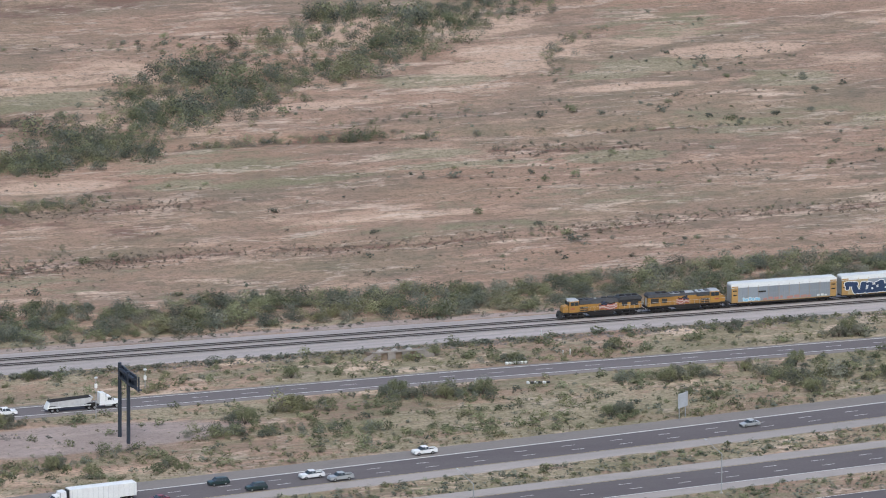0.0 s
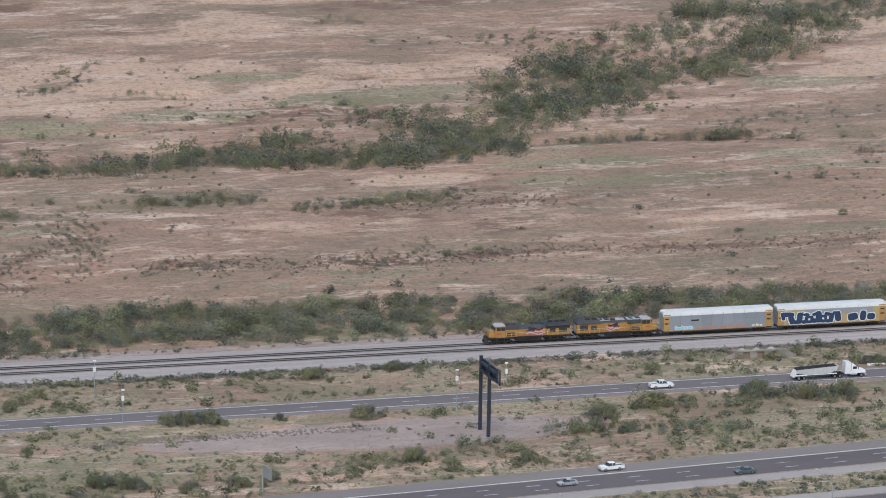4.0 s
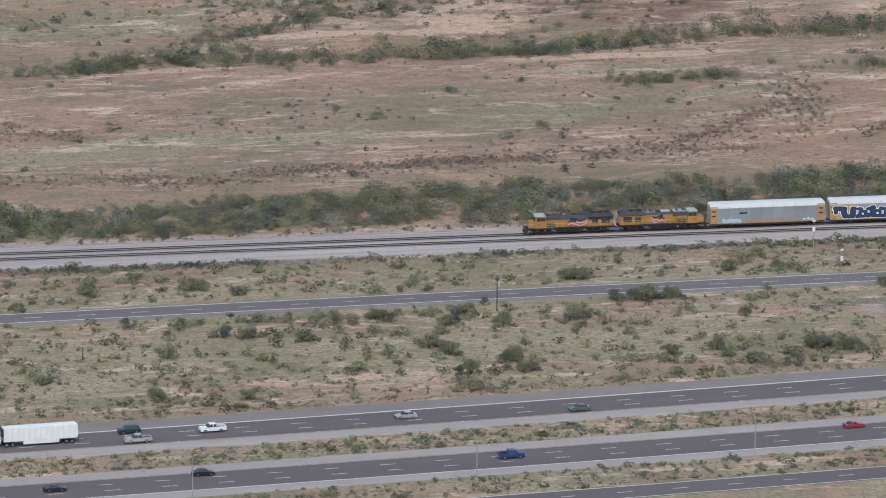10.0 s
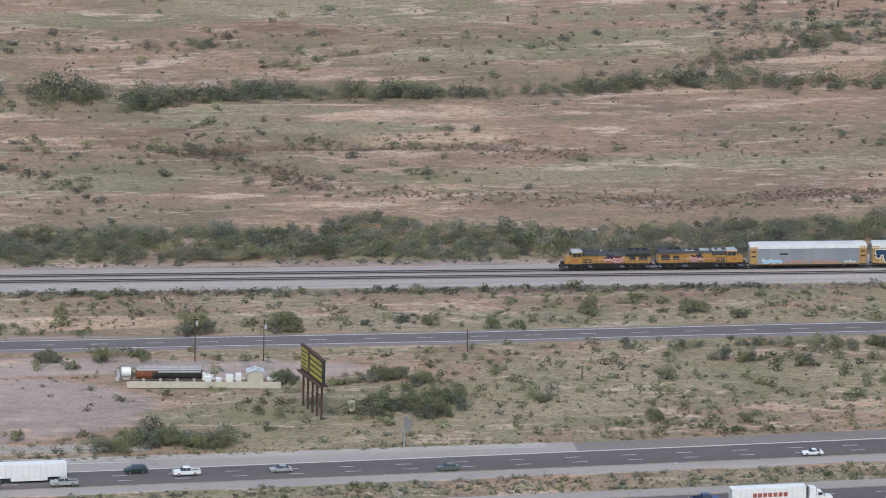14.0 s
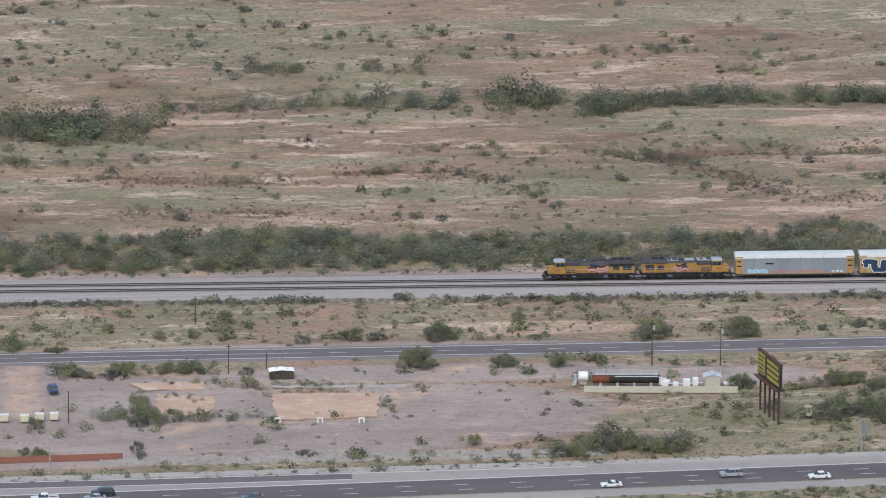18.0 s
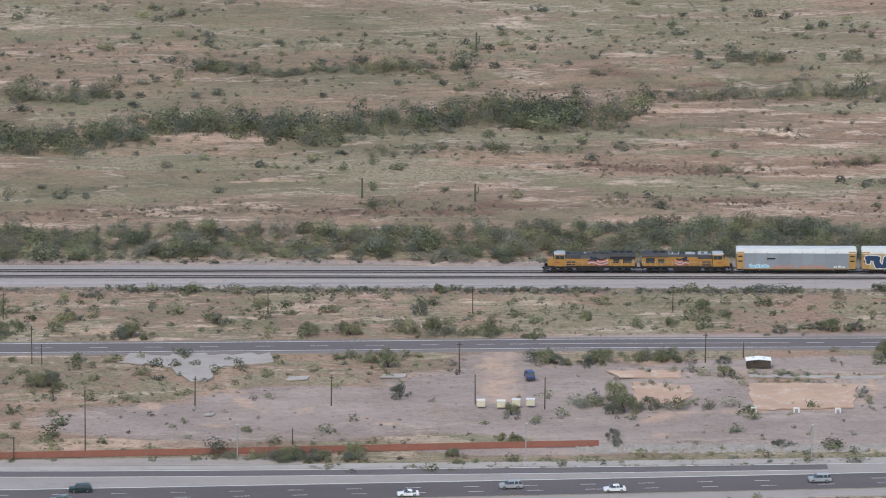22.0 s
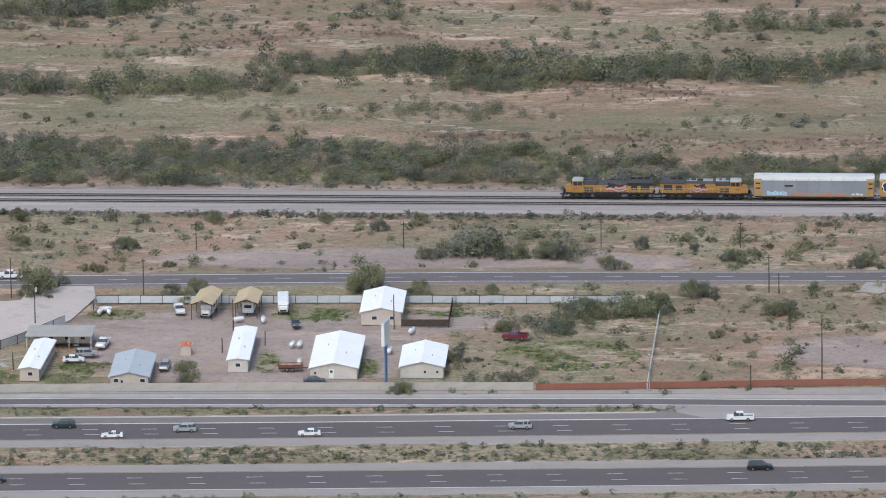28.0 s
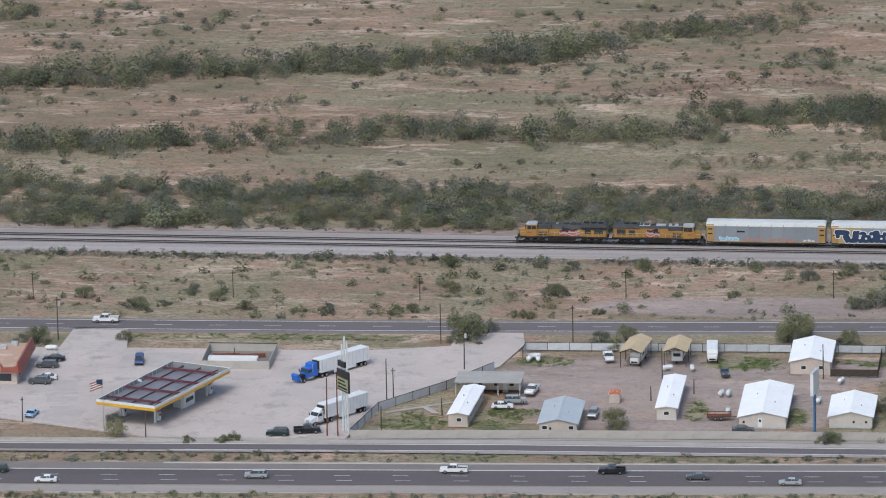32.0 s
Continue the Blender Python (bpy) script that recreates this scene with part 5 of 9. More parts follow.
# ---- the train ----
YEL = surf("armour_yellow_paint", (0.37, 0.2, 0.04), (0.29, 0.15, 0.035), 0.3, 3.0, 0.45, dirt=(0.2, 0.12, 0.05))
YELDIM = surf("dusty_yellow_paint", (0.4, 0.24, 0.075), (0.32, 0.19, 0.065), 0.3, 3.0, 0.6, dirt=(0.25, 0.19, 0.12))
ROOFGREY = surf("sooty_grey_roof", (0.06, 0.06, 0.064), (0.036, 0.036, 0.04), 0.4, 3.0, 0.7, dirt=(0.04, 0.04, 0.04))
LIGHTGREY = surf("light_grey_paint", (0.5, 0.51, 0.52), (0.42, 0.43, 0.44), 0.4, 3.0, 0.5, dirt=(0.2, 0.19, 0.18))
CABGREY = surf("dusty_grey_cab_paint", (0.4, 0.41, 0.42), (0.3, 0.31, 0.32), 0.7, 4.0, 0.6, dirt=(0.12, 0.12, 0.12))
MIDPAINT = surf("weathered_grey_paint", (0.26, 0.265, 0.27), (0.2, 0.205, 0.21), 0.5, 3.0, 0.6, dirt=(0.1, 0.1, 0.1))
FLAGDULL = surf("dulled_white_paint", (0.52, 0.42, 0.38), (0.42, 0.33, 0.3), 0.6, 4.0, 0.6)
UNDER = surf("grimy_underframe", (0.022, 0.02, 0.02), (0.042, 0.038, 0.036), 0.5, 4.0, 0.85)
RACKGREY = surf("galvanised_rack_panel", (0.268, 0.295, 0.325), (0.225, 0.25, 0.282), 0.25, 2.5, 0.55, 0.15, dirt=(0.30, 0.24, 0.2), vary=0.08)
RACKPOST = surf("faded_rack_post", (0.30, 0.255, 0.215), (0.25, 0.22, 0.2), 0.4, 3.0, 0.6)
RACKROOF = surf("pale_rack_roof", (0.60, 0.61, 0.60), (0.52, 0.53, 0.53), 0.2, 2.0, 0.5, dirt=(0.4, 0.38, 0.35))
RED = surf("faded_red_paint", (0.32, 0.085, 0.06), (0.25, 0.075, 0.055), 0.5, 4.0, 0.5)
NAVY = surf("navy_spray_paint", (0.015, 0.03, 0.075), (0.02, 0.045, 0.1), 0.6, 4.0, 0.55)
SKYB = surf("pale_blue_spray_paint", (0.18, 0.42, 0.6), (0.3, 0.52, 0.66), 0.6, 4.0, 0.55)
PINK = surf("pinkish_red_spray_paint", (0.45, 0.2, 0.17), (0.36, 0.22, 0.19), 0.5, 4.0, 0.6)
CREAM = surf("cream_rack_side", (0.42, 0.33, 0.17), (0.36, 0.27, 0.13), 0.3, 3.0, 0.55, dirt=(0.3, 0.25, 0.18))


def bogie(parent, x, axles, gauge=0.75, radius=0.5, gap=1.75):
    """A truck frame with its wheels, under a rail vehicle."""
    half = gap * (axles - 1) / 2 + 0.75
    bm = B()
    for s in (-1, 1):
        box(bm, x - half, x + half, s * 1.05 - 0.12, s * 1.05 + 0.12, 0.42, 0.78, 0.05)
        for i in range(axles):
            ax = x + (i - (axles - 1) / 2) * gap
            box(bm, ax - 0.22, ax + 0.22, s * 1.12 - 0.14, s * 1.12 + 0.14, 0.3, 0.66, 0.04)
    box(bm, x - 0.4, x + 0.4, -1.0, 1.0, 0.5, 0.9)
    t = part("truck_frame", bm, UNDER, parent)
    for i in range(axles):
        ax = x + (i - (axles - 1) / 2) * gap
        for s in (-1, 1):
            bm = B()
            cyl(bm, (ax, s * gauge - 0.07, radius), (ax, s * gauge + 0.07, radius), radius, seg=16)
            cyl(bm, (ax, s * (gauge + 0.1) - 0.03, radius), (ax, s * (gauge + 0.1) + 0.03, radius), radius * 0.35, seg=10)
            part("wheel", bm, RAIL, t)
    return t


def flag_panel(parent, x0, x1, z0, z1, y):
    """A waving red, white and blue device in plain shapes on the hood side."""
    s = -1 if y < 0 else 1
    n = 9
    for i in range(n):
        a, b = x0 + (x1 - x0) * i / n, x0 + (x1 - x0) * (i + 1) / n
        lift = 0.26 * math.sin(i * 0.8 + 0.4)
        top = 6 if 0 < i < n - 1 else 4
        for k in range(top):
            m = (RED, FLAGDULL, RED, FLAGDULL, RED, UNDER)[k]
            if i < 4 and k > 2:
                m = NAVY if (i + k) % 2 else UNDER
            lo = z0 + (z1 - z0) * k / 6 + lift
            part("flag_piece", box(B(), a, b, min(y, y + s * 0.012), max(y, y + s * 0.012), lo, lo + (z1 - z0) / 6), m, parent)


def locomotive(label, style):
    """A road diesel; its nose points to -x, z = 0 is the rail head."""
    e = base("locomotive", label, "locomotive", group="locomotives of the train")
    L = 21.9
    bm = box(B(), 0.5, L - 0.5, -1.5, 1.5, 1.18, 1.6, 0.04)
    part("underframe", bm, UNDER, e)
    for s in (-1, 1):
        part("sill_stripe", box(B(), 1.4, L - 1.2, min(s * 1.5, s * 1.52), max(s * 1.5, s * 1.52), 1.42, 1.58), UNDER, e)
    bm = B()
    profile(bm, [(8.0, 0.45), (13.4, 0.45), (13.9, 0.75), (13.9, 1.2), (7.5, 1.2), (7.5, 0.75)], -1.35, 1.35)
    part("fuel_tank", bm, UNDER, e, "grimy dark fuel tank")
    for s in (-1, 1):
        part("air_reservoir", cyl(B(), (7.9, s * 1.3, 1.05), (13.3, s * 1.3, 1.05), 0.2, seg=8), UNDER, e)
    bogie(e, 4.3, 3)
    bogie(e, 17.5, 3)
    bm = profile(B(), [(0.0, 0.25), (0.45, 0.2), (0.9, 1.2), (0.9, 1.6), (0.4, 1.6), (0.25, 1.1)], -1.45, 1.45)
    part("pilot_plough", bm, BLACKP, e)
    for x in (-0.25, L - 0.15):
        part("coupler", box(B(), x, x + 0.55, -0.18, 0.18, 0.75, 1.05, 0.04), UNDER, e)
    # short hood, cab and windows
    part("nose", profile(B(), [(1.0, 1.6), (1.05, 2.7), (1.35, 3.05), (2.7, 3.2), (2.7, 1.6)], -1.1, 1.1, 0.12), YEL, e)
    cab = part("cab", profile(B(), [(2.5, 1.6), (2.35, 3.1), (2.75, 4.35), (4.9, 4.4), (5.0, 1.6)], -1.55, 1.55, 0.1), YEL, e)
    part("cab_roof", profile(B(), [(2.55, 4.3), (2.7, 4.5), (3.4, 4.6), (4.8, 4.58), (5.1, 4.34)], -1.5, 1.5, 0.25), CABGREY, e, "pale grey cab roof")
    for s in (-1, 1):
        for a in (2.82, 3.85):
            part("side_window", box(B(), a, a + 0.95, min(s * 1.42, s * 1.56), max(s * 1.42, s * 1.56), 3.25, 4.12), GLASS, cab)
        part("windscreen", box(B(), 2.32, 2.52, s * 0.75 - 0.6, s * 0.75 + 0.6, 3.25, 4.05), GLASS, cab)
    part("headlight", box(B(), 2.45, 2.62, -0.3, 0.3, 4.12, 4.3), WHITE, e)
    # long hood in bays
    top = 4.15
    part("inverter_cabinet", box(B(), 5.05, 7.6, -1.35, 1.35, 1.6, 3.3, 0.05), YEL, e)
    part("blower_housing", box(B(), 5.05, 8.4, -1.3, 1.3, 3.3, 4.35, 0.12), ROOFGREY, e, "dark grey dynamic brake housing")
    part("engine_hood", box(B(), 7.6, 15.2, -1.12, 1.12, 1.6, 3.3 if not style else 3.75, 0.06), YEL, e)
    part("radiator_hood", box(B(), 15.2, L - 0.9, -1.3, 1.3, 1.6, 3.15 if not style else 3.7, 0.06), YEL, e)
    if not style:
        part("radiator_screen", box(B(), 15.25, L - 0.95, -1.28, 1.28, 3.15, 3.87), BLACKP, e)
    part("roof", profile(B(), [(8.4, 3.25 if not style else 3.7), (8.4, 4.3), (15.2, 4.3), (15.2, 3.25 if not style else 3.7)], -1.12, 1.12, 0.3), ROOFGREY, e)
    wing = profile(B(), [(15.0, 3.85), (15.0, 4.2), (15.6, 4.62), (L - 1.3, 4.62), (L - 0.8, 4.2), (L - 0.8, 3.85)], -1.55, 1.55, 0.2)
    part("radiator_side", box(B(), 15.15, L - 0.85, -1.31, 1.31, 3.7, 3.9), BLACKP, e)
    part("radiator_wing", wing, ROOFGREY if style else BLACKP, e)
    if style:
        part("roof_walk", box(B(), 9.0, 11.2, -1.0, 1.0, 4.3, 4.42, 0.03), CABGREY, e)
        part("roof_walk", box(B(), 12.6, 15.0, -1.0, 1.0, 4.3, 4.42, 0.03), CABGREY, e)
        part("blower_roof", box(B(), 5.2, 8.3, -1.2, 1.2, 4.34, 4.44, 0.03), CABGREY, e)
    for i in range(3 if not style else 2):
        x = 16.4 + i * 1.6
        part("roof_fan", cyl(B(), (x, 0, 4.55), (x, 0, 4.75), 0.68, seg=16), UNDER, e)
    part("exhaust_cover", box(B(), 11.2, 12.3, -0.35, 0.35, 4.25, 4.6, 0.03), BLACKP, e)
    for x, w_, h_ in ((5.6, 1.0, 0.3), (7.3, 0.7, 0.22), (13.4, 1.1, 0.28), (14.6, 0.6, 0.2)):
        part("roof_hatch", box(B(), x - w_ / 2, x + w_ / 2, -0.7, 0.7, 4.25, 4.32 + h_, 0.04), BLACKP, e)
    part("air_horn", box(B(), 9.3, 9.8, -0.25, 0.25, 4.28, 4.5, 0.03), STEEL, e)
    for s in (-1, 1):
        y = s * 1.12
        for i in range(7):
            a = 7.8 + i * 1.05
            part("hood_door", box(B(), a, a + 0.95, min(y, y + s * 0.03), max(y, y + s * 0.03), 1.75, 3.28), YEL, e)
        for a, b, lo, hi in ((5.3, 7.3, 2.35, 2.75), (5.3, 7.3, 1.8, 2.1), (16.0, 17.4, 2.3, 3.3), (18.2, 20.2, 2.3, 3.5)):
            yy = s * (1.35 if a < 8 else 1.3)
            part("grille", box(B(), a, b, min(yy, yy + s * 0.025), max(yy, yy + s * 0.025), lo, hi), BLACKP, e)
        flag_panel(e, *((10.2, 14.8) if not style else (10.4, 13.6)), 1.7, 3.5, s * 1.155)
        part("number_bar", box(B(), 2.75, 3.9, min(s * 1.5, s * 1.56), max(s * 1.5, s * 1.56), 2.35, 2.65), RED, e)
        bm = B()
        cyl(bm, (1.2, s * 1.48, 2.62), (2.3, s * 1.48, 2.62), 0.025, seg=5)
        cyl(bm, (5.1, s * 1.48, 2.62), (L - 0.6, s * 1.48, 2.62), 0.025, seg=5)
        for i in range(13):
            x = 5.2 + i * 1.27
            cyl(bm, (x, s * 1.48, 1.6), (x, s * 1.48, 2.62), 0.022, seg=5)
        part("handrail", bm, LIGHTGREY, e, "pale grey handrail")
        for x in (0.9, L - 1.3):
            bm = B()
            for k in range(4):
                box(bm, x, x + 0.5, min(s * 1.2, s * 1.5), max(s * 1.2, s * 1.5), 0.35 + k * 0.3, 0.4 + k * 0.3)
            part("steps", bm, UNDER, e)
    part("end_door", box(B(), L - 0.9, L - 0.86, -0.4, 0.4, 1.7, 3.5), LIGHTGREY, e)
    return e


def rack_car(label, body, ends, second):
    """A tall enclosed car carrier, 27.4 m long; z = 0 is the rail head."""
    e = base("autorack_car", label, "railway car", group="autorack cars of the train")
    L = 27.4
    bm = box(B(), 0.1, L - 0.1, -1.35, 1.35, 0.75, 1.12, 0.03)
    box(bm, 5.5, L - 5.5, -1.5, 1.5, 0.55, 1.05, 0.03)
    part("underframe", bm, UNDER, e)
    bogie(e, 3.4, 2, radius=0.42)
    bogie(e, L - 3.4, 2, radius=0.42)
    for x in (-0.4, L - 0.15):
        part("coupler", box(B(), x, x + 0.55, -0.16, 0.16, 0.75, 1.02, 0.03), UNDER, e)
    part("inner_body", box(B(), 0.25, L - 0.25, -1.4, 1.4, 1.1, 5.2), body, e)
    part("roof", profile(B(), [(0.0, 4.72), (0.0, 5.55), (0.35, 5.78), (L - 0.35, 5.78), (L, 5.55), (L, 4.72)], -1.56, 1.56, 0.22), RACKROOF, e, "pale white rack roof")
    n = 9
    a0, a1 = 1.75, L - 1.75
    w = (a1 - a0) / n
    post = mesh_of("post", box(B(), -0.06, 0.06, -0.05, 0.05, 1.05, 5.12), RACKPOST if not second else body)
    sheet = mesh_of("side_panel", corrugated(w - 0.1), body)
    for s in (-1, 1):
        for i in range(n + 1):
            o = new("post", post)
            o.parent = e
            o.location = (a0 + i * w, s * 1.5, 0)
        for i in range(n):
            o = new("side_panel", sheet)
            o.parent = e
            o.location = (a0 + (i + 0.5) * w, s * 1.46, 0)
        for x in (0.12, L - 1.72):
            part("end_panel", box(B(), x, x + 1.6, min(s * 1.4, s * 1.54), max(s * 1.4, s * 1.54), 1.05, 5.12, 0.03), ends, e)
            for k in range(4):
                part("vent_slot", box(B(), x + 0.3, x + 1.3, min(s * 1.54, s * 1.552), max(s * 1.54, s * 1.552), 2.2 + k * 0.55, 2.5 + k * 0.55), UNDER if k % 2 else YELDIM, e)
        part("side_sill", box(B(), 1.6, L - 1.6, min(s * 1.46, s * 1.55), max(s * 1.46, s * 1.55), 0.98, 1.16), ends, e)
    for x, s in ((0.02, -1), (L - 0.02, 1)):
        for k in (-1, 1):
            part("end_door", box(B(), min(x, x + s * 0.05), max(x, x + s * 0.05), min(0.04 * k, 1.36 * k), max(0.04 * k, 1.36 * k), 1.12, 5.1), STEEL, e)
    bm = B()
    for k in range(8):
        box(bm, L - 1.62, L - 1.2, -1.66, -1.62, 1.1 + k * 0.4, 1.14 + k * 0.4)
    part("ladder", bm, ends, e)
    return e


def corrugated(w):
    bm = B()
    n, rows = 9, 2
    for r in range(rows):
        z0, z1 = 1.14 + r * 1.83, 1.14 + r * 1.83 + 1.76
        for i in range(n):
            a = -w / 2 + w * i / n
            b = a + w / n
            y = 0.03 if i % 2 else -0.03
            bm.faces.new([bm.verts.new(c) for c in ((a, y, z0), (b, y, z0), (b, y, z1), (a, y, z1))])
            bm.faces.new([bm.verts.new(c) for c in ((b, y, z0), (b, -y, z0), (b, -y, z1), (b, y, z1))])
    return bm


loco_lead = locomotive("yellow and grey diesel locomotive leading the freight train", 0)
loco_rear = locomotive("yellow diesel locomotive running backwards behind the leader", 1)
rack_grey = rack_car("grey panelled autorack car with yellow ends and sprayed lettering", RACKGREY, YELDIM, False)
rack_cream = rack_car("cream autorack car covered in large navy graffiti", CREAM, YELDIM, True)
part("reporting_mark", box(B(), 7.0, 8.9, -1.57, -1.56, 3.3, 3.65), UNDER, rack_grey)


def blobs(parent, shapes, fill, rim, y=-1.6, grow=0.17):
    """Overlapping rounded patches of spray paint with a pale rim: middle x and z, half width and height, tilt."""
    for layer, m, g, dy in (("graffiti_rim", rim, grow, 0.0), ("graffiti_fill", fill, 0.0, 0.03)):
        for k, (cx, cz, hw_, hh, tilt) in enumerate(shapes):
            bm = B()
            ring = []
            for i in range(22):
                a = 2 * math.pi * i / 22
                c, s = math.cos(a), math.sin(a)
                px_, pz_ = (hw_ + g) * math.copysign(abs(c) ** 0.55, c), (hh + g) * math.copysign(abs(s) ** 0.55, s)
                t = radians(tilt)
                ring.append(bm.verts.new((cx + px_ * math.cos(t) - pz_ * math.sin(t), y - dy - 0.001 * k, cz + px_ * math.sin(t) + pz_ * math.cos(t))))
            bm.faces.new(ring)
            part(layer, bm, m, parent)


blobs(rack_cream, [(2.5, 3.65, 1.75, 0.6, -3), (3.6, 2.3, 0.75, 1.05, 25), (5.6, 2.7, 0.75, 1.4, -6), (4.9, 1.75, 0.9, 0.5, 0), (8.0, 2.25, 1.15, 0.95, 0), (10.4, 2.8, 0.8, 1.45, 5), (11.6, 2.3, 0.9, 1.0, 0), (13.6, 2.5, 0.6, 1.2, -8), (15.2, 2.7, 0.8, 1.3, 10), (1.5, 3.0, 0.5, 0.7, 0), (6.9, 1.75, 0.75, 0.5, 10), (7.0, 3.55, 1.1, 0.42, -12), (9.3, 1.9, 0.6, 0.6, 0), (9.4, 3.5, 0.7, 0.4, 15), (12.6, 3.4, 0.8, 0.45, -10), (12.9, 1.7, 0.8, 0.45, 6), (14.5, 3.6, 0.6, 0.4, 0)], NAVY, WHITE)
blobs(rack_cream, [(8.0, 2.3, 0.24, 0.24, 0), (11.5, 2.35, 0.26, 0.22, 0), (6.7, 3.9, 0.3, 0.12, 20)], WHITE, WHITE, -1.66, 0.0)
blobs(rack_grey, [(3.3, 1.75, 0.22, 0.42, 15), (4.0, 1.6, 0.42, 0.3, 0), (4.9, 1.8, 0.36, 0.36, -12), (5.7, 1.65, 0.3, 0.34, 8), (6.6, 1.75, 0.42, 0.3, 0), (7.2, 1.6, 0.25, 0.28, 20)], SKYB, WHITE, -1.57, 0.09)
blobs(rack_grey, [(8.8, 1.55, 0.5, 0.24, 5), (10.2, 1.7, 0.55, 0.3, -8), (11.7, 1.6, 0.6, 0.26, 3), (13.0, 1.75, 0.3, 0.35, 0), (15.2, 1.6, 0.8, 0.3, 4), (17.0, 1.7, 0.7, 0.33, -5), (18.8, 1.6, 0.8, 0.3, 6), (20.2, 1.55, 0.5, 0.24, 0)], PINK, RACKPOST, -1.57, 0.05)
blobs(rack_grey, [(22.6, 1.55, 0.4, 0.2, 10), (23.6, 1.6, 0.4, 0.26, -8), (24.5, 1.5, 0.35, 0.2, 0)], RACKROOF, RACKGREY, -1.57, 0.04)
blobs(rack_cream, [(19.0, 2.4, 1.3, 0.9, 8), (21.6, 2.6, 0.8, 1.2, -5), (23.6, 2.3, 1.0, 0.8, 0)], NAVY, WHITE)
part("company_plate", box(B(), 6.9, 24.0, -1.57, -1.555, 3.55, 4.7), RACKGREY, rack_cream, "weathered grey upper side panels")
TRAIN = [(loco_lead, -44.0, 0), (loco_rear, -0.4, 180), (rack_grey, 0.0, 0), (rack_cream, 28.6, 0)]

# ---- road vehicles ----
COLOURS = {
    "white": (0.72, 0.72, 0.72), "silver": (0.38, 0.39, 0.40), "black": (0.015, 0.015, 0.018), "dark_green": (0.018, 0.035, 0.035), "green_grey": (0.10, 0.13, 0.125), "blue": (0.025, 0.05, 0.16),
    "red": (0.33, 0.02, 0.035), "maroon": (0.16, 0.02, 0.035), "tan": (0.42, 0.36, 0.27), "bright_blue": (0.03, 0.13, 0.5), "dark_grey": (0.09, 0.095, 0.105), "light_blue": (0.3, 0.5, 0.7)}
CARPAINT = {k: surf("car_paint_" + k, v, tuple(c * 0.9 for c in v), 0.4, 4.0, 0.28, 0.25 if k in ("silver", "dark_grey", "green_grey") else 0.0, dirt=tuple(c * 0.6 + 0.05 for c in v), dirt_amount=0.15) for k, v in COLOURS.items()}
LAMP_R = surf("red_lamp_glass", (0.3, 0.01, 0.01), (0.22, 0.01, 0.01), 3.0, 9.0, 0.2)
LAMP_W = surf("clear_lamp_glass", (0.6, 0.6, 0.6), (0.5, 0.5, 0.5), 3.0, 9.0, 0.15)
RIM = surf("alloy_rim", (0.4, 0.4, 0.41), (0.3, 0.3, 0.31), 3.0, 9.0, 0.3, 0.8)


def wheels(e, xs, half, r=0.34, w=0.22):
    for x in xs:
        for s in (-1, 1):
            t = part("tyre", cyl(B(), (x, s * half - s * w, r), (x, s * half, r), r, seg=16), RUBBER, e)
            part("rim", cyl(B(), (x, s * half - s * 0.02, r), (x, s * half + s * 0.012, r), r * 0.6, seg=12), RIM, t)


CAR_SHAPES = {
    # length, half width, body outline, cabin outline
    "sedan": (4.7, 0.9, [(-2.35, 0.3), (2.3, 0.3), (2.36, 0.62), (2.2, 0.78), (0.95, 0.95), (-1.35, 0.98), (-2.2, 0.95), (-2.36, 0.7)], [(1.1, 0.93), (0.35, 1.4), (-0.95, 1.42), (-1.75, 0.96)]),
    "coupe": (4.5, 0.9, [(-2.25, 0.28), (2.2, 0.28), (2.28, 0.55), (2.0, 0.72), (0.8, 0.86), (-1.4, 0.9), (-2.15, 0.9), (-2.28, 0.6)], [(0.85, 0.84), (0.1, 1.26), (-0.8, 1.28), (-1.7, 0.88)]),
    "suv": (4.8, 0.95, [(-2.4, 0.35), (2.35, 0.35), (2.42, 0.75), (2.3, 0.98), (1.2, 1.08), (-2.3, 1.1), (-2.42, 0.8)], [(1.3, 1.05), (0.65, 1.68), (-1.9, 1.72), (-2.3, 1.08)]),
    "van": (5.1, 0.98, [(-2.55, 0.32), (2.5, 0.32), (2.58, 0.7), (2.4, 0.92), (1.5, 1.05), (-2.45, 1.08), (-2.57, 0.8)], [(1.65, 1.02), (0.7, 1.7), (-2.2, 1.74), (-2.45, 1.06)]),
}


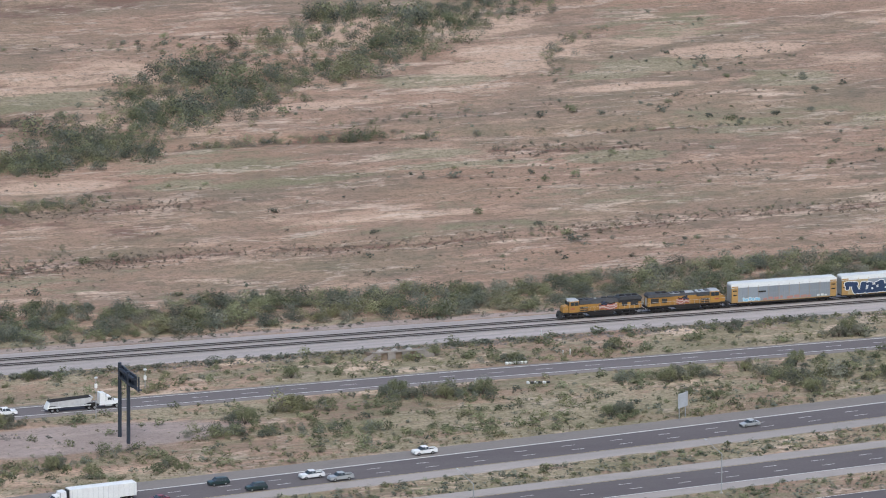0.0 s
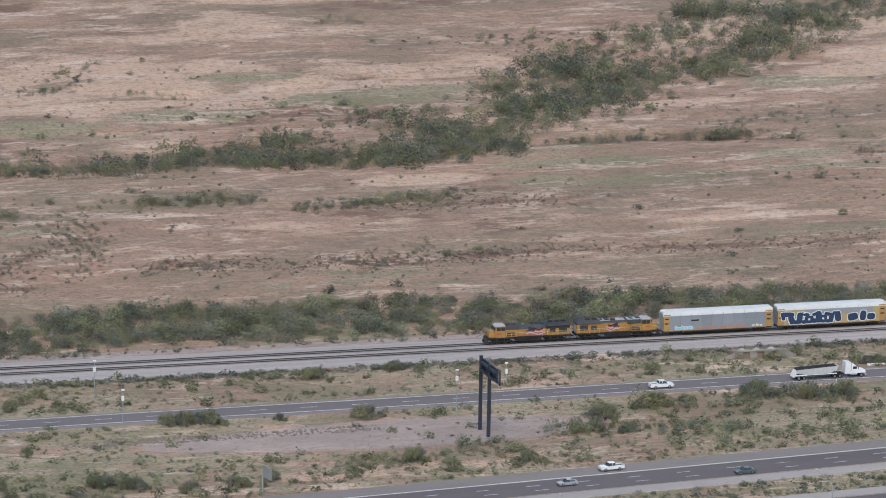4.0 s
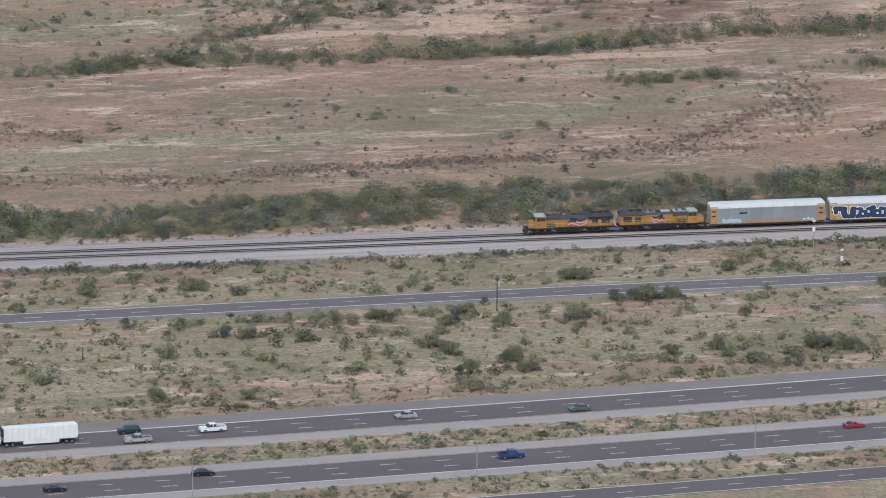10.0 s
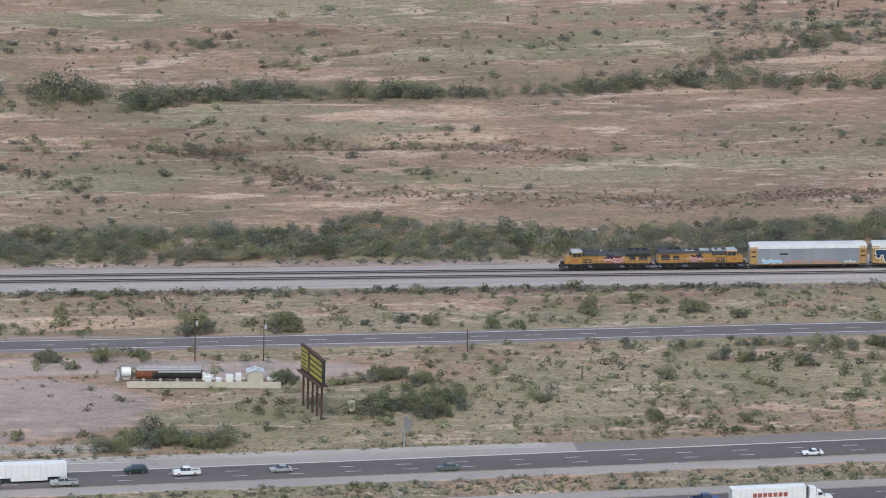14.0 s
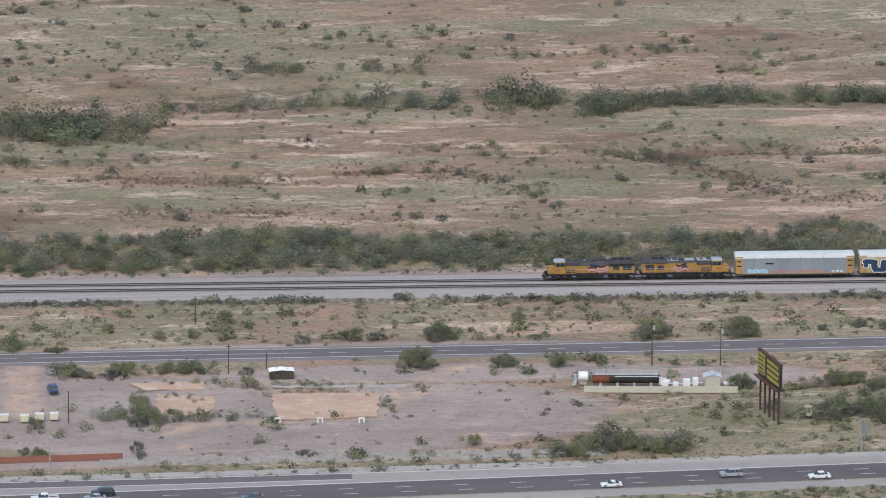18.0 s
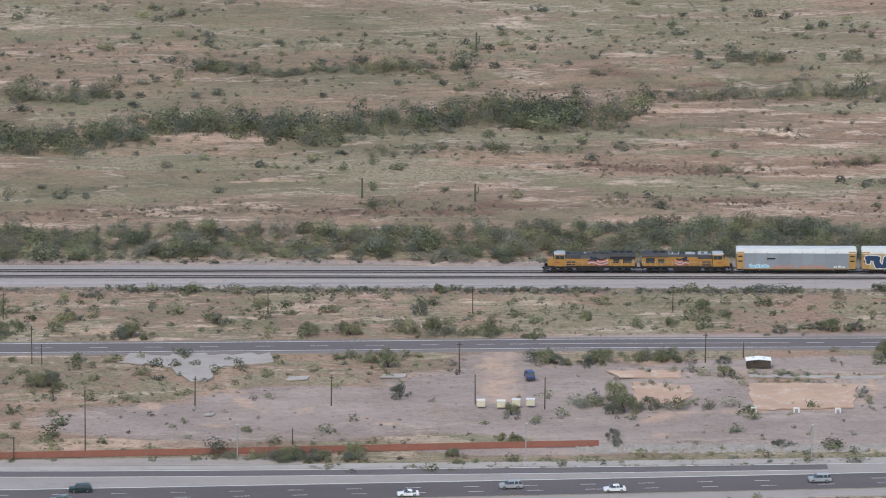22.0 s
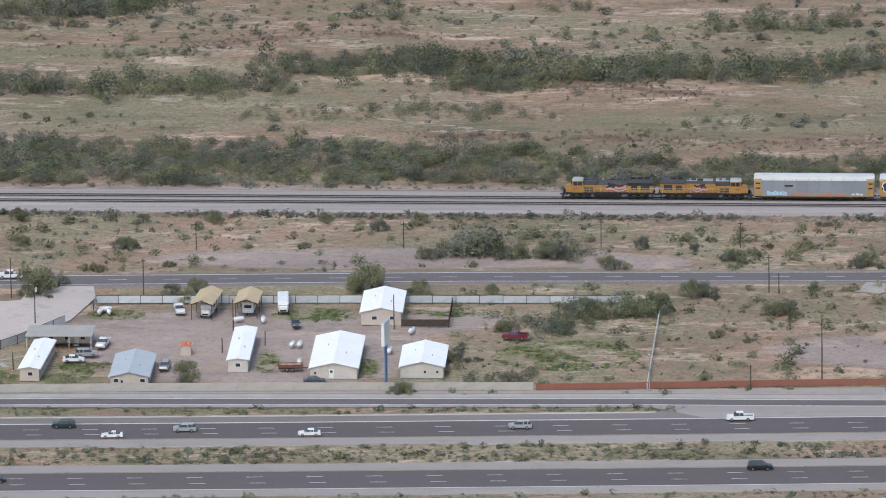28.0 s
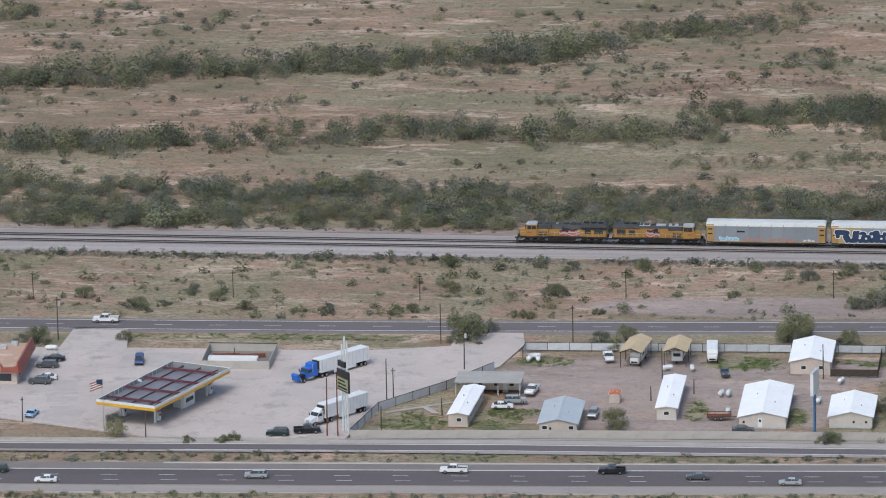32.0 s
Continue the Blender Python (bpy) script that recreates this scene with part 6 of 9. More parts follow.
def car(shape, colour, label, name="car", group="cars on the highway"):
    """A car whose nose points to +x."""
    L, half, body, cabin = CAR_SHAPES[shape]
    paint = CARPAINT[colour]
    e = base(name, label, "car", group)
    bm = profile(B(), body, -half, half, 0.06)
    part("body", bm, paint, e)
    (fx, fz), (fx2, fz2), (rx2, rz2), (rx, rz) = cabin
    part("cabin", profile(B(), cabin, -half + 0.07, half - 0.07, 0.2), GLASS, e, "dark window glass")
    part("roof", profile(B(), [(fx2 + 0.03, fz2 - 0.02), (fx2 - 0.1, fz2 + 0.05), (rx2 + 0.1, rz2 + 0.05), (rx2 - 0.05, rz2 - 0.02)], -half + 0.24, half - 0.24, 0.06), paint, e)
    for s in (-1, 1):
        for px in ((fx2 + rx2) / 2 - 0.05, rx2 + 0.35 if shape in ("suv", "van") else rx2 + 0.1):
            part("pillar", box(B(), px - 0.05, px + 0.05, s * (half - 0.17) - 0.06, s * (half - 0.17) + 0.06, fz, fz2), paint, e)
        part("mirror", box(B(), fx - 0.35, fx - 0.15, s * half - 0.08, s * half + 0.1, fz, fz + 0.14, 0.02), paint, e)
        part("headlight", box(B(), L / 2 - 0.22, L / 2 - 0.02, s * (half - 0.3) - 0.18, s * (half - 0.3) + 0.18, 0.62, 0.78), LAMP_W, e)
        part("tail_light", box(B(), -L / 2 - 0.01, -L / 2 + 0.15, s * (half - 0.25) - 0.16, s * (half - 0.25) + 0.16, 0.72, 0.9), LAMP_R, e)
    for x in (L / 2 - 0.03, -L / 2 - 0.03):
        part("bumper", box(B(), x - 0.04, x + 0.1, -half + 0.08, half - 0.08, 0.32, 0.55, 0.03), BLACKP if colour != "black" else UNDER, e)
    wheels(e, (L * 0.3, -L * 0.29), half, 0.36 if shape == "suv" else 0.33)
    return e


def pickup(colour, label, long=0.0, group="cars on the highway"):
    e = base("pickup_truck", label, "pickup truck", group)
    paint, half = CARPAINT[colour], 1.0
    L = 5.7 + long
    body = [(-L / 2, 0.45), (L / 2 - 0.05, 0.42), (L / 2, 0.85), (L / 2 - 0.15, 1.12), (1.25, 1.2), (0.9, 1.22), (-0.85, 1.22), (-0.85, 0.9), (-L / 2, 0.9)]
    part("body", profile(B(), body, -half, half, 0.05), paint, e)
    part("cabin", profile(B(), [(1.35, 1.18), (0.75, 1.82), (-0.65, 1.84), (-0.85, 1.18)], -half + 0.08, half - 0.08, 0.2), GLASS, e, "dark window glass")
    part("roof", profile(B(), [(0.8, 1.8), (0.65, 1.9), (-0.6, 1.9), (-0.68, 1.8)], -half + 0.25, half - 0.25, 0.05), paint, e)
    for s in (-1, 1):
        part("bed_side", box(B(), -L / 2, -0.85, min(s * half, s * (half - 0.1)), max(s * half, s * (half - 0.1)), 0.85, 1.28), paint, e)
        part("headlight", box(B(), L / 2 - 0.2, L / 2 + 0.01, s * 0.75 - 0.17, s * 0.75 + 0.17, 0.85, 1.03), LAMP_W, e)
        part("tail_light", box(B(), -L / 2 - 0.02, -L / 2 + 0.08, s * 0.88 - 0.1, s * 0.88 + 0.1, 0.85, 1.2), LAMP_R, e)
        part("mirror", box(B(), 0.95, 1.15, min(s * half, s * (half + 0.2)), max(s * half, s * (half + 0.2)), 1.22, 1.42, 0.02), BLACKP, e)
        for px in (0.05, -0.7):
            part("pillar", box(B(), px - 0.05, px + 0.05, s * (half - 0.18) - 0.05, s * (half - 0.18) + 0.05, 1.2, 1.82), paint, e)
    part("tailgate", box(B(), -L / 2, -L / 2 + 0.1, -half + 0.1, half - 0.1, 0.85, 1.28), paint, e)
    part("bed_floor", box(B(), -L / 2 + 0.1, -0.85, -half + 0.1, half - 0.1, 0.88, 0.93), UNDER, e)
    part("bumper", box(B(), L / 2 - 0.02, L / 2 + 0.14, -half + 0.05, half - 0.05, 0.45, 0.7, 0.03), STEEL, e)
    part("bumper", box(B(), -L / 2 - 0.14, -L / 2, -half + 0.05, half - 0.05, 0.5, 0.7, 0.03), STEEL, e)
    wheels(e, (L * 0.31, -L * 0.29), half, 0.39, 0.25)
    return e


def tractor_unit(e, x, paint, sleeper=True, bonnet_open=False):
    """A bonneted lorry tractor; x is the place of its front bumper, nose to +x."""
    c = x - 2.0
    if not bonnet_open:
        part("bonnet", profile(B(), [(c, 0.95), (x - 0.1, 0.9), (x, 1.25), (x - 0.25, 1.65), (c, 1.95)], -1.0, 1.0, 0.1), paint, e)
    else:
        part("bonnet", profile(B(), [(x - 0.2, 0.9), (x + 0.6, 0.6), (x + 0.9, 1.9), (x + 0.5, 2.2), (x, 1.4)], -1.0, 1.0, 0.1), paint, e, "tilted open bonnet")
        part("engine", box(B(), c, x - 0.4, -0.55, 0.55, 0.8, 1.6, 0.08), UNDER, e)
    cab = part("cab", profile(B(), [(c, 0.9), (c + 0.05, 2.0), (c - 0.55, 2.85), (c - 1.6, 2.9), (c - 1.6, 0.9)], -1.2, 1.2, 0.08), paint, e)
    part("windscreen", profile(B(), [(c + 0.08, 2.05), (c - 0.4, 2.72), (c - 0.46, 2.72), (c + 0.0, 2.05)], -1.0, 1.0), GLASS, cab)
    for s in (-1, 1):
        part("side_window", box(B(), c - 1.3, c - 0.35, min(s * 1.13, s * 1.2), max(s * 1.13, s * 1.2), 2.0, 2.6), GLASS, cab)
        part("exhaust_stack", cyl(B(), (c - 1.7, s * 1.1, 1.0), (c - 1.7, s * 1.1, 3.6), 0.09, seg=8), STEEL, e)
        part("fuel_tank", cyl(B(), (c - 1.8, s * 0.95, 0.75), (c - 0.3, s * 0.95, 0.75), 0.32, seg=12), STEEL, e)
        part("mirror", box(B(), c - 0.1, c + 0.02, min(s * 1.25, s * 1.5), max(s * 1.25, s * 1.5), 1.9, 2.5), BLACKP, e)
        part("headlight", box(B(), x - 0.22, x + 0.0, s * 0.8 - 0.15, s * 0.8 + 0.15, 1.0, 1.25), LAMP_W, e)
    back = c - 1.6
    if sleeper:
        part("sleeper", profile(B(), [(back, 0.9), (back, 2.9), (back - 0.1, 3.55), (back - 1.5, 3.75), (back - 1.6, 0.9)], -1.2, 1.2, 0.1), paint, e)
        back -= 1.6
    else:
        part("air_deflector", profile(B(), [(back + 0.9, 2.88), (back, 3.5), (back - 0.05, 2.88)], -1.0, 1.0, 0.1), paint, e)
    part("grille", box(B(), x - 0.05, x + 0.02, -0.5, 0.5, 0.75, 1.5), STEEL, e)
    part("bumper", box(B(), x - 0.1, x + 0.12, -1.15, 1.15, 0.4, 0.75, 0.05), paint, e)
    part("chassis", box(B(), back - 3.2, x - 0.3, -0.45, 0.45, 0.65, 0.95), UNDER, e)
    wheels(e, (x - 1.1,), 1.15, 0.5, 0.3)
    wheels(e, (back - 1.3, back - 2.6), 1.22, 0.5, 0.55)
    return back


GREYTUB = surf("dull_grey_body", (0.46, 0.46, 0.46), (0.38, 0.38, 0.385), 0.5, 3.0, 0.6, dirt=(0.15, 0.14, 0.13))


def semi(label, cabpaint, trailer="box", sleeper=True, bonnet_open=False, group="lorries", stripe=None, length=16.0):
    """A tractor with its trailer, nose to +x, middle of the trailer near x = 0."""
    e = base("semi_truck", label, "truck", group)
    back = tractor_unit(e, length / 2 + 5.6, CARPAINT[cabpaint], sleeper, bonnet_open)
    a, b = -length / 2, length / 2
    b = back - 0.7
    a = b - length
    if trailer == "box":
        part("trailer_body", box(B(), a, b, -1.29, 1.29, 1.15, 4.1, 0.05), WHITE, e)
        for s in (-1, 1):
            for i in range(13):
                x = a + 0.6 + i * (length - 1.2) / 12
                part("trailer_rib", box(B(), x - 0.03, x + 0.03, min(s * 1.29, s * 1.305), max(s * 1.29, s * 1.305), 1.2, 4.0), LIGHTGREY, e)
            part("side_skirt", box(B(), a + 4.0, b - 4.2, min(s * 1.2, s * 1.25), max(s * 1.2, s * 1.25), 0.45, 1.15), WHITE, e)
            if stripe:
                bm = B()
                for i in range(7):
                    box(bm, a + 4.5 + i * 1.1, a + 5.35 + i * 1.1, min(s * 1.306, s * 1.312), max(s * 1.306, s * 1.312), 2.1, 3.0)
                part("lettering_bars", bm, stripe, e)
        part("cooling_unit", box(B(), b, b + 0.35, -1.0, 1.0, 2.0, 3.9, 0.05), BLACKP, e, "dark cooling unit on the trailer front")
        part("trailer_doors", box(B(), a - 0.05, a, -1.2, 1.2, 1.3, 4.0), LIGHTGREY, e)
    elif trailer == "hopper":
        part("trailer_body", profile(B(), [(a, 1.9), (a + 0.4, 1.2), (b - 0.4, 1.2), (b, 1.9), (b, 3.5), (b - 0.3, 3.7), (a + 0.3, 3.7), (a, 3.5)], -1.29, 1.29, 0.22), STEEL, e, "dull metal bulk body")
        part("tarpaulin", profile(B(), [(a + 0.2, 3.7), (a + 0.2, 3.82), (b - 0.2, 3.82), (b - 0.2, 3.7)], -1.1, 1.1, 0.1), LIGHTGREY, e)
    else:
        part("trailer_tub", profile(B(), [(a + 0.6, 1.75), (a + 3.4, 1.25), (b - 3.6, 1.25), (b - 1.6, 1.9), (b - 0.9, 2.95), (b - 1.3, 2.95), (a + 0.6, 2.5)], -1.22, 1.22, 0.05), GREYTUB, e, "silver bulk body")
        part("load_cover", profile(B(), [(a + 0.6, 2.5), (a + 0.8, 2.68), (b - 1.5, 3.12), (b - 1.3, 2.95)], -1.12, 1.12, 0.15), UNDER, e, "dark load cover")
        for s in (-1, 1):
            for i in range(7):
                x = a + 1.4 + i * (length - 4.4) / 6
                part("side_rib", box(B(), x - 0.06, x + 0.06, min(s * 1.2, s * 1.28), max(s * 1.2, s * 1.28), 1.5, 2.45), LIGHTGREY, e)
            part("frame_rail", box(B(), a + 0.2, b - 1.4, s * 1.1 - 0.08, s * 1.1 + 0.08, 1.1, 1.32), WHITE, e)
            part("mudguard", box(B(), a + 0.1, a + 3.2, s * 1.1 - 0.22, s * 1.1 + 0.22, 1.06, 1.2), WHITE, e)
        part("tail_frame", profile(B(), [(a - 0.2, 0.8), (a + 0.2, 0.8), (a + 0.9, 2.3), (a + 0.5, 2.3)], -1.15, 1.15), WHITE, e)
        part("tongue", box(B(), b - 2.4, b, -0.4, 0.4, 1.0, 1.3), UNDER, e)
    part("trailer_chassis", box(B(), a + 0.3, b - 1.0, -0.5, 0.5, 0.75, 1.12), UNDER, e)
    wheels(e, (a + 1.2, a + 2.45), 1.25, 0.5, 0.55)
    return e


# Those that drive: thing, rows of (seconds, x), line, offset, heading (1 to the right).
W, DKG = "white", "dark_green"
TRAFFIC = [
    (semi("white semi-trailer truck driving on the highway", W), [(0, 543.8), (5, 415.4), (12.5, 218.4), (32, -327)], hw, -1.7, -1),
    (car("suv", DKG, "dark green car driving on the highway"), [(0, 573.5), (12.5, 239.5), (24.5, -71.2), (30, -214.5), (32, -266)], hw, 1.6, -1),
    (car("suv", DKG, "dark green estate car driving on the highway"), [(0, 580.1), (32, -405.2)], hw, -5.9, -1),
    (car("sedan", "maroon", "dark maroon sedan driving beside the truck"), [(0, 556.5), (32, -487)], hw, -5.9, -1),
    (pickup(W, "white crew-cab pickup driving on the highway"), [(0, 595.1), (12.5, 254.9), (20, 20), (32, -365)], hw, -1.7, -1),
    (pickup("silver", "silver pickup driving on the highway"), [(0, 600.7), (9, 336.5), (12, 246.0), (32, -373)], hw, -5.9, -1),
    (pickup(W, "white pickup rolling slowly along the shoulder"), [(0, 626.2), (32, 285.1)], hw, 6.9, -1),
    (car("sedan", "silver", "silver sedan driving on the highway"), [(0, 705.6), (32, -379.5)], hw, -1.8, -1),
    (car("sedan", "green_grey", "grey-green sedan driving on the highway"), [(0, 750.2), (32, -356)], hw, -5.7, -1),
    (car("coupe", W, "white sports car driving on the highway"), [(0, 842.7), (32, -293.9)], hw, -5.9, -1),
    (car("suv", "silver", "silver sport utility car driving on the highway"), [(0, 889.1), (32, -283.7)], hw, -1.9, -1),
    (car("sedan", W, "white sedan driving on the highway"), [(0, 893.6), (32, -254.6)], hw, -5.7, -1),
    (car("suv", "silver", "silver hatchback driving on the highway"), [(0, 936.3), (32, -211.2)], hw, -1.9, -1),
    (pickup(W, "white crew-cab pickup driving on the highway"), [(0, 1014.5), (32, -170.5)], hw, 2.4, -1),
    (pickup("black", "black pickup with a covered bed driving on the highway"), [(0, 1078.1), (32, -137.6)], hw, 2.2, -1),
    (car("sedan", "dark_grey", "dark grey sedan driving on the highway"), [(0, 938), (32, -119.6)], hw, -1.9, -1),
    (car("sedan", "silver", "silver sedan driving on the highway"), [(0, 1055), (32, -100.2)], hw, -5.8, -1),
    (pickup("black", "black pickup driving on the highway"), [(0, 568.8), (32, 1647)], hw, -33.6, 1),
    (car("sedan", "silver", "silver sedan driving on the highway"), [(0, 602.3), (32, 1658)], hw, -38.0, 1),
    (car("sedan", DKG, "dark green sedan driving on the highway"), [(0, 301.4), (32, 1389)], hw, -41.8, 1),
    (semi("white tractor with a dull metal bulk trailer on the highway", W, "hopper", length=13.0), [(0, 217.5), (32, 1191)], hw, -37.8, 1),
    (car("coupe", "red", "bright red sports car driving on the highway"), [(0, 124.9), (32, 1194.7)], hw, -33.8, 1),
    (pickup("blue", "dark blue pickup driving on the highway"), [(0, 33.9), (32, 1147)], hw, -37.5, 1),
    (car("sedan", "black", "black sedan driving on the highway"), [(0, -43.8), (32, 1106)], hw, -33.8, 1),
    (car("sedan", "black", "black sedan driving on the highway"), [(0, -38.4), (32, 990)], hw, -37.8, 1),
    (semi("white semi-trailer truck with red lettering bars on the highway", W, stripe=RED), [(0, -92), (32, 870)], hw, -41.9, 1),
    (car("van", W, "white passenger van driving on the highway"), [(0, -68), (32, 988)], hw, -33.7, 1),
    (pickup("blue", "dark blue pickup driving on the highway"), [(0, -146), (32, 910)], hw, -37.8, 1),
    (car("van", "black", "black passenger van driving on the highway"), [(0, -986.7), (32, 120.5)], hw, -33.6, 1),
    (car("sedan", "black", "black sedan driving on the highway"), [(0, -1140), (32, -35)], hw, -37.8, 1),
    (semi("white tractor with a grey dump trailer on the frontage road", W, "dump", length=12.0), [(0, 562.7), (32, 1318.9)], front_y, -1.9, 1),
    (pickup(W, "white pickup driving on the frontage road"), [(0, 546.5), (32, 1122)], front_y, -1.9, 1),
    (pickup(W, "white pickup driving on the frontage road"), [(0, 337.1), (32, -259.7)], front_y, 1.9, -1),
]


# ---- settlement beside the highway ----
SIDING = surf("greige_siding", (0.56, 0.51, 0.46), (0.5, 0.455, 0.41), 0.3, 3.0, 0.85, dirt=(0.3, 0.26, 0.22))
SIDING_T = surf("tan_siding", (0.53, 0.455, 0.4), (0.46, 0.395, 0.345), 0.3, 3.0, 0.85, dirt=(0.28, 0.23, 0.19))
ROOF_W = surf("white_coated_roof", (0.88, 0.87, 0.86), (0.83, 0.82, 0.81), 0.25, 2.0, 0.6, dirt=(0.55, 0.53, 0.5), dirt_amount=0.18)
ROOF_B = surf("blue_grey_metal_roof", (0.5, 0.525, 0.545), (0.44, 0.465, 0.485), 0.3, 2.0, 0.5, 0.1, dirt=(0.55, 0.56, 0.56))
ROOF_T = surf("tan_sheet_roof", (0.55, 0.43, 0.26), (0.48, 0.37, 0.22), 0.3, 2.0, 0.6, dirt=(0.33, 0.26, 0.17))
ROOF_G = surf("grey_beige_roof", (0.40, 0.38, 0.35), (0.34, 0.325, 0.3), 0.3, 2.0, 0.8, dirt=(0.25, 0.23, 0.2))
TRIM = surf("white_trim", (0.7, 0.7, 0.68), (0.6, 0.6, 0.58), 1.0, 5.0, 0.6)
BRICKRED = surf("terracotta_wall", (0.27, 0.115, 0.082), (0.225, 0.1, 0.075), 0.2, 2.5, 0.9, dirt=(0.25, 0.16, 0.12))
PALEWALL = surf("pale_block_wall", (0.44, 0.41, 0.375), (0.38, 0.355, 0.325), 0.2, 2.5, 0.9, dirt=(0.28, 0.255, 0.23))
FENCEP = surf("corrugated_fence_metal", (0.58, 0.6, 0.63), (0.5, 0.52, 0.55), 0.3, 3.0, 0.5, 0.3, dirt=(0.3, 0.27, 0.25), vary=0.12)
RUST = surf("rusty_steel", (0.20, 0.075, 0.04), (0.14, 0.06, 0.035), 0.6, 5.0, 0.85, 0.2)
DARKWOOD = surf("dark_weathered_wood", (0.05, 0.04, 0.033), (0.085, 0.068, 0.055), 0.6, 5.0, 0.9)
BEAM = surf("maroon_steel_beam", (0.13, 0.035, 0.042), (0.1, 0.03, 0.038), 0.5, 4.0, 0.6)
CANDECK = surf("grey_canopy_deck", (0.25, 0.25, 0.265), (0.19, 0.19, 0.205), 0.3, 2.0, 0.6, 0.2, dirt=(0.25, 0.24, 0.24))
YBAND = surf("yellow_canopy_band", (0.68, 0.38, 0.03), (0.6, 0.33, 0.03), 0.4, 4.0, 0.4)
ORANGE = surf("orange_sheet", (0.6, 0.16, 0.05), (0.5, 0.14, 0.05), 0.5, 4.0, 0.6)
BLUEP = surf("blue_steel_post", (0.10, 0.20, 0.33), (0.08, 0.165, 0.28), 0.6, 5.0, 0.5)
PADS = surf("weathered_tan_slab", (0.5, 0.35, 0.255), (0.42, 0.29, 0.215), 0.1, 1.5, 0.9, dirt=(0.6, 0.52, 0.45), dirt_amount=0.85)


def place(x, y, rz=0.0, z=0.0):
    return Matrix.Translation((x, y, z)) @ Matrix.Rotation(radians(rz), 4, "Z")


def house(label, cx, cy, w, d, wall_h, rise, roofm, wallm, rz=0.0, over=0.35, front=((0.5, "door"),), sides=2, ridge_dir="y", name="mobile_home"):
    """A gabled house whose gable end faces -y; w across, d deep, centred on its plan."""
    e = base(name, label, "house", "houses of the settlement", m=place(cx, cy, rz))
    t = 0.12
    gable = [(-w / 2, 0.0), (w / 2, 0.0), (w / 2, wall_h), (0, wall_h + rise), (-w / 2, wall_h)]
    for nm, y0, y1 in (("front_wall", -d / 2, -d / 2 + t), ("back_wall", d / 2 - t, d / 2)):
        part(nm, profile(B(), gable, y0, y1), wallm, e)
    for s in (-1, 1):
        part("side_wall", box(B(), min(s * w / 2, s * (w / 2 - t)), max(s * w / 2, s * (w / 2 - t)), -d / 2 + t, d / 2 - t, 0, wall_h), wallm, e)
        edge = w / 2 + over
        drop = rise * over / (w / 2)
        sl = [(0, wall_h + rise + 0.02), (s * edge, wall_h - drop + 0.02), (s * edge, wall_h - drop + 0.14), (0, wall_h + rise + 0.14)]
        part("roof_slope", profile(B(), sl, -d / 2 - over, d / 2 + over), roofm, e)
        part("gutter", box(B(), s * edge - 0.06, s * edge + 0.06, -d / 2 - over, d / 2 + over, wall_h - drop - 0.1, wall_h - drop + 0.05), TRIM, e)
        for i in range(sides):
            y = -d / 2 + d * (i + 0.6) / (sides + 0.2)
            win = part("window_frame", box(B(), min(s * w / 2, s * (w / 2 + 0.05)), max(s * w / 2, s * (w / 2 + 0.05)), y - 0.55, y + 0.55, 1.0, 1.95), TRIM, e)
            part("pane", box(B(), min(s * (w / 2 + 0.05), s * (w / 2 + 0.06)), max(s * (w / 2 + 0.05), s * (w / 2 + 0.06)), y - 0.47, y + 0.47, 1.08, 1.87), GLASS, win)
    part("ridge_cap", box(B(), -0.15, 0.15, -d / 2 - over, d / 2 + over, wall_h + rise + 0.12, wall_h + rise + 0.18), roofm, e)
    for px, what in front:
        x = -w / 2 + px * w
        y = -d / 2
        if what == "door":
            dr = part("door", box(B(), x - 0.48, x + 0.48, y - 0.06, y, 0.1, 2.1), TRIM, e, "white front door")
            part("door_pane", box(B(), x - 0.25, x + 0.25, y - 0.07, y - 0.06, 1.3, 1.85), GLASS, dr)
        elif what == "window":
            win = part("window_frame", box(B(), x - 0.6, x + 0.6, y - 0.05, y, 1.0, 1.9), TRIM, e)
            part("pane", box(B(), x - 0.5, x + 0.5, y - 0.06, y - 0.05, 1.08, 1.82), GLASS, win)
        else:
            part("wall_vent", box(B(), x - 0.22, x + 0.22, y - 0.05, y, 1.0, 1.5), UNDER, e)
    part("skirting", box(B(), -w / 2 - 0.02, w / 2 + 0.02, -d / 2 - 0.02, d / 2 + 0.02, -0.15, 0.28), LIGHTGREY if wallm is SIDING else wallm, e)
    for px, py in ((-0.2, 0.1), (0.22, -0.15)):
        x = px * w
        z = wall_h + rise * (1 - abs(px) * 2) + 0.1
        part("roof_vent", cyl(B(), (x, py * d, z), (x, py * d, z + 0.35), 0.13, seg=8), LIGHTGREY, e)
    return e


house("white-roofed house with pale siding beside a wire pen", -100.9, 1748.8, 8.6, 17.2, 2.75, 1.0, ROOF_W, SIDING_T, front=((0.33, "window"), (0.78, "window")))
house("large white-roofed house with greige siding and a white door", -108.6, 1709.6, 9.9, 25.0, 2.4, 1.1, ROOF_W, SIDING, front=((0.1, "vent"), (0.45, "door")), sides=3)
house("white-roofed house with greige siding beside a tall sign", -90.0, 1706.3, 9.1, 16.6, 2.4, 1.1, ROOF_W, SIDING, front=((0.57, "vent"), (0.86, "vent")))
house("long narrow white-roofed mobile home with pale ends", -129.3, 1715.3, 4.2, 25.4, 2.6, 0.35, ROOF_W, SIDING, front=((0.5, "window"),), sides=4)
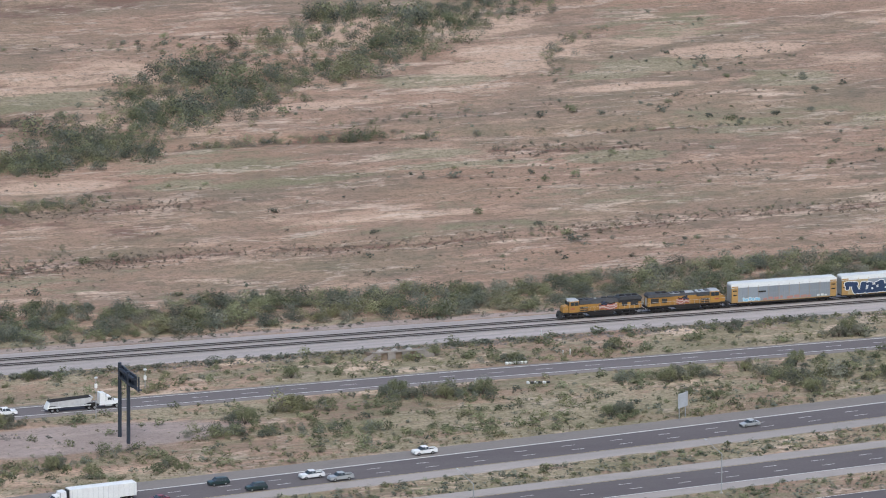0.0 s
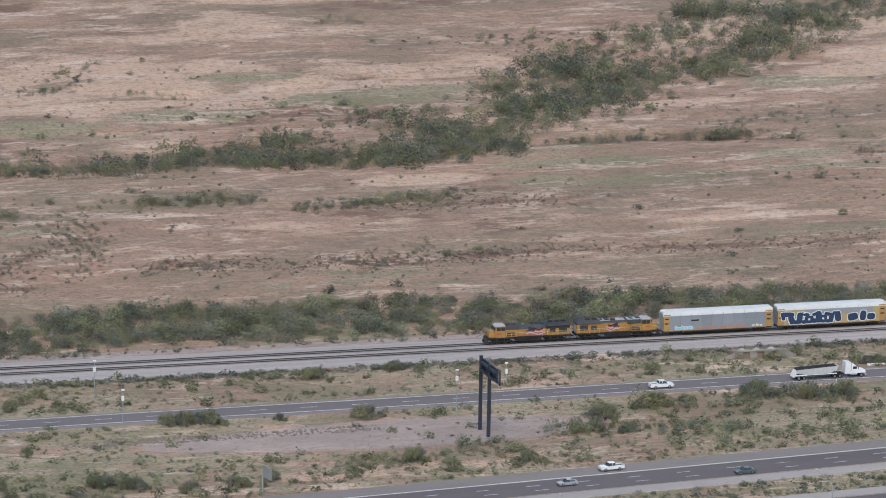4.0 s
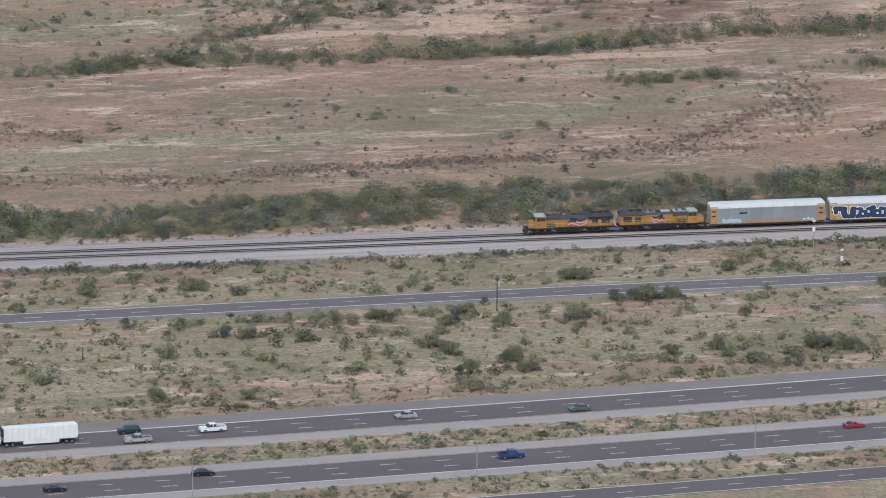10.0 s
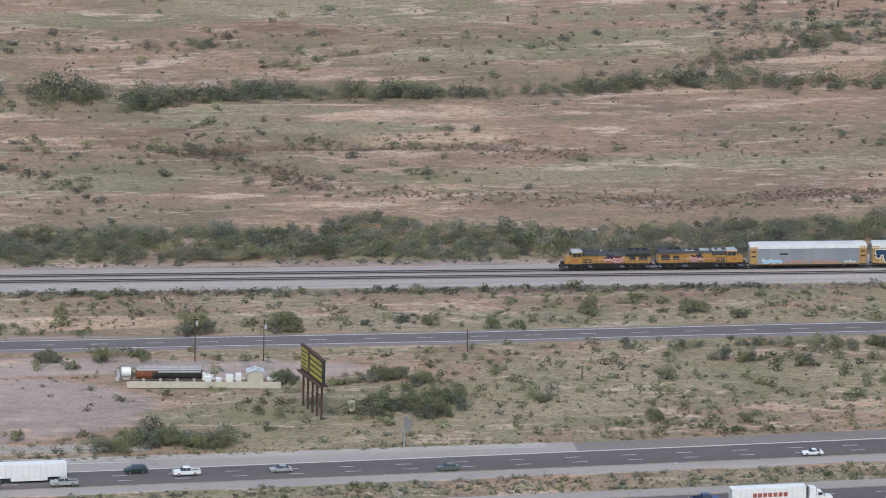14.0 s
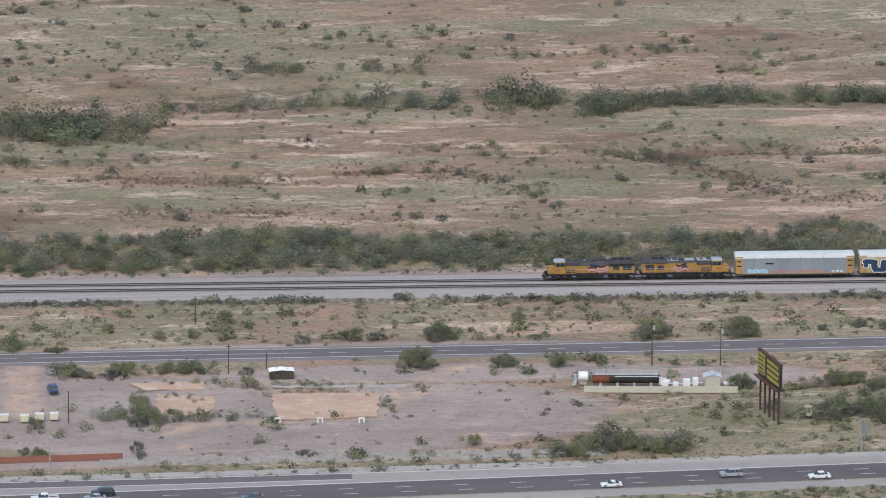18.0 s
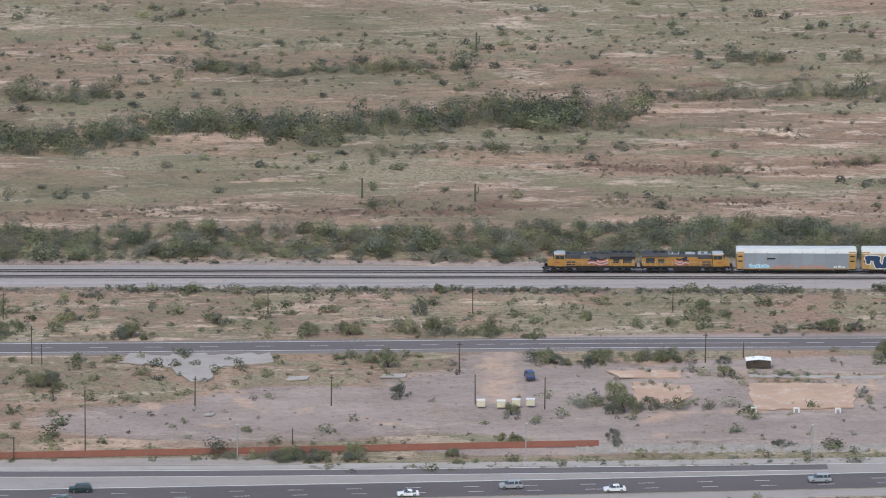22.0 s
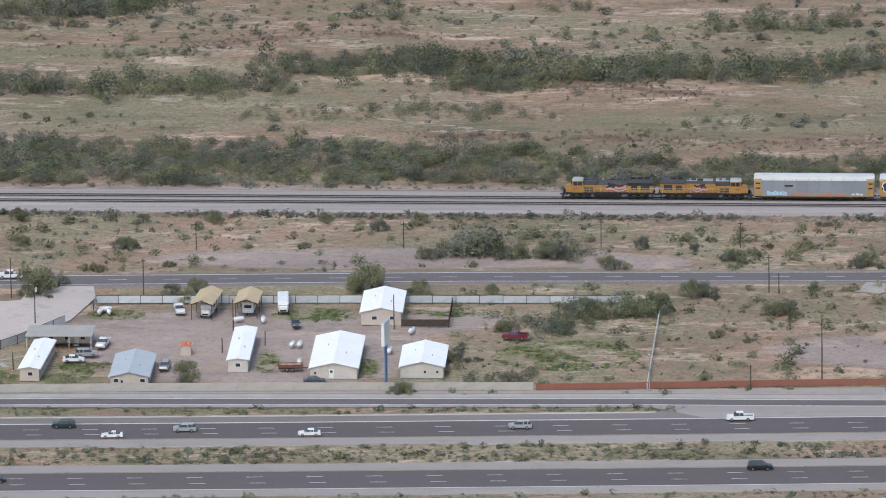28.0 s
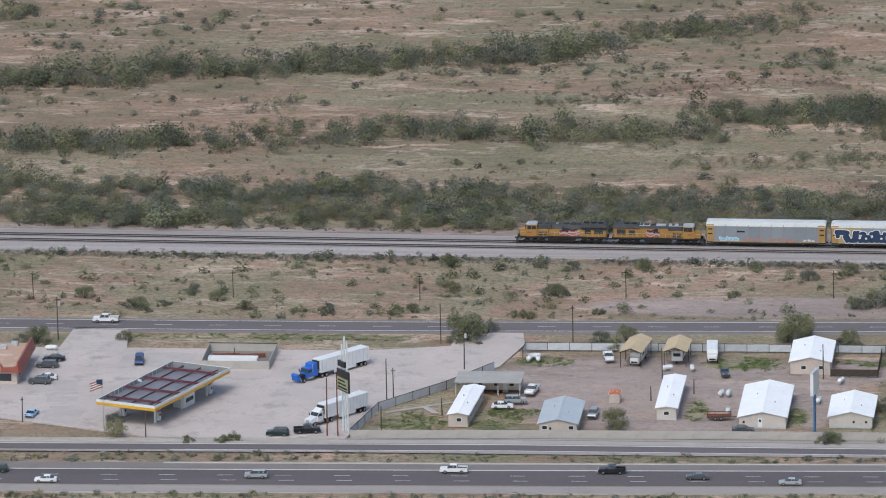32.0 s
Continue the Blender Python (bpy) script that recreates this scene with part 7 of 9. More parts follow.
house("house with a blue-grey metal roof beside the block wall", -151.4, 1699.4, 8.0, 17.8, 2.3, 1.0, ROOF_B, SIDING_T, front=((0.15, "window"), (0.3, "vent"), (0.85, "window")))
house("narrow white-roofed mobile home standing on grass", -172.4, 1706.8, 4.1, 22.3, 2.6, 0.4, ROOF_W, SIDING_T, rz=-3.4, front=((0.55, "window"),), sides=3)


def trailer_home():
    e = base("trailer_home", "long low trailer home with a flat grey porch roof", "house", "houses of the settlement", m=place(-169.0, 1724.3))
    part("body", box(B(), -4.4, 6.8, -0.6, 4.4, 0.3, 2.7, 0.05), SIDING, e)
    part("roof", box(B(), -7.2, 7.2, -4.6, 4.7, 2.85, 3.0, 0.03), ROOF_G, e)
    for x in (-6.9, -2.5, 2.2, 6.9):
        part("porch_post", box(B(), x - 0.06, x + 0.06, -4.4, -4.28, 0, 2.85), TRIM, e)
    for x in (-2.0, 1.5, 4.8):
        win = part("window_frame", box(B(), x - 0.6, x + 0.6, -0.66, -0.6, 1.1, 1.95), TRIM, e)
        part("pane", box(B(), x - 0.5, x + 0.5, -0.68, -0.66, 1.2, 1.87), GLASS, win)
    part("door", box(B(), 3.0, 3.9, -0.66, -0.6, 0.4, 2.4), TRIM, e)
    part("steps", box(B(), 2.9, 4.0, -1.6, -0.66, 0, 0.35), CONCRETE, e)


trailer_home()


def carport(label, cx, cy, w, d, rz):
    e = base("carport", label, "carport", "carports by the fence", m=place(cx, cy, rz))
    for s in (-1, 1):
        part("roof_slope", profile(B(), [(0, 4.5), (s * w / 2, 3.5), (s * w / 2, 3.6), (0, 4.62)], -d / 2, d / 2), ROOF_T, e)
        for y in (-d / 2 + 0.3, 0, d / 2 - 0.3):
            part("post", box(B(), s * (w / 2 - 0.3) - 0.07, s * (w / 2 - 0.3) + 0.07, y - 0.07, y + 0.07, 0, 3.7), DARKWOOD, e)
    part("gable_board", profile(B(), [(-w / 2, 3.45), (0, 4.45), (w / 2, 3.45), (w / 2 - 0.5, 3.45), (0, 4.2), (-w / 2 + 0.5, 3.45)], -d / 2 - 0.03, -d / 2), DARKWOOD, e)


carport("tan gabled carport sheltering a motor home", -139.4, 1749.4, 5.1, 12.3, -6.5)
carport("tan gabled carport sheltering a camping trailer", -130.3, 1749.6, 5.3, 10.5, -2)


def motor_home(label, x, y, rz, alcove=True):
    """A boxy motor home, nose to -y."""
    e = base("motor_home", label, "motor home", "motor homes", m=place(x, y, rz))
    part("body", box(B(), -1.2, 1.2, -2.2, 4.6, 0.6, 3.0, 0.12), WHITE, e)
    if alcove:
        part("cab_alcove", profile(B(), [(-3.4, 2.0), (-3.2, 2.9), (-2.1, 3.0), (-2.1, 1.9)], -1.15, 1.15), WHITE, e).rotation_euler = (0, 0, radians(90))
        part("cab", box(B(), -1.0, 1.0, -4.2, -2.2, 0.6, 1.9, 0.15), WHITE, e)
        part("windscreen", box(B(), -0.9, 0.9, -3.35, -3.25, 1.4, 2.0), GLASS, e)
        part("grille", box(B(), -0.7, 0.7, -4.24, -4.18, 0.8, 1.15), UNDER, e)
    else:
        part("tow_bar", box(B(), -0.1, 0.1, -4.0, -2.2, 0.5, 0.65), UNDER, e)
        part("front_window", box(B(), -0.8, 0.8, -2.26, -2.2, 1.7, 2.4), GLASS, e)
    for s in (-1, 1):
        part("side_window", box(B(), s * 1.2 - 0.02, s * 1.2 + 0.02, -1.2, 1.2, 1.7, 2.3), GLASS, e)
    part("roof_unit", box(B(), -0.4, 0.4, 0.4, 1.6, 3.0, 3.28, 0.06), WHITE, e)
    for yy in ((-3.2, 2.6) if alcove else (1.0, 1.9)):
        for s in (-1, 1):
            part("tyre", cyl(B(), (s * 0.9, yy, 0.38), (s * 1.15, yy, 0.38), 0.38, seg=14), RUBBER, e)


motor_home("white motor home parked under a tan carport", -138.9, 1748.9, -6.5)
motor_home("white camping trailer parked under a tan carport", -130.2, 1749.4, -2, False)
motor_home("white motor home parked in the open yard", -122.9, 1752.0, 4)


def panel_fence(label, pts, h, step, panel_mat, post_mat, name="fence", rail=True, panel_low=0.15):
    """A fence of separate panels between posts along a bent line."""
    e = base(name, label, "fence", m=place(pts[0][0], pts[0][1]))
    ox, oy = pts[0]
    for (ax, ay), (bx, by) in zip(pts, pts[1:]):
        ln = math.hypot(bx - ax, by - ay)
        n = max(1, int(round(ln / step)))
        ang = math.degrees(math.atan2(by - ay, bx - ax))
        w = ln / n
        bm = B()
        box(bm, 0.06, w - 0.06, -0.03, 0.03, panel_low, h)
        pm = mesh_of("panel", bm, panel_mat)
        qm = mesh_of("post", box(B(), -0.06, 0.06, -0.09, 0.09, -0.1, h + 0.12), post_mat)
        rm = mesh_of("rail", box(B(), 0, w, -0.05, 0.05, h - 0.04, h + 0.05), post_mat)
        for i in range(n):
            x, y = ax + (bx - ax) * i / n - ox, ay + (by - ay) * i / n - oy
            for nm, m in (("panel", pm), ("post", qm)) + ((("rail", rm),) if rail else ()):
                o = new(nm, m)
                o.parent = e
                o.location, o.rotation_euler = (x, y, 0), (0, 0, radians(ang + random.uniform(-0.5, 0.5)))
    return e


panel_fence("grey corrugated sheet fence along the station yard", [(-194.9, 1686.5), (-191.2, 1707), (-178.4, 1724.6), (-169.5, 1740.5)], 1.9, 5.0, FENCEP, DARKWOOD)
panel_fence("grey corrugated sheet fence behind the settlement", [(-164.3, 1751.5), (-164.2, 1757.2), (-106, 1757.6), (-49.5, 1757.2)], 1.8, 5.0, FENCEP, DARKWOOD)
panel_fence("dark wooden pen fence beside the house", [(-96.4, 1738.2), (-86.2, 1738.2), (-86.2, 1757.0)], 1.6, 2.0, DARKWOOD, DARKWOOD)
panel_fence("white pipe and board fence across the field", [(-42.2, 1689.6), (-40.9, 1746.9)], 1.1, 4.0, TRIM, TRIM)
panel_fence("pale concrete block wall beside the ramp", [(-194.9, 1686.0), (-150, 1687.6), (-120, 1688.2), (-66, 1688.6)], 1.7, 6.0, PALEWALL, PALEWALL, "block_wall", False, -0.1)
panel_fence("low pale concrete kerb wall before the station yard", [(-275, 1680.2), (-248.8, 1681.0), (-224.9, 1682.2), (-197, 1684.0)], 0.6, 8.0, PALEWALL, PALEWALL, "block_wall", False, -0.1)
panel_fence("terracotta block wall beside the ramp", [(-65.5, 1688.6), (-8.2, 1692.2), (40, 1694.6), (83.3, 1697.2), (103, 1698.2)], 1.3, 6.0, BRICKRED, BRICKRED, "block_wall", False, -0.1)


def propane_tank(x, y, rz, label="white horizontal propane tank on the ground"):
    e = base("propane_tank", label, "tank", "propane tanks", m=place(x, y, rz))
    bm = cyl(B(), (-0.9, 0, 0.75), (0.9, 0, 0.75), 0.5, seg=14)
    bmesh.ops.create_uvsphere(bm, u_segments=12, v_segments=8, radius=0.5, matrix=Matrix.Translation((-0.9, 0, 0.75)))
    bmesh.ops.create_uvsphere(bm, u_segments=12, v_segments=8, radius=0.5, matrix=Matrix.Translation((0.9, 0, 0.75)))
    part("vessel", bm, WHITE, e)
    for s in (-0.7, 0.7):
        part("foot", box(B(), s - 0.1, s + 0.1, -0.3, 0.3, 0, 0.35), LIGHTGREY, e)
    part("dome", cyl(B(), (0, 0, 1.2), (0, 0, 1.4), 0.18, seg=10), LIGHTGREY, e)


for x, y, rz in ((-162.6, 1748.6, 80), (-161.6, 1750.2, 20), (-160.7, 1748.4, 100), (-132.0, 1742.0, 30), (-126.6, 1742.0, 95), (-119.0, 1722.0, 80), (-117.4, 1722.2, 85), (-116.6, 1708.0, 90), (-93.9, 1733.0, 75), (-97.8, 1717.0, 80)):
    propane_tank(x, y, rz)


def pylon_sign():
    e = base("pylon_sign", "tall sign with blue twin posts and a white cabinet", "sign", m=place(-97.2, 1691.3, 78))
    for s in (-0.45, 0.45):
        part("post", cyl(B(), (s, 0, 0), (s, 0, 9.4), 0.2, seg=10), BLUEP, e)
    part("cabinet", box(B(), -2.2, 2.2, -0.35, 0.35, 9.2, 14.2, 0.06), WHITE, e)
    part("cap", box(B(), -2.3, 2.3, -0.4, 0.4, 14.2, 14.35, 0.04), LIGHTGREY, e)


pylon_sign()


def yard_sign():
    """Three white masts with a dark two-sided board."""
    e = base("mast_sign", "three tall white masts holding a dark price board", "sign", m=place(-196.4, 1690.4, -55))
    for i, h in ((-1, 19.0), (0, 21.0), (1, 20.2)):
        part("mast", box(B(), i * 1.1 - 0.14, i * 1.1 + 0.14, -0.14, 0.14, 0, h), WHITE, e)
    part("board", box(B(), -2.6, 2.6, -0.55, -0.15, 9.0, 13.6, 0.05), BLACKP, e)
    part("board_face", box(B(), -2.3, 2.3, -0.58, -0.55, 9.3, 11.9), surf("dim_sign_face", (0.35, 0.36, 0.2), (0.28, 0.29, 0.17), 0.6, 4.0, 0.5), e)
    bm = B()
    for k in range(3):
        box(bm, -2.0, 1.9 - 0.4 * k, -0.6, -0.58, 9.6 + k * 0.75, 9.95 + k * 0.75)
    part("lettering_bars", bm, UNDER, e)
    part("upper_board", box(B(), -2.2, 0.6, -0.5, 0.15, 14.2, 15.4, 0.04), BLACKP, e)


yard_sign()


def canopy():
    """The filling station's canopy: hollow top with bare beams, white and yellow fascia."""
    rz = 68.8
    e = base("station_canopy", "filling station canopy with yellow band and bare maroon beams", "canopy", m=place(-237.5, 1708.1, rz))
    L, D, z = 33.5, 14.2, 4.2
    part("deck", box(B(), -L / 2 + 0.2, L / 2 - 0.2, -D / 2 + 0.2, D / 2 - 0.2, z, z + 0.12), CANDECK, e)
    for s in (-1, 1):
        for nm, z0, z1, m, g in (("fascia", z + 0.55, z + 1.15, TRIM, 0.0), ("yellow_band", z - 0.05, z + 0.55, YBAND, 0.02)):
            part(nm, box(B(), -L / 2, L / 2, min(s * D / 2, s * (D / 2 - 0.15)) - g, max(s * D / 2, s * (D / 2 - 0.15)) + g, z0, z1), m, e)
            part(nm, box(B(), min(s * L / 2, s * (L / 2 - 0.15)) - g, max(s * L / 2, s * (L / 2 - 0.15)) + g, -D / 2 + 0.16, D / 2 - 0.16, z0, z1), m, e)
    for s in (-1, 1):
        part("inner_lining", box(B(), -L / 2 + 0.2, L / 2 - 0.2, s * (D / 2 - 0.2) - 0.03, s * (D / 2 - 0.2) + 0.03, z + 0.12, z + 1.08), MIDPAINT, e, "grey sheet lining inside the fascia")
        part("inner_lining", box(B(), s * (L / 2 - 0.2) - 0.03, s * (L / 2 - 0.2) + 0.03, -D / 2 + 0.24, D / 2 - 0.24, z + 0.12, z + 1.08), MIDPAINT, e)
    for i in range(4):
        x = -L / 2 + L * (i + 0.5) / 4
        part("main_beam", box(B(), x - 0.14, x + 0.14, -D / 2 + 0.2, D / 2 - 0.2, z + 0.5, z + 0.95), BEAM, e)
    for i in range(3):
        y = -D / 2 + D * (i + 0.7) / 3.4
        part("purlin", box(B(), -L / 2 + 0.2, L / 2 - 0.2, y - 0.08, y + 0.08, z + 0.25, z + 0.5), BEAM, e)
    for i in range(20):
        x = -L / 2 + L * (i + 0.5) / 20
        for s in (-1, 1):
            part("fascia_stud", box(B(), x - 0.04, x + 0.04, s * (D / 2 - 0.28) - 0.04, s * (D / 2 - 0.28) + 0.04, z + 0.12, z + 1.1), LIGHTGREY, e)
    for x in (-11.5, 0.0, 11.5):
        for y in (-4.2, 4.2):
            part("column", box(B(), x - 0.2, x + 0.2, y - 0.2, y + 0.2, 0, z), TRIM, e)
    part("dish", cyl(B(), (-1.0, 5.4, z + 1.1), (-1.0, 5.2, z + 1.5), 0.1, 0.55, 12), WHITE, e)
    for x, y in ((-11.5, -4.2), (-11.5, 4.2), (11.5, -4.2), (11.5, 4.2)):
        p = base("fuel_pump", "white fuel pump with an orange sign on a concrete island", "fuel pump", "fuel pumps", m=place(-237.5, 1708.1, rz) @ Matrix.Translation((x + 1.6, y, 0.07)))
        part("island", box(B(), -1.6, 1.6, -0.6, 0.6, 0, 0.15, 0.03), CONCRETE, p)
        part("cabinet", box(B(), -0.45, 0.45, -0.3, 0.3, 0.15, 1.9, 0.05), WHITE, p)
        part("display", box(B(), -0.3, 0.3, -0.32, -0.3, 1.1, 1.6), GLASS, p)
        part("top_sign", box(B(), -0.7, 0.7, -0.15, 0.15, 2.2, 2.7, 0.03), ORANGE, p)
        part("sign_post", box(B(), -0.05, 0.05, -0.05, 0.05, 1.9, 2.2), TRIM, p)
    k = base("cashier_kiosk", "small white cashier kiosk under the canopy", "kiosk", m=place(-237.5, 1708.1, rz) @ Matrix.Translation((3.0, -3.2, 0.07)))
    part("body", box(B(), -2.4, 2.4, -1.4, 1.4, 0, 2.9, 0.05), WHITE, k)
    part("window", box(B(), -1.6, 1.6, -1.43, -1.4, 1.1, 2.0), GLASS, k)
    part("roof_edge", box(B(), -2.5, 2.5, -1.5, 1.5, 2.9, 3.05), TRIM, k)


canopy()


def store():
    e = base("station_store", "flat-roofed store with a red sloping parapet", "store", m=place(-286.0, 1733.5))
    part("wall", box(B(), -14, 14.2, -8.5, 12.0, 0, 3.6), SIDING_T, e)
    part("roof", box(B(), -14, 14.2, -8.5, 12.0, 3.6, 3.75), PADS, e, "tan flat roof")
    part("side_parapet", profile(B(), [(14.2, 2.6), (15.3, 2.6), (14.6, 5.0), (14.2, 5.0)], -8.5, 12.2), RED, e, "red sloping parapet")
    part("front_parapet", box(B(), -14, 12.5, -9.0, -8.5, 3.0, 4.2), SIDING_T, e)
    part("corner_parapet", profile(B(), [(10.8, 3.0), (14.8, 3.0), (14.6, 5.4), (14.0, 4.2), (11.4, 4.0), (10.8, 5.0)], -9.6, -8.9), RED, e)
    part("front_window", box(B(), 2, 13, -8.56, -8.5, 0.8, 2.4), GLASS, e)
    part("side_window", box(B(), 14.2, 14.26, -6, 8, 0.9, 2.3), GLASS, e)
    for x, y in ((3, 6), (6, 9), (9, 7), (11, 10), (1, 1), (7, 3)):
        part("roof_unit", box(B(), x - 0.7, x + 0.7, y - 0.7, y + 0.7, 3.75, 4.6, 0.05), LIGHTGREY, e)


store()


def walled_yard():
    e = base("walled_enclosure", "pale block enclosure with stored goods and a container", "enclosure", m=place(-226.0, 1746.5))
    for nm, a in (("back_wall", (-7.5, 7.5, 7.2, 7.4)), ("side_wall", (-7.5, -7.3, -7.4, 7.2)), ("side_wall", (7.3, 7.5, -7.4, 7.2)), ("front_wall", (-7.3, 7.3, -7.4, -7.2))):
        part(nm, box(B(), a[0], a[1], a[2], a[3], 0, 1.9), PALEWALL, e)
    part("floor", box(B(), -7.3, 7.3, -7.2, 7.2, 0.05, 0.12), MIDGREY, e)
    part("wall_cap", box(B(), -7.6, 7.6, 7.15, 7.45, 1.9, 2.0), DARKWOOD, e)
    c = base("storage_container", "long white storage container against the wall", "container", m=place(-226.6, 1740.5))
    part("body", box(B(), -5.4, 5.4, -1.1, 1.1, 0.13, 2.5, 0.04), WHITE, c)
    part("doors", box(B(), 5.4, 5.44, -1.0, 1.0, 0.25, 2.4), LIGHTGREY, c)
    for i in range(9):
        part("side_rib", box(B(), -4.8 + i * 1.2, -4.7 + i * 1.2, -1.13, -1.1, 0.3, 2.4), TRIM, c)
    for i in range(4):
        p = base("scrap_bundle", "bundle of rusty pipes stacked in the enclosure", "pipes", "pipe bundles in the enclosure", m=place(-230.5 + i * 2.8, 1748.6 + 0.4 * (i % 2), 3 * i, 0.13))
        for k in range(4):
            part("pipe", cyl(B(), (-1.6, -0.5 + 0.32 * k, 0.22 + 0.3 * (k % 2)), (1.5, -0.5 + 0.32 * k, 0.22 + 0.3 * (k % 2)), 0.2, seg=8), RUST, p)


walled_yard()


# paving of the station yard, earth of the settlement
def ragged(pts, amount, step=2.0, seed=3):
    """A broken outline along straight sides."""
    rng = random.Random(seed)
    out = []
    for (ax, ay), (bx, by) in zip(pts, pts[1:] + pts[:1]):
        n = max(1, int(math.hypot(bx - ax, by - ay) / step))
        out += [(ax + (bx - ax) * i / n + rng.uniform(-1, 1) * amount, ay + (by - ay) * i / n + rng.uniform(-1, 1) * amount) for i in range(n)]
    return out


def slab(name, pts, z, material, label, cat="paving", rough=0.0):
    bm = B()
    if rough:
        pts = ragged(pts, rough)
    top = [bm.verts.new((x, y, z)) for x, y in pts]
    low = [bm.verts.new((x, y, z - 0.25)) for x, y in pts]
    bm.faces.new(top)
    n = len(pts)
    for i in range(n):
        j = (i + 1) % n
        bm.faces.new((top[j], top[i], low[i], low[j]))
    bmesh.ops.recalc_face_normals(bm, faces=bm.faces)
    ob = new(name, mesh_of(name, bm, material))
    return tagged(ob, label, cat, kind="structure")


slab("yard_paving", [(-330, 1713), (-271, 1698.5), (-238, 1685), (-196, 1684.6), (-192.5, 1707), (-179.5, 1725.2), (-168.5, 1744), (-164.8, 1762), (-166, 1771.5), (-180, 1771.5), (-181, 1760), (-200, 1755.5), (-252, 1756), (-254, 1772.5), (-266, 1772.5), (-267, 1756), (-330, 1752)], 0.06, LOTCON, "pale stained concrete yard of the filling station")
slab("side_track", [(-166, 1771.5), (-181, 1771.5), (-178, 1774.5), (-160, 1774.5)], 0.045, MIDGREY, "worn asphalt yard entrance")
slab("side_track", [(-268, 1771.5), (-251, 1771.5), (-248, 1774.5), (-272, 1774.5)], 0.045, MIDGREY, "worn asphalt yard entrance")
slab("concrete_pad", [(138.0, 1726.4), (159.4, 1727.6), (162, 1746.7), (138.2, 1747.4)], 0.045, PADS, "old tan concrete slab cracked and weedy", "slab", rough=0.45)
slab("concrete_pad", [(108, 1758.6), (124.4, 1758.6), (124, 1752.8), (111, 1752.4)], 0.045, PADS, "old tan concrete slab cracked and weedy", "slab", rough=0.5)
slab("concrete_pad", [(112.5, 1731.7), (120.7, 1731), (125.9, 1738.5), (125.2, 1746), (113.2, 1749)], 0.045, PADS, "old tan concrete slab cracked and weedy", "slab", rough=0.5)
slab("concrete_kerb", [(139, 1752.5), (168, 1750.5), (168, 1752.5), (139, 1754.5)], 0.1, CONCRETE, "pale concrete strip half grown over", "slab", rough=0.35)
slab("pale_apron", [(2, 1767.5), (11, 1765.2), (14, 1758), (17, 1752), (21, 1752.5), (22, 1759), (26, 1765), (36, 1767), (34, 1773.8), (4, 1773.8)], 0.05, surf("dusty_pale_concrete", (0.4, 0.36, 0.33), (0.33, 0.295, 0.27), 0.15, 1.5, 0.95, dirt=(0.27, 0.23, 0.2), dirt_amount=0.7), "pale dusty concrete crossing at the road edge", rough=1.2)
for x, y, a, b in ((40.5, 1753.5, 5.2, 3.2), (61.5, 1755.0, 6.0, 3.0), (21.0, 1724.6, 2.6, 2.0)):
    pts = [(x - a / 2, y - b / 2), (x + a / 2 - 0.6, y - b / 2 + 0.3), (x + a / 2, y + b / 2), (x - a / 2 + 0.9, y + b / 2 - 0.2)]
    slab("foundation_plate", pts, 0.12, CONCRETE, "small pale concrete foundation plate in the dry lot", "slab")


# ---- poles, signs and small things ----
def pole(x, y, h, m=WOODPOLE, arm=0.0, box_on=False, r=0.14, label="dark wooden utility pole"):
    e = base("utility_pole", label, "pole", "utility poles", m=place(x, y, random.uniform(-20, 20), land(x, y) - 0.1))
    part("shaft", cyl(B(), (0, 0, 0), (random.uniform(-0.1, 0.1), 0, h), r, r * 0.7, 8), m, e)
    if arm:
        part("crossarm", box(B(), -arm / 2, arm / 2, -0.07, 0.07, h - 0.7, h - 0.52), m, e)
        for s in (-0.45, 0, 0.45):
            part("insulator", cyl(B(), (s * arm, 0, h - 0.52), (s * arm, 0, h - 0.3), 0.06, seg=6), LIGHTGREY, e)
    if box_on:
        part("transformer", cyl(B(), (0.35, 0, h - 2.0), (0.35, 0, h - 1.1), 0.28, seg=10), LIGHTGREY, e)
    return e


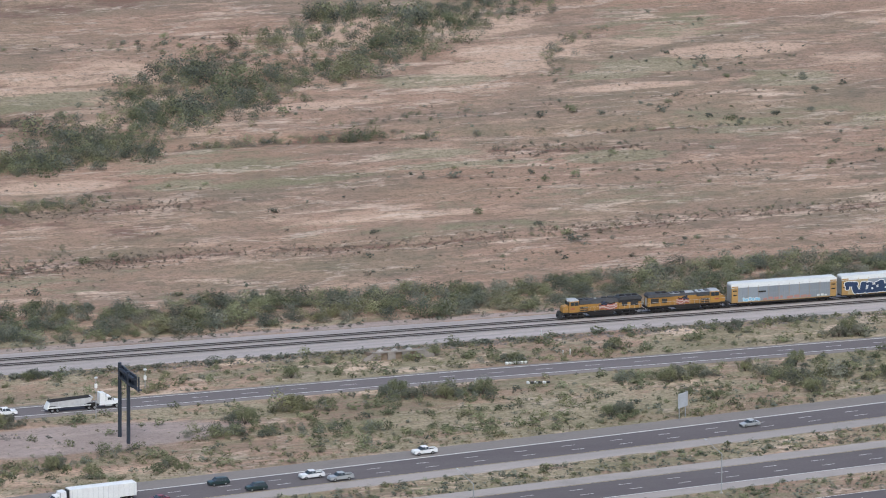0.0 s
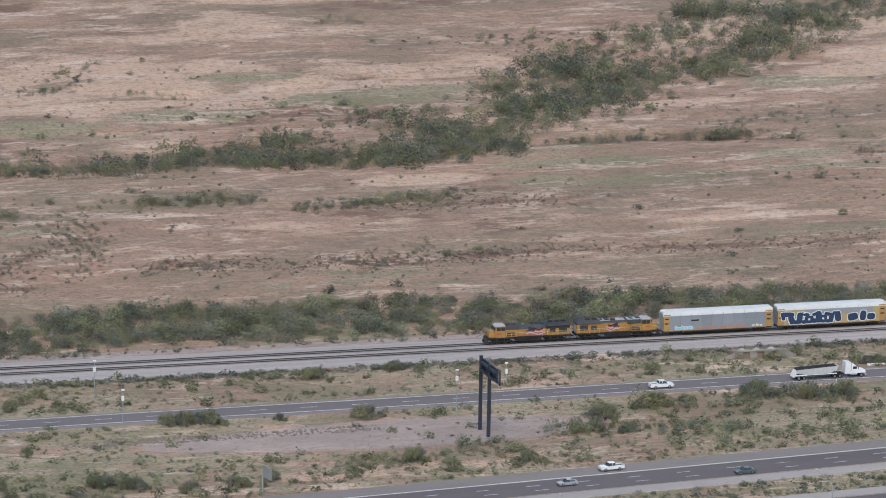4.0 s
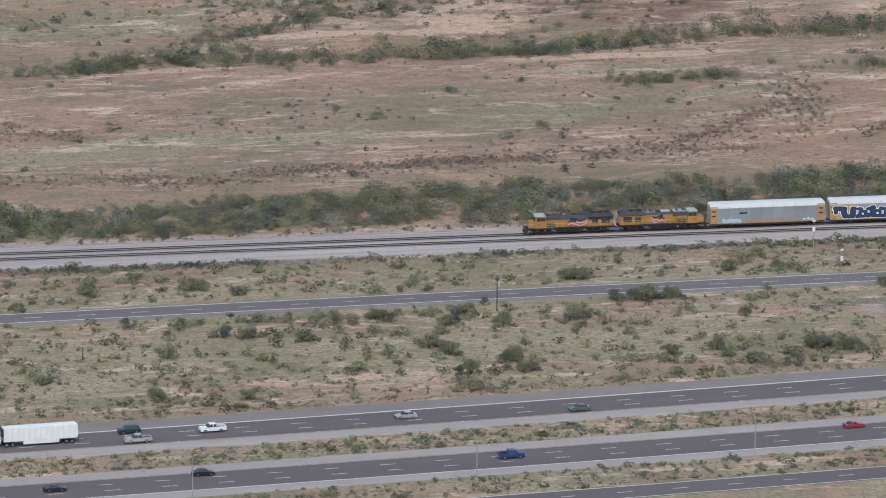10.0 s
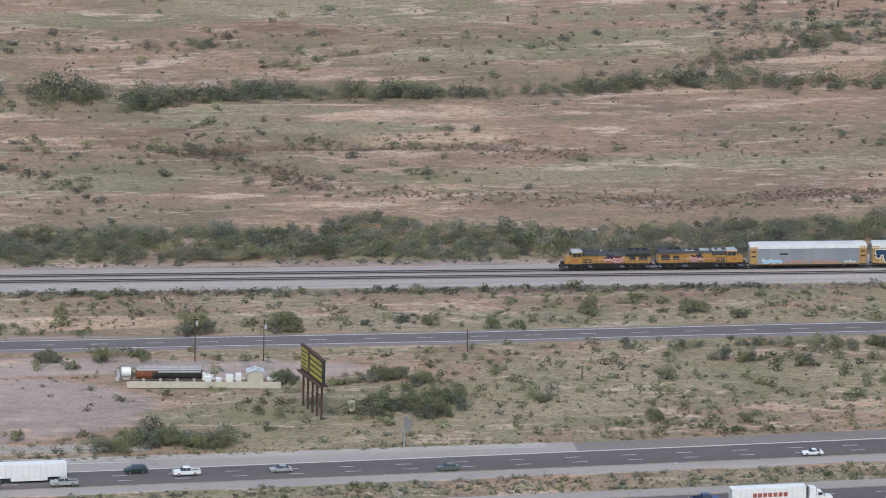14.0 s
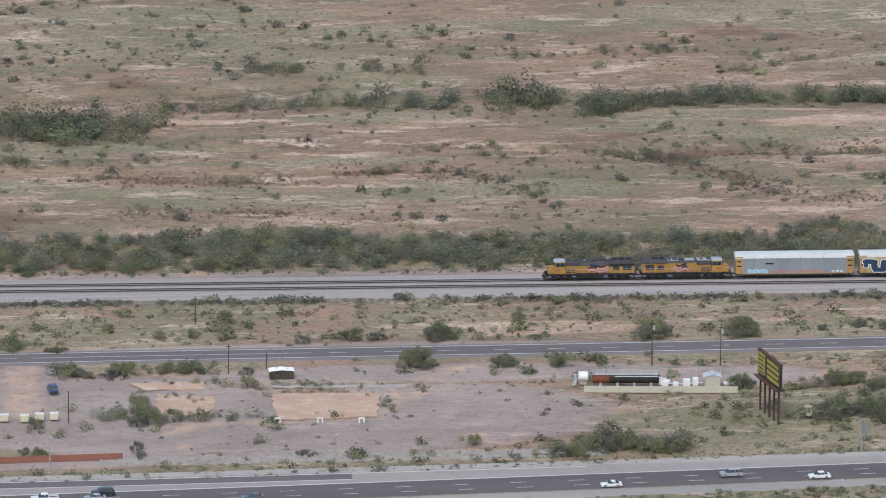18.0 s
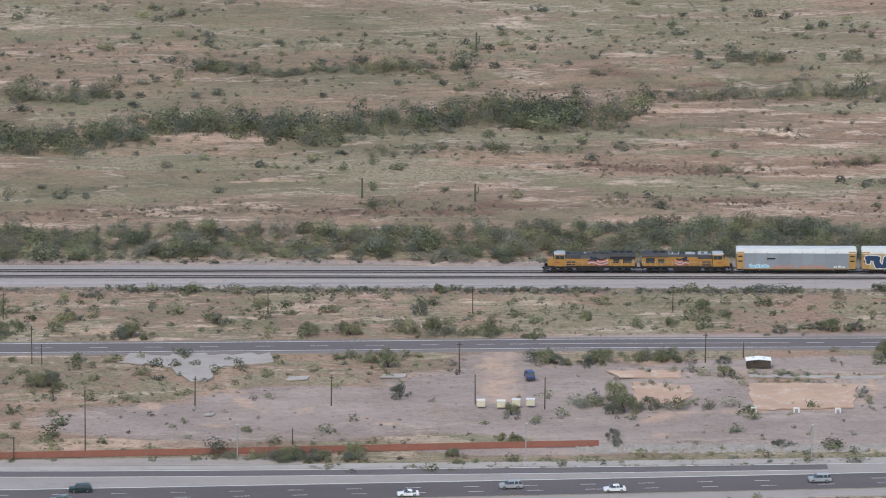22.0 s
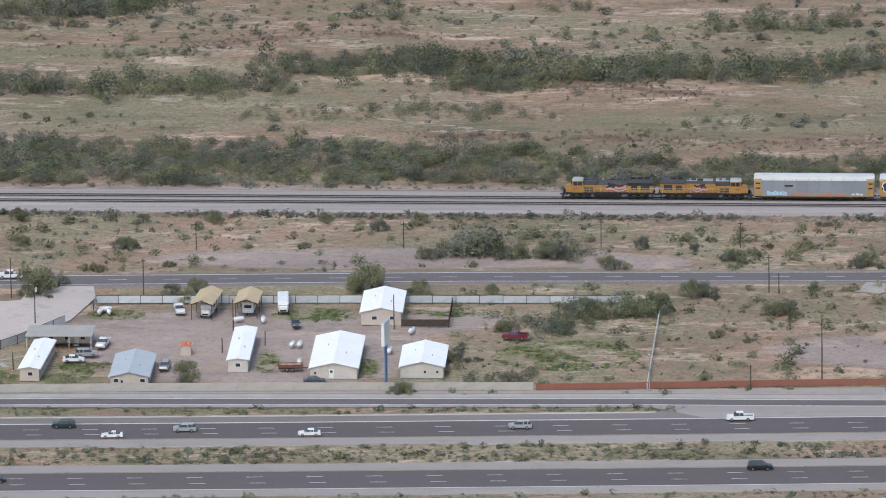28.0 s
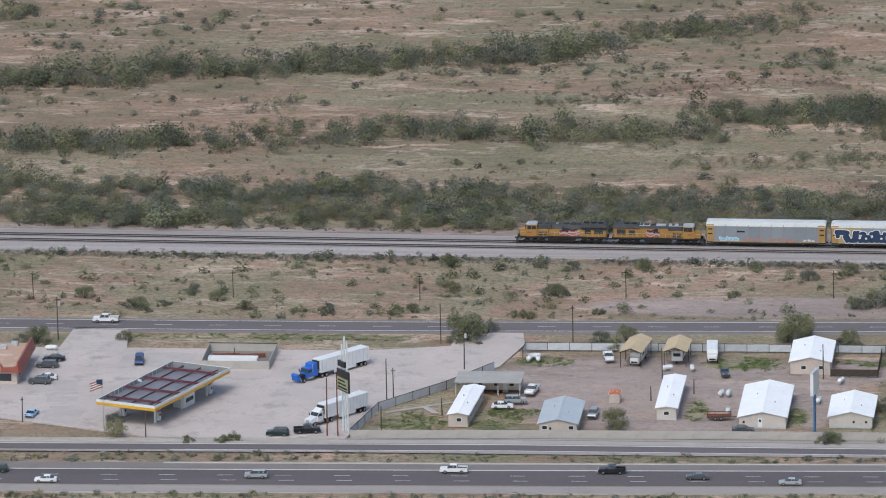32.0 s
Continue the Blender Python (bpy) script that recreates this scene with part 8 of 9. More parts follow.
for x, y in ((-279, 1798), (-234, 1800.5), (-191.7, 1799), (-145.8, 1804), (-99.3, 1804.8), (-55.2, 1806.5), (-24, 1805.5), (35.2, 1808.5), (81, 1807.5), (126, 1809)):
    pole(x, y, 6.4, arm=1.2, r=0.11)
for x, y, h, arm, bx in ((-268.3, 1763, 10, 1.6, True), (-183.4, 1763, 9.2, 0, False), (-176.1, 1741, 9.4, 1.5, True), (-154.5, 1765.5, 8.5, 1.0, False), (-17.3, 1767.4, 8.6, 1.2, False), (-15.1, 1766.7, 4.7, 0, False),
                        (76, 1758.5, 7.2, 1.2, False), (-5.5, 1696.6, 14.0, 0, False), (18, 1733.1, 6.6, 1.0, False), (47.3, 1731.5, 7.0, 1.0, False), (78.3, 1732.6, 6.8, 0, False), (93.1, 1728.5, 7.2, 0, False),
                        (130.3, 1766, 7.0, 1.0, False), (138.9, 1769.3, 3.8, 0, False), (223.8, 1765, 10.4, 1.6, True), (239, 1765, 9.4, 0.9, True), (285.2, 1769, 5.0, 0, False), (405.6, 1769.2, 8.0, 1.2, True),
                        (306.9, 1745, 3.0, 0, False), (-12.5, 1737, 5.0, 0, False), (-132.6, 1735.5, 7.2, 0, False), (-133.8, 1718.6, 3.4, 0, False), (-125.0, 1724.4, 3.4, 0, False), (-97.9, 1737.0, 8.0, 0, False), (-226.7, 1743.3, 4.0, 0, False), (38.3, 1700.8, 3.8, 0, False),
                        (-266.4, 1696.4, 5.6, 0.6, False), (-238.3, 1684.5, 5.8, 0, False), (-190.2, 1714.2, 10.0, 0, False), (-188.6, 1713.2, 8.2, 1.0, True), (-188.9, 1690.5, 6.0, 0, False), (-177.4, 1705.3, 4.0, 0, False), (-20.5, 1691.0, 5.0, 0, False)):
    pole(x, y, h, arm=arm, box_on=bx)
for x, y, h in ((-200.0, 1687.2, 13.0), (-197.7, 1687.0, 14.5)):
    pole(x, y, h, RUST, r=0.16, label="rusty steel pole beside the station sign")


def street_lamp(x, y, h, arm_y, arm_x=0.0, rise=2.0, label="pale steel street lamp with a long arm"):
    e = base("street_lamp", label, "street lamp", "street lamps", m=place(x, y))
    part("footing", cyl(B(), (0, 0, -0.2), (0, 0, 0.25), 0.4, seg=12), CONCRETE, e)
    part("post", cyl(B(), (0, 0, 0.2), (0, 0, h), 0.13, 0.09, 8), STEEL, e)
    tip = (arm_x, arm_y, h + rise)
    part("arm", cyl(B(), (0, 0, h), tip, 0.07, 0.05, 6), STEEL, e)
    bm = B()
    box(bm, tip[0] - 0.2, tip[0] + 0.2, tip[1] - 0.1, tip[1] + 0.8, tip[2] - 0.08, tip[2] + 0.1, 0.04)
    part("lamp_head", bm, LIGHTGREY, e)
    return e


for x in (248.5, 309.8, 371, 432.2, 493.5, 554.8, 616, 677.3):
    street_lamp(x, hw(x) - 51.5, 9.0, 4.5, -2.0, 2.3)
for x, y in ((-41.7, 1688.0), (26.4, 1688.5), (87, 1688.0), (147, 1685.5)):
    street_lamp(x, y, 7.6, -2.4, 0, 0.8, "pale steel street lamp beside the ramp")
for x, y, h in ((485.3, 1768.3, 10.5), (488, 1803, 8.5), (565.8, 1772, 9.5), (585, 1794.5, 4.5)):
    e = base("signal_mast", "thin pale steel mast with a small white cabinet", "mast", "railside masts", m=place(x, y))
    part("post", cyl(B(), (0, 0, -0.2), (0, 0, h), 0.1, 0.07, 8), STEEL, e)
    part("cabinet", box(B(), -0.3, 0.3, -0.25, 0.25, h - 2.4, h - 1.4, 0.03), WHITE, e)
    part("cap", box(B(), -0.35, 0.35, -0.2, 0.2, h - 0.1, h + 0.25, 0.03), WHITE, e)


def board_sign(x, y, rz, h, w, bh, label):
    """A roadside sign seen from its grey back and side: bent post and louvred back."""
    e = base("road_sign", label, "road sign", "road signs", m=place(x, y, rz))
    part("post", cyl(B(), (0, 0, -0.2), (0, 0, h - 0.8), 0.2, 0.17, 10), STEEL, e)
    part("elbow", cyl(B(), (0, 0, h - 0.85), (0.9, 0, h), 0.17, 0.15, 8), STEEL, e)
    part("beam", cyl(B(), (0.9, 0, h), (w + 0.6, 0, h), 0.15, 0.12, 8), STEEL, e)
    part("panel", box(B(), 1.0, w + 1.0, -0.32, -0.26, h - bh * 0.75, h + bh * 0.45), STEEL, e)
    for i in range(6):
        xx = 1.2 + i * (w - 0.4) / 5
        part("stiffener", box(B(), xx - 0.05, xx + 0.05, -0.26, -0.15, h - bh * 0.7, h + bh * 0.4), STEEL, e)


board_sign(501.6, 1710.6, -80, 6.2, 4.2, 2.2, "pale steel cantilever road sign seen from behind")
board_sign(259.6, 1692.0, -82, 6.4, 4.2, 2.4, "pale steel cantilever road sign seen from behind")


def post_sign():
    e = base("road_sign", "white panelled road sign on two posts by the highway", "road sign", "road signs", m=place(693.7, 1729.4, 35))
    for s in (-1.3, 1.3):
        part("post", box(B(), s - 0.08, s + 0.08, -0.08, 0.08, -0.2, 6.2), STEEL, e)
    part("panel", box(B(), -2.0, 2.0, -0.16, -0.09, 2.6, 6.0), LIGHTGREY, e)
    for i in range(4):
        part("stiffener", box(B(), -1.9, 1.9, -0.09, -0.03, 2.9 + i * 0.85, 3.05 + i * 0.85), STEEL, e)


post_sign()


def twin_post_board():
    e = base("billboard", "dark steel twin-post billboard frame with its edge to the road", "billboard", m=place(566.1, 1752, 0))
    dark = surf("dark_blue_steel", (0.018, 0.025, 0.04), (0.03, 0.036, 0.05), 0.5, 4.0, 0.5)
    for y in (-3.3, 3.1):
        part("post", cyl(B(), (0, y, -0.3), (0, y, 16.6 + (0.0 if y < 0 else 0.6)), 0.45, 0.42, 14), dark, e)
    part("top_beam", box(B(), -0.3, 0.3, -7.0, 3.6, 15.4, 16.0), dark, e)
    part("lower_beam", box(B(), -0.3, 0.3, -7.0, 3.6, 13.6, 14.1), dark, e)
    part("display_board", box(B(), 0.5, 0.8, -7.4, 3.8, 13.3, 16.4), dark, e)
    part("catwalk", box(B(), 0.8, 1.9, -7.4, 3.8, 12.9, 13.05), dark, e)
    for i in range(7):
        y = -7.0 + i * 1.75
        part("frame_bar", box(B(), 0.3, 0.5, y - 0.08, y + 0.08, 13.3, 16.3), dark, e)
    part("end_frame", box(B(), 1.0, 1.25, -7.6, -7.3, 12.6, 16.2), dark, e)


twin_post_board()


def yellow_billboard():
    ang = math.degrees(math.atan2(-12.2, 2.3))
    e = base("billboard", "black and yellow billboard on rusty steel legs", "billboard", m=place(243.9, 1721.3, ang))
    legs = surf("dark_rusty_leg", (0.1, 0.055, 0.045), (0.075, 0.045, 0.04), 0.6, 5.0, 0.85)
    for i in range(5):
        x = -6.2 + i * 3.1
        part("leg", box(B(), x - 0.18, x + 0.18, -0.18, 0.18, -0.2, 8.0), legs, e)
    part("walkway", box(B(), -7.4, 7.4, -1.2, 1.0, 7.4, 7.6), legs, e)
    yel = surf("faded_yellow_poster", (0.42, 0.37, 0.05), (0.34, 0.3, 0.06), 0.5, 3.0, 0.6, dirt=(0.2, 0.18, 0.08))
    part("board", box(B(), -7.4, 7.4, -0.3, 0.3, 7.8, 13.2), BLACKP, e)
    part("top_rail", box(B(), -7.4, 7.4, -0.45, 0.45, 13.2, 13.32), legs, e)
    for s in (-1, 1):
        y0, y1 = sorted((s * 0.3, s * 0.32))
        part("poster", box(B(), -7.1, -2.6, y0, y1, 8.2, 12.9), yel, e, "faded yellow poster field")
        bm = B()
        for k in range(4):
            box(bm, -1.2, 7.0 - 0.5 * (k % 2), y0, y1, 8.3 + k * 1.2, 9.05 + k * 1.2)
        part("lettering_bars", bm, yel, e)
        y0, y1 = sorted((s * 0.32, s * 0.33))
        bm = B()
        for k in range(5):
            box(bm, -6.7, -3.1 - 0.5 * (k % 2), y0, y1, 8.5 + k * 0.85, 8.85 + k * 0.85)
        part("dark_lettering_bars", bm, BLACKP, e)


yellow_billboard()


def cistern(x, y, label):
    e = base("water_tank", label, "tank", m=place(x, y))
    part("vessel", cyl(B(), (0, 0, 0.6), (0, 0, 2.6), 0.9, seg=16), surf("cream_tank_paint", (0.6, 0.55, 0.43), (0.52, 0.47, 0.36), 0.6, 4.0, 0.6), e)
    part("stand", box(B(), -0.7, 0.7, -0.7, 0.7, 0, 0.6), DARKWOOD, e)


cistern(252.1, 1719.7, "cream water tank on a low stand")


def tank_yard():
    """A walled plant yard with a rusty long tank, white vessels and a small shed."""
    w = panel_fence("low cream block wall of the tank yard", [(206.3, 1743.9), (239.7, 1740.9)], 1.4, 4.8, surf("cream_block", (0.5, 0.46, 0.37), (0.44, 0.41, 0.33), 0.3, 3.0, 0.9, dirt=(0.33, 0.3, 0.25)), PALEWALL, "block_wall", False, -0.1)
    panel_fence("open steel pipe fence of the tank yard", [(206.9, 1752.5), (214, 1757), (241.6, 1754.5)], 2.2, 1.7, STEEL, STEEL, "pipe_fence", True, 2.1)
    e = base("storage_tank", "long dark storage tank with rust streaks", "tank", m=place(216, 1748.6, -4))
    part("vessel", cyl(B(), (-7.2, 0, 1.5), (7.2, 0, 1.5), 0.98, seg=20), UNDER, e)
    part("rust_band", cyl(B(), (-7.15, 0, 1.5), (-3.6, 0, 1.5), 0.992, seg=20), RUST, e, "rust-red streaked end")
    for x in (-5.5, -1.8, 1.8, 5.5):
        part("saddle", box(B(), x - 0.3, x + 0.3, -1.0, 1.0, 0, 0.8), CONCRETE, e)
    part("pale_top_plate", box(B(), -2.4, 7.0, -0.78, 0.78, 2.1, 2.3, 0.05), RACKROOF, e, "peeling white upper plates")
    part("rust_top_plate", box(B(), -7.0, -2.4, -0.7, 0.7, 2.2, 2.34, 0.04), RUST, e)
    part("top_walkway", box(B(), -7.0, 7.0, -0.5, 0.5, 2.5, 2.6), LIGHTGREY, e)
    for k, x in enumerate((7.6, 8.5, 9.3)):
        part("white_drum", cyl(B(), (x, -0.2, 0.3 + 0.1 * k), (x, -0.2, 1.9 - 0.25 * k), 0.42, seg=12), WHITE, e)
    bm = B()
    for i in range(9):
        x = -7.0 + i * 1.75
        cyl(bm, (x, -0.5, 2.6), (x, -0.5, 3.4), 0.03, seg=5)
    for z in (2.85, 3.15, 3.4):
        cyl(bm, (-7.0, -0.5, z), (7.0, -0.5, z), 0.04, seg=5)
        cyl(bm, (-7.0, 0.5, z), (7.0, 0.5, z), 0.04, seg=5)
    part("guard_rail", bm, LIGHTGREY, e)
    t = base("storage_tank", "short white round-ended tank", "tank", m=place(206.8, 1750.6))
    bm = cyl(B(), (-1.0, 0, 1.7), (1.0, 0, 1.7), 1.1, seg=16)
    part("vessel", bm, WHITE, t)
    part("saddle", box(B(), -0.8, 0.8, -0.8, 0.8, 0, 0.7), CONCRETE, t)
    d = base("dish_reflector", "large pale dish standing by the tanks", "dish", m=place(204.4, 1748.6, 20))
    part("dish", profile(B(), [(0.0, 0.3), (0.5, 0.2), (0.9, 1.4), (0.6, 2.8), (0.1, 3.0), (0.45, 1.5)], -0.3, 0.3), LIGHTGREY, d)
    for i, (x, y, a, h) in enumerate(((224.5, 1747.5, 1.4, 1.2), (226.8, 1747.0, 1.2, 0.9), (229.2, 1747.2, 1.5, 1.6), (231.2, 1747.6, 1.2, 1.7))):
        c = base("plant_cabinet", "white pump cabinet in the tank yard", "cabinet", "pump cabinets", m=place(x, y, -4))
        part("body", box(B(), -a / 2, a / 2, -0.7, 0.7, 0.1, h, 0.06), WHITE, c)
        part("plinth", box(B(), -a / 2 - 0.1, a / 2 + 0.1, -0.8, 0.8, -0.05, 0.1), CONCRETE, c)
        part("pipe", cyl(B(), (a / 2, 0, 0.6), (a / 2 + 0.9, 0, 0.6), 0.12, seg=8), WHITE, c)
    house("small cream shed with a grey roof in the tank yard", 235.0, 1748.2, 3.4, 3.2, 2.0, 0.5, ROOF_B, surf("cream_shed", (0.5, 0.46, 0.38), (0.44, 0.4, 0.33), 0.5, 3.0), rz=-4, front=(), sides=0, over=0.2, name="shed")
    propane_tank(238.6, 1746.0, 0)


tank_yard()
for x, y in ((137.8, 1723.9), (146.9, 1723.3), (155.8, 1722.8)):
    e = base("concrete_frame", "small white concrete frame at the slab's edge", "barrier", "concrete frames", m=place(x, y))
    for s in (-0.5, 0.5):
        part("leg", box(B(), s - 0.15, s + 0.15, -0.2, 0.2, 0, 0.9), TRIM, e)
    part("lintel", box(B(), -0.65, 0.65, -0.22, 0.22, 0.9, 1.15), TRIM, e)
CREAMBOX = surf("cream_plastic", (0.58, 0.53, 0.38), (0.5, 0.46, 0.33), 0.5, 4.0, 0.6)
for x, y in ((79.4, 1729.6), (83.7, 1728.9), (87, 1729.8), (90.1, 1730.1)):
    e = base("dumpster_bin", "cream bin standing beside the driveway", "bin", "bins by the driveway", m=place(x, y, -3))
    part("body", box(B(), -0.9, 0.9, -0.6, 0.6, 0.1, 1.5, 0.06), CREAMBOX, e)
    part("lid", box(B(), -0.95, 0.95, -0.65, 0.65, 1.5, 1.6, 0.03), TRIM, e)
house("small pale shed trailer with a white roof", 141.6, 1761.3, 5.2, 2.6, 1.6, 0.25, ROOF_W, DARKWOOD, front=((0.3, "vent"),), sides=0, over=0.15, name="shed")
house("weathered flat shed with an orange roof", -141.4, 1717.0, 2.2, 3.0, 1.9, 0.2, ORANGE, SIDING_T, front=(), sides=0, over=0.15, name="shed")


def parked(ob, x, y, rz, z=0.07):
    ob.matrix_world = place(x, y, rz, z)


P = "parked cars"
parked(semi("bright blue tractor with open bonnet and white trailer, parked", "bright_blue", bonnet_open=True, length=15.0), -203.0, 1738.6, 231.5)
parked(semi("white day-cab tractor with a white trailer, parked", W, sleeper=False, length=13.4), -197.6, 1703.6, 233.6)
parked(car("sedan", "black", "black sedan parked before the store", group=P), -266.6, 1744.6, 180)
parked(car("suv", "dark_grey", "dark grey estate car parked before the store", group=P), -267.2, 1739.0, 180)
parked(car("sedan", W, "white sedan parked before the store", group=P), -266.0, 1729.0, 185)
parked(car("suv", "dark_grey", "dark grey sport utility car parked before the store", group=P), -267.0, 1725.8, 180)
parked(car("van", "blue", "dark blue van parked on the station yard", group=P), -247.6, 1743.5, -85)
parked(car("sedan", "light_blue", "pale blue and white car parked on the station yard", group=P), -264.9, 1700.2, 80)
parked(car("suv", DKG, "dark green sport utility car parked by the ramp", group=P), -210.5, 1687.0, 180, 0.08)
parked(pickup("black", "black pickup parked beside the sign masts", group=P), -204.5, 1689.2, 10, 0.08)
parked(pickup(W, "white pickup parked near the sheet fence", group=P), -145.4, 1749.8, -80)
parked(pickup(W, "white pickup parked by the trailer home", group=P), -159.7, 1722.5, -100)
parked(car("suv", "silver", "silver hatchback parked by the trailer home", group=P), -162.6, 1714.4, 8)
parked(car("sedan", W, "white sedan parked by the trailer home", group=P), -165.0, 1710.2, 5)
parked(car("suv", "silver", "silver car parked beside a tree", group=P), -145.0, 1704.5, -95)
parked(car("sedan", "dark_grey", "dark grey sedan parked behind the block wall", group=P), -112.4, 1693.6, 3)
parked(pickup("maroon", "old maroon pickup abandoned in the dry field", group=P), -71.4, 1728.3, 172)
parked(car("suv", "blue", "blue and white off-roader parked on the driveway", group=P), 91.0, 1752.5, 95)
parked(car("coupe", "dark_grey", "small open runabout standing in the yard", "runabout", P), -119.3, 1738.8, -80)


def flat_trailer(x, y, rz):
    """An old low trailer with plank sides, rusted through."""
    e = base("flat_trailer", "rusty flat trailer with a plank deck beside a house", "trailer", m=place(x, y, rz))
    for i in range(6):
        part("deck_plank", box(B(), -2.6, 2.6, -1.0 + i * 0.34, -0.7 + i * 0.34, 0.78, 0.86), RUST, e)
    part("chassis", box(B(), -2.6, 2.6, -0.8, 0.8, 0.55, 0.75, 0.03), UNDER, e)
    for s in (-1, 1):
        for k in range(4):
            part("stake", box(B(), -2.5 + k * 1.65, -2.4 + k * 1.65, s * 1.02 - 0.05, s * 1.02 + 0.05, 0.7, 1.5), RUST, e)
        part("side_rail", box(B(), -2.6, 2.6, s * 1.02 - 0.03, s * 1.02 + 0.03, 1.3, 1.45), RUST, e)
    part("tow_bar", box(B(), 2.6, 4.0, -0.08, 0.08, 0.5, 0.62), UNDER, e)
    wheels(e, (-0.8, 0.4), 1.0, 0.38, 0.22)


flat_trailer(-118.2, 1703.6, 4)


# ---- more growth and small works ----
for k, x, y, size in [(4, -178.1, 1766.2, 2.3), (5, -173.8, 1772.0, 1.2), (1, -229.3, 1682.3, 1.0), (0, -219.8, 1683.6, 1.1), (5, -246.7, 1695.6, 1.0), (4, -187.4, 1828.5, 0.9), (4, -140.2, 1698.2, 1.35), (4, -105.4, 1768.0, 2.2), (5, -148.2, 1765.4, 1.2), (4, -142.7, 1766.6, 1.2), (4, -144.0, 1829.1, 0.95), (0, -94.0, 1687.9, 1.3), (1, -82.6, 1718.3, 1.2), (0, -86.2, 1716.4, 0.9), (1, -78.8, 1711.3, 0.9), (4, 85.8, 1724.0, 0.9), (4, 108.8, 1736.2, 1.3), (5, 106.5, 1704.8, 0.8), (4, 172.7, 1768.2, 1.6), (5, 134.4, 1764.9, 0.9), (5, 191.4, 1767.5, 1.1), (5, 203.2, 1766.7, 0.9), (0, 212.1, 1767.1, 1.1), (4, 227.4, 1790.3, 1.6), (4, 248.0, 1791.5, 1.4), (4, 179.3, 1790.9, 1.2), (4, 71.7, 1691.7, 0.8)]:
    plant(k, x, y, size)


OLDCON = surf("stained_old_concrete", (0.3, 0.27, 0.245), (0.22, 0.195, 0.175), 0.4, 2.0, 0.95, dirt=(0.14, 0.12, 0.1))


def culvert():
    """A concrete headwall with three round pipes under the railway bank."""
    e = base("culvert", "pale concrete culvert headwall with three pipes", "culvert", m=place(651, 1803.5, -1.5, -0.1))
    for i in range(3):
        x = -3.6 + i * 3.6
        part("pipe", ring_pipe(x), CONCRETE, e, "dark open concrete pipe")
    for x, w in ((-5.6, 1.15), (-1.8, 0.95), (1.8, 0.95), (5.6, 1.15)):
        part("pier", box(B(), x - w, x + w, -0.2, 0.2, -0.2, 1.5, 0.04), OLDCON, e)
    part("coping", box(B(), -6.6, 6.6, -0.3, 0.4, 1.5, 1.85, 0.05), OLDCON, e)
    for s in (-1, 1):
        part("wing_wall", profile(B(), [(0, -0.2), (2.4, -0.2), (2.4, 0.5), (0, 1.5)] if s > 0 else [(0, -0.2), (0, 1.5), (-2.4, 0.5), (-2.4, -0.2)], -0.15, 0.15), OLDCON, e).location = (s * 6.45, -0.1, 0)
    fill = profile(B(), [(0.25, -0.2), (0.25, 1.6), (8.5, 0.1), (8.5, -0.2)], -6.4, 6.4)
    bmesh.ops.rotate(fill, verts=fill.verts, cent=(0, 0, 0), matrix=Matrix.Rotation(radians(90), 3, "Z"))
    part("earth_fill", fill, surf("bank_earth", (0.2, 0.155, 0.12), (0.27, 0.205, 0.155), 0.3, 2.0, 0.95, dirt=(0.13, 0.11, 0.08)), e, "tan earth bank behind the wall")


def ring_pipe(x):
    bm = B()
    n = 14
    rows = []
    for y, r in ((0.3, 0.8), (0.3, 0.9), (3.5, 0.9), (3.5, 0.8)):
        rows.append([bm.verts.new((x + r * math.cos(6.2832 * i / n), y, 0.72 + r * math.sin(6.2832 * i / n))) for i in range(n)])
    for a, b in ((0, 1), (1, 2), (3, 0)):
        for i in range(n):
            j = (i + 1) % n
            bm.faces.new((rows[a][i], rows[a][j], rows[b][j], rows[b][i]))
    bm.faces.new(rows[3])
    return bm


culvert()
for x, y in ((689.1, 1794.4), (691.0, 1794.6), (659.7, 1774.9), (690.1, 1773.3), (690.9, 1813.6)):
    e = base("marker_post", "slim white marker post beside the road", "post", "marker posts", m=place(x, y, 0, land(x, y) - 0.1))
    part("stake", box(B(), -0.08, 0.08, -0.05, 0.05, 0, 1.3), TRIM, e)
    part("cap", box(B(), -0.1, 0.1, -0.07, 0.07, 1.3, 1.42), TRIM, e)
for x, y, dark in [(671.7 + 0.95 * i, 1771.7 - 0.18 * i, i % 2) for i in range(6)] + [(673.1 + 0.9 * i, 1789.6 - 0.1 * i, 0) for i in range(6)]:
    e = base("kerb_stone", "black painted stone at the road edge" if dark else "white painted stone at the road edge", "stone", "painted stones", m=place(x, y, 17 * x, land(x, y) - 0.05))
    bm = box(B(), -0.4, 0.4, -0.35, 0.35, 0, 0.62, 0.14)
    part("block", bm, BLACKP if dark else TRIM, e)


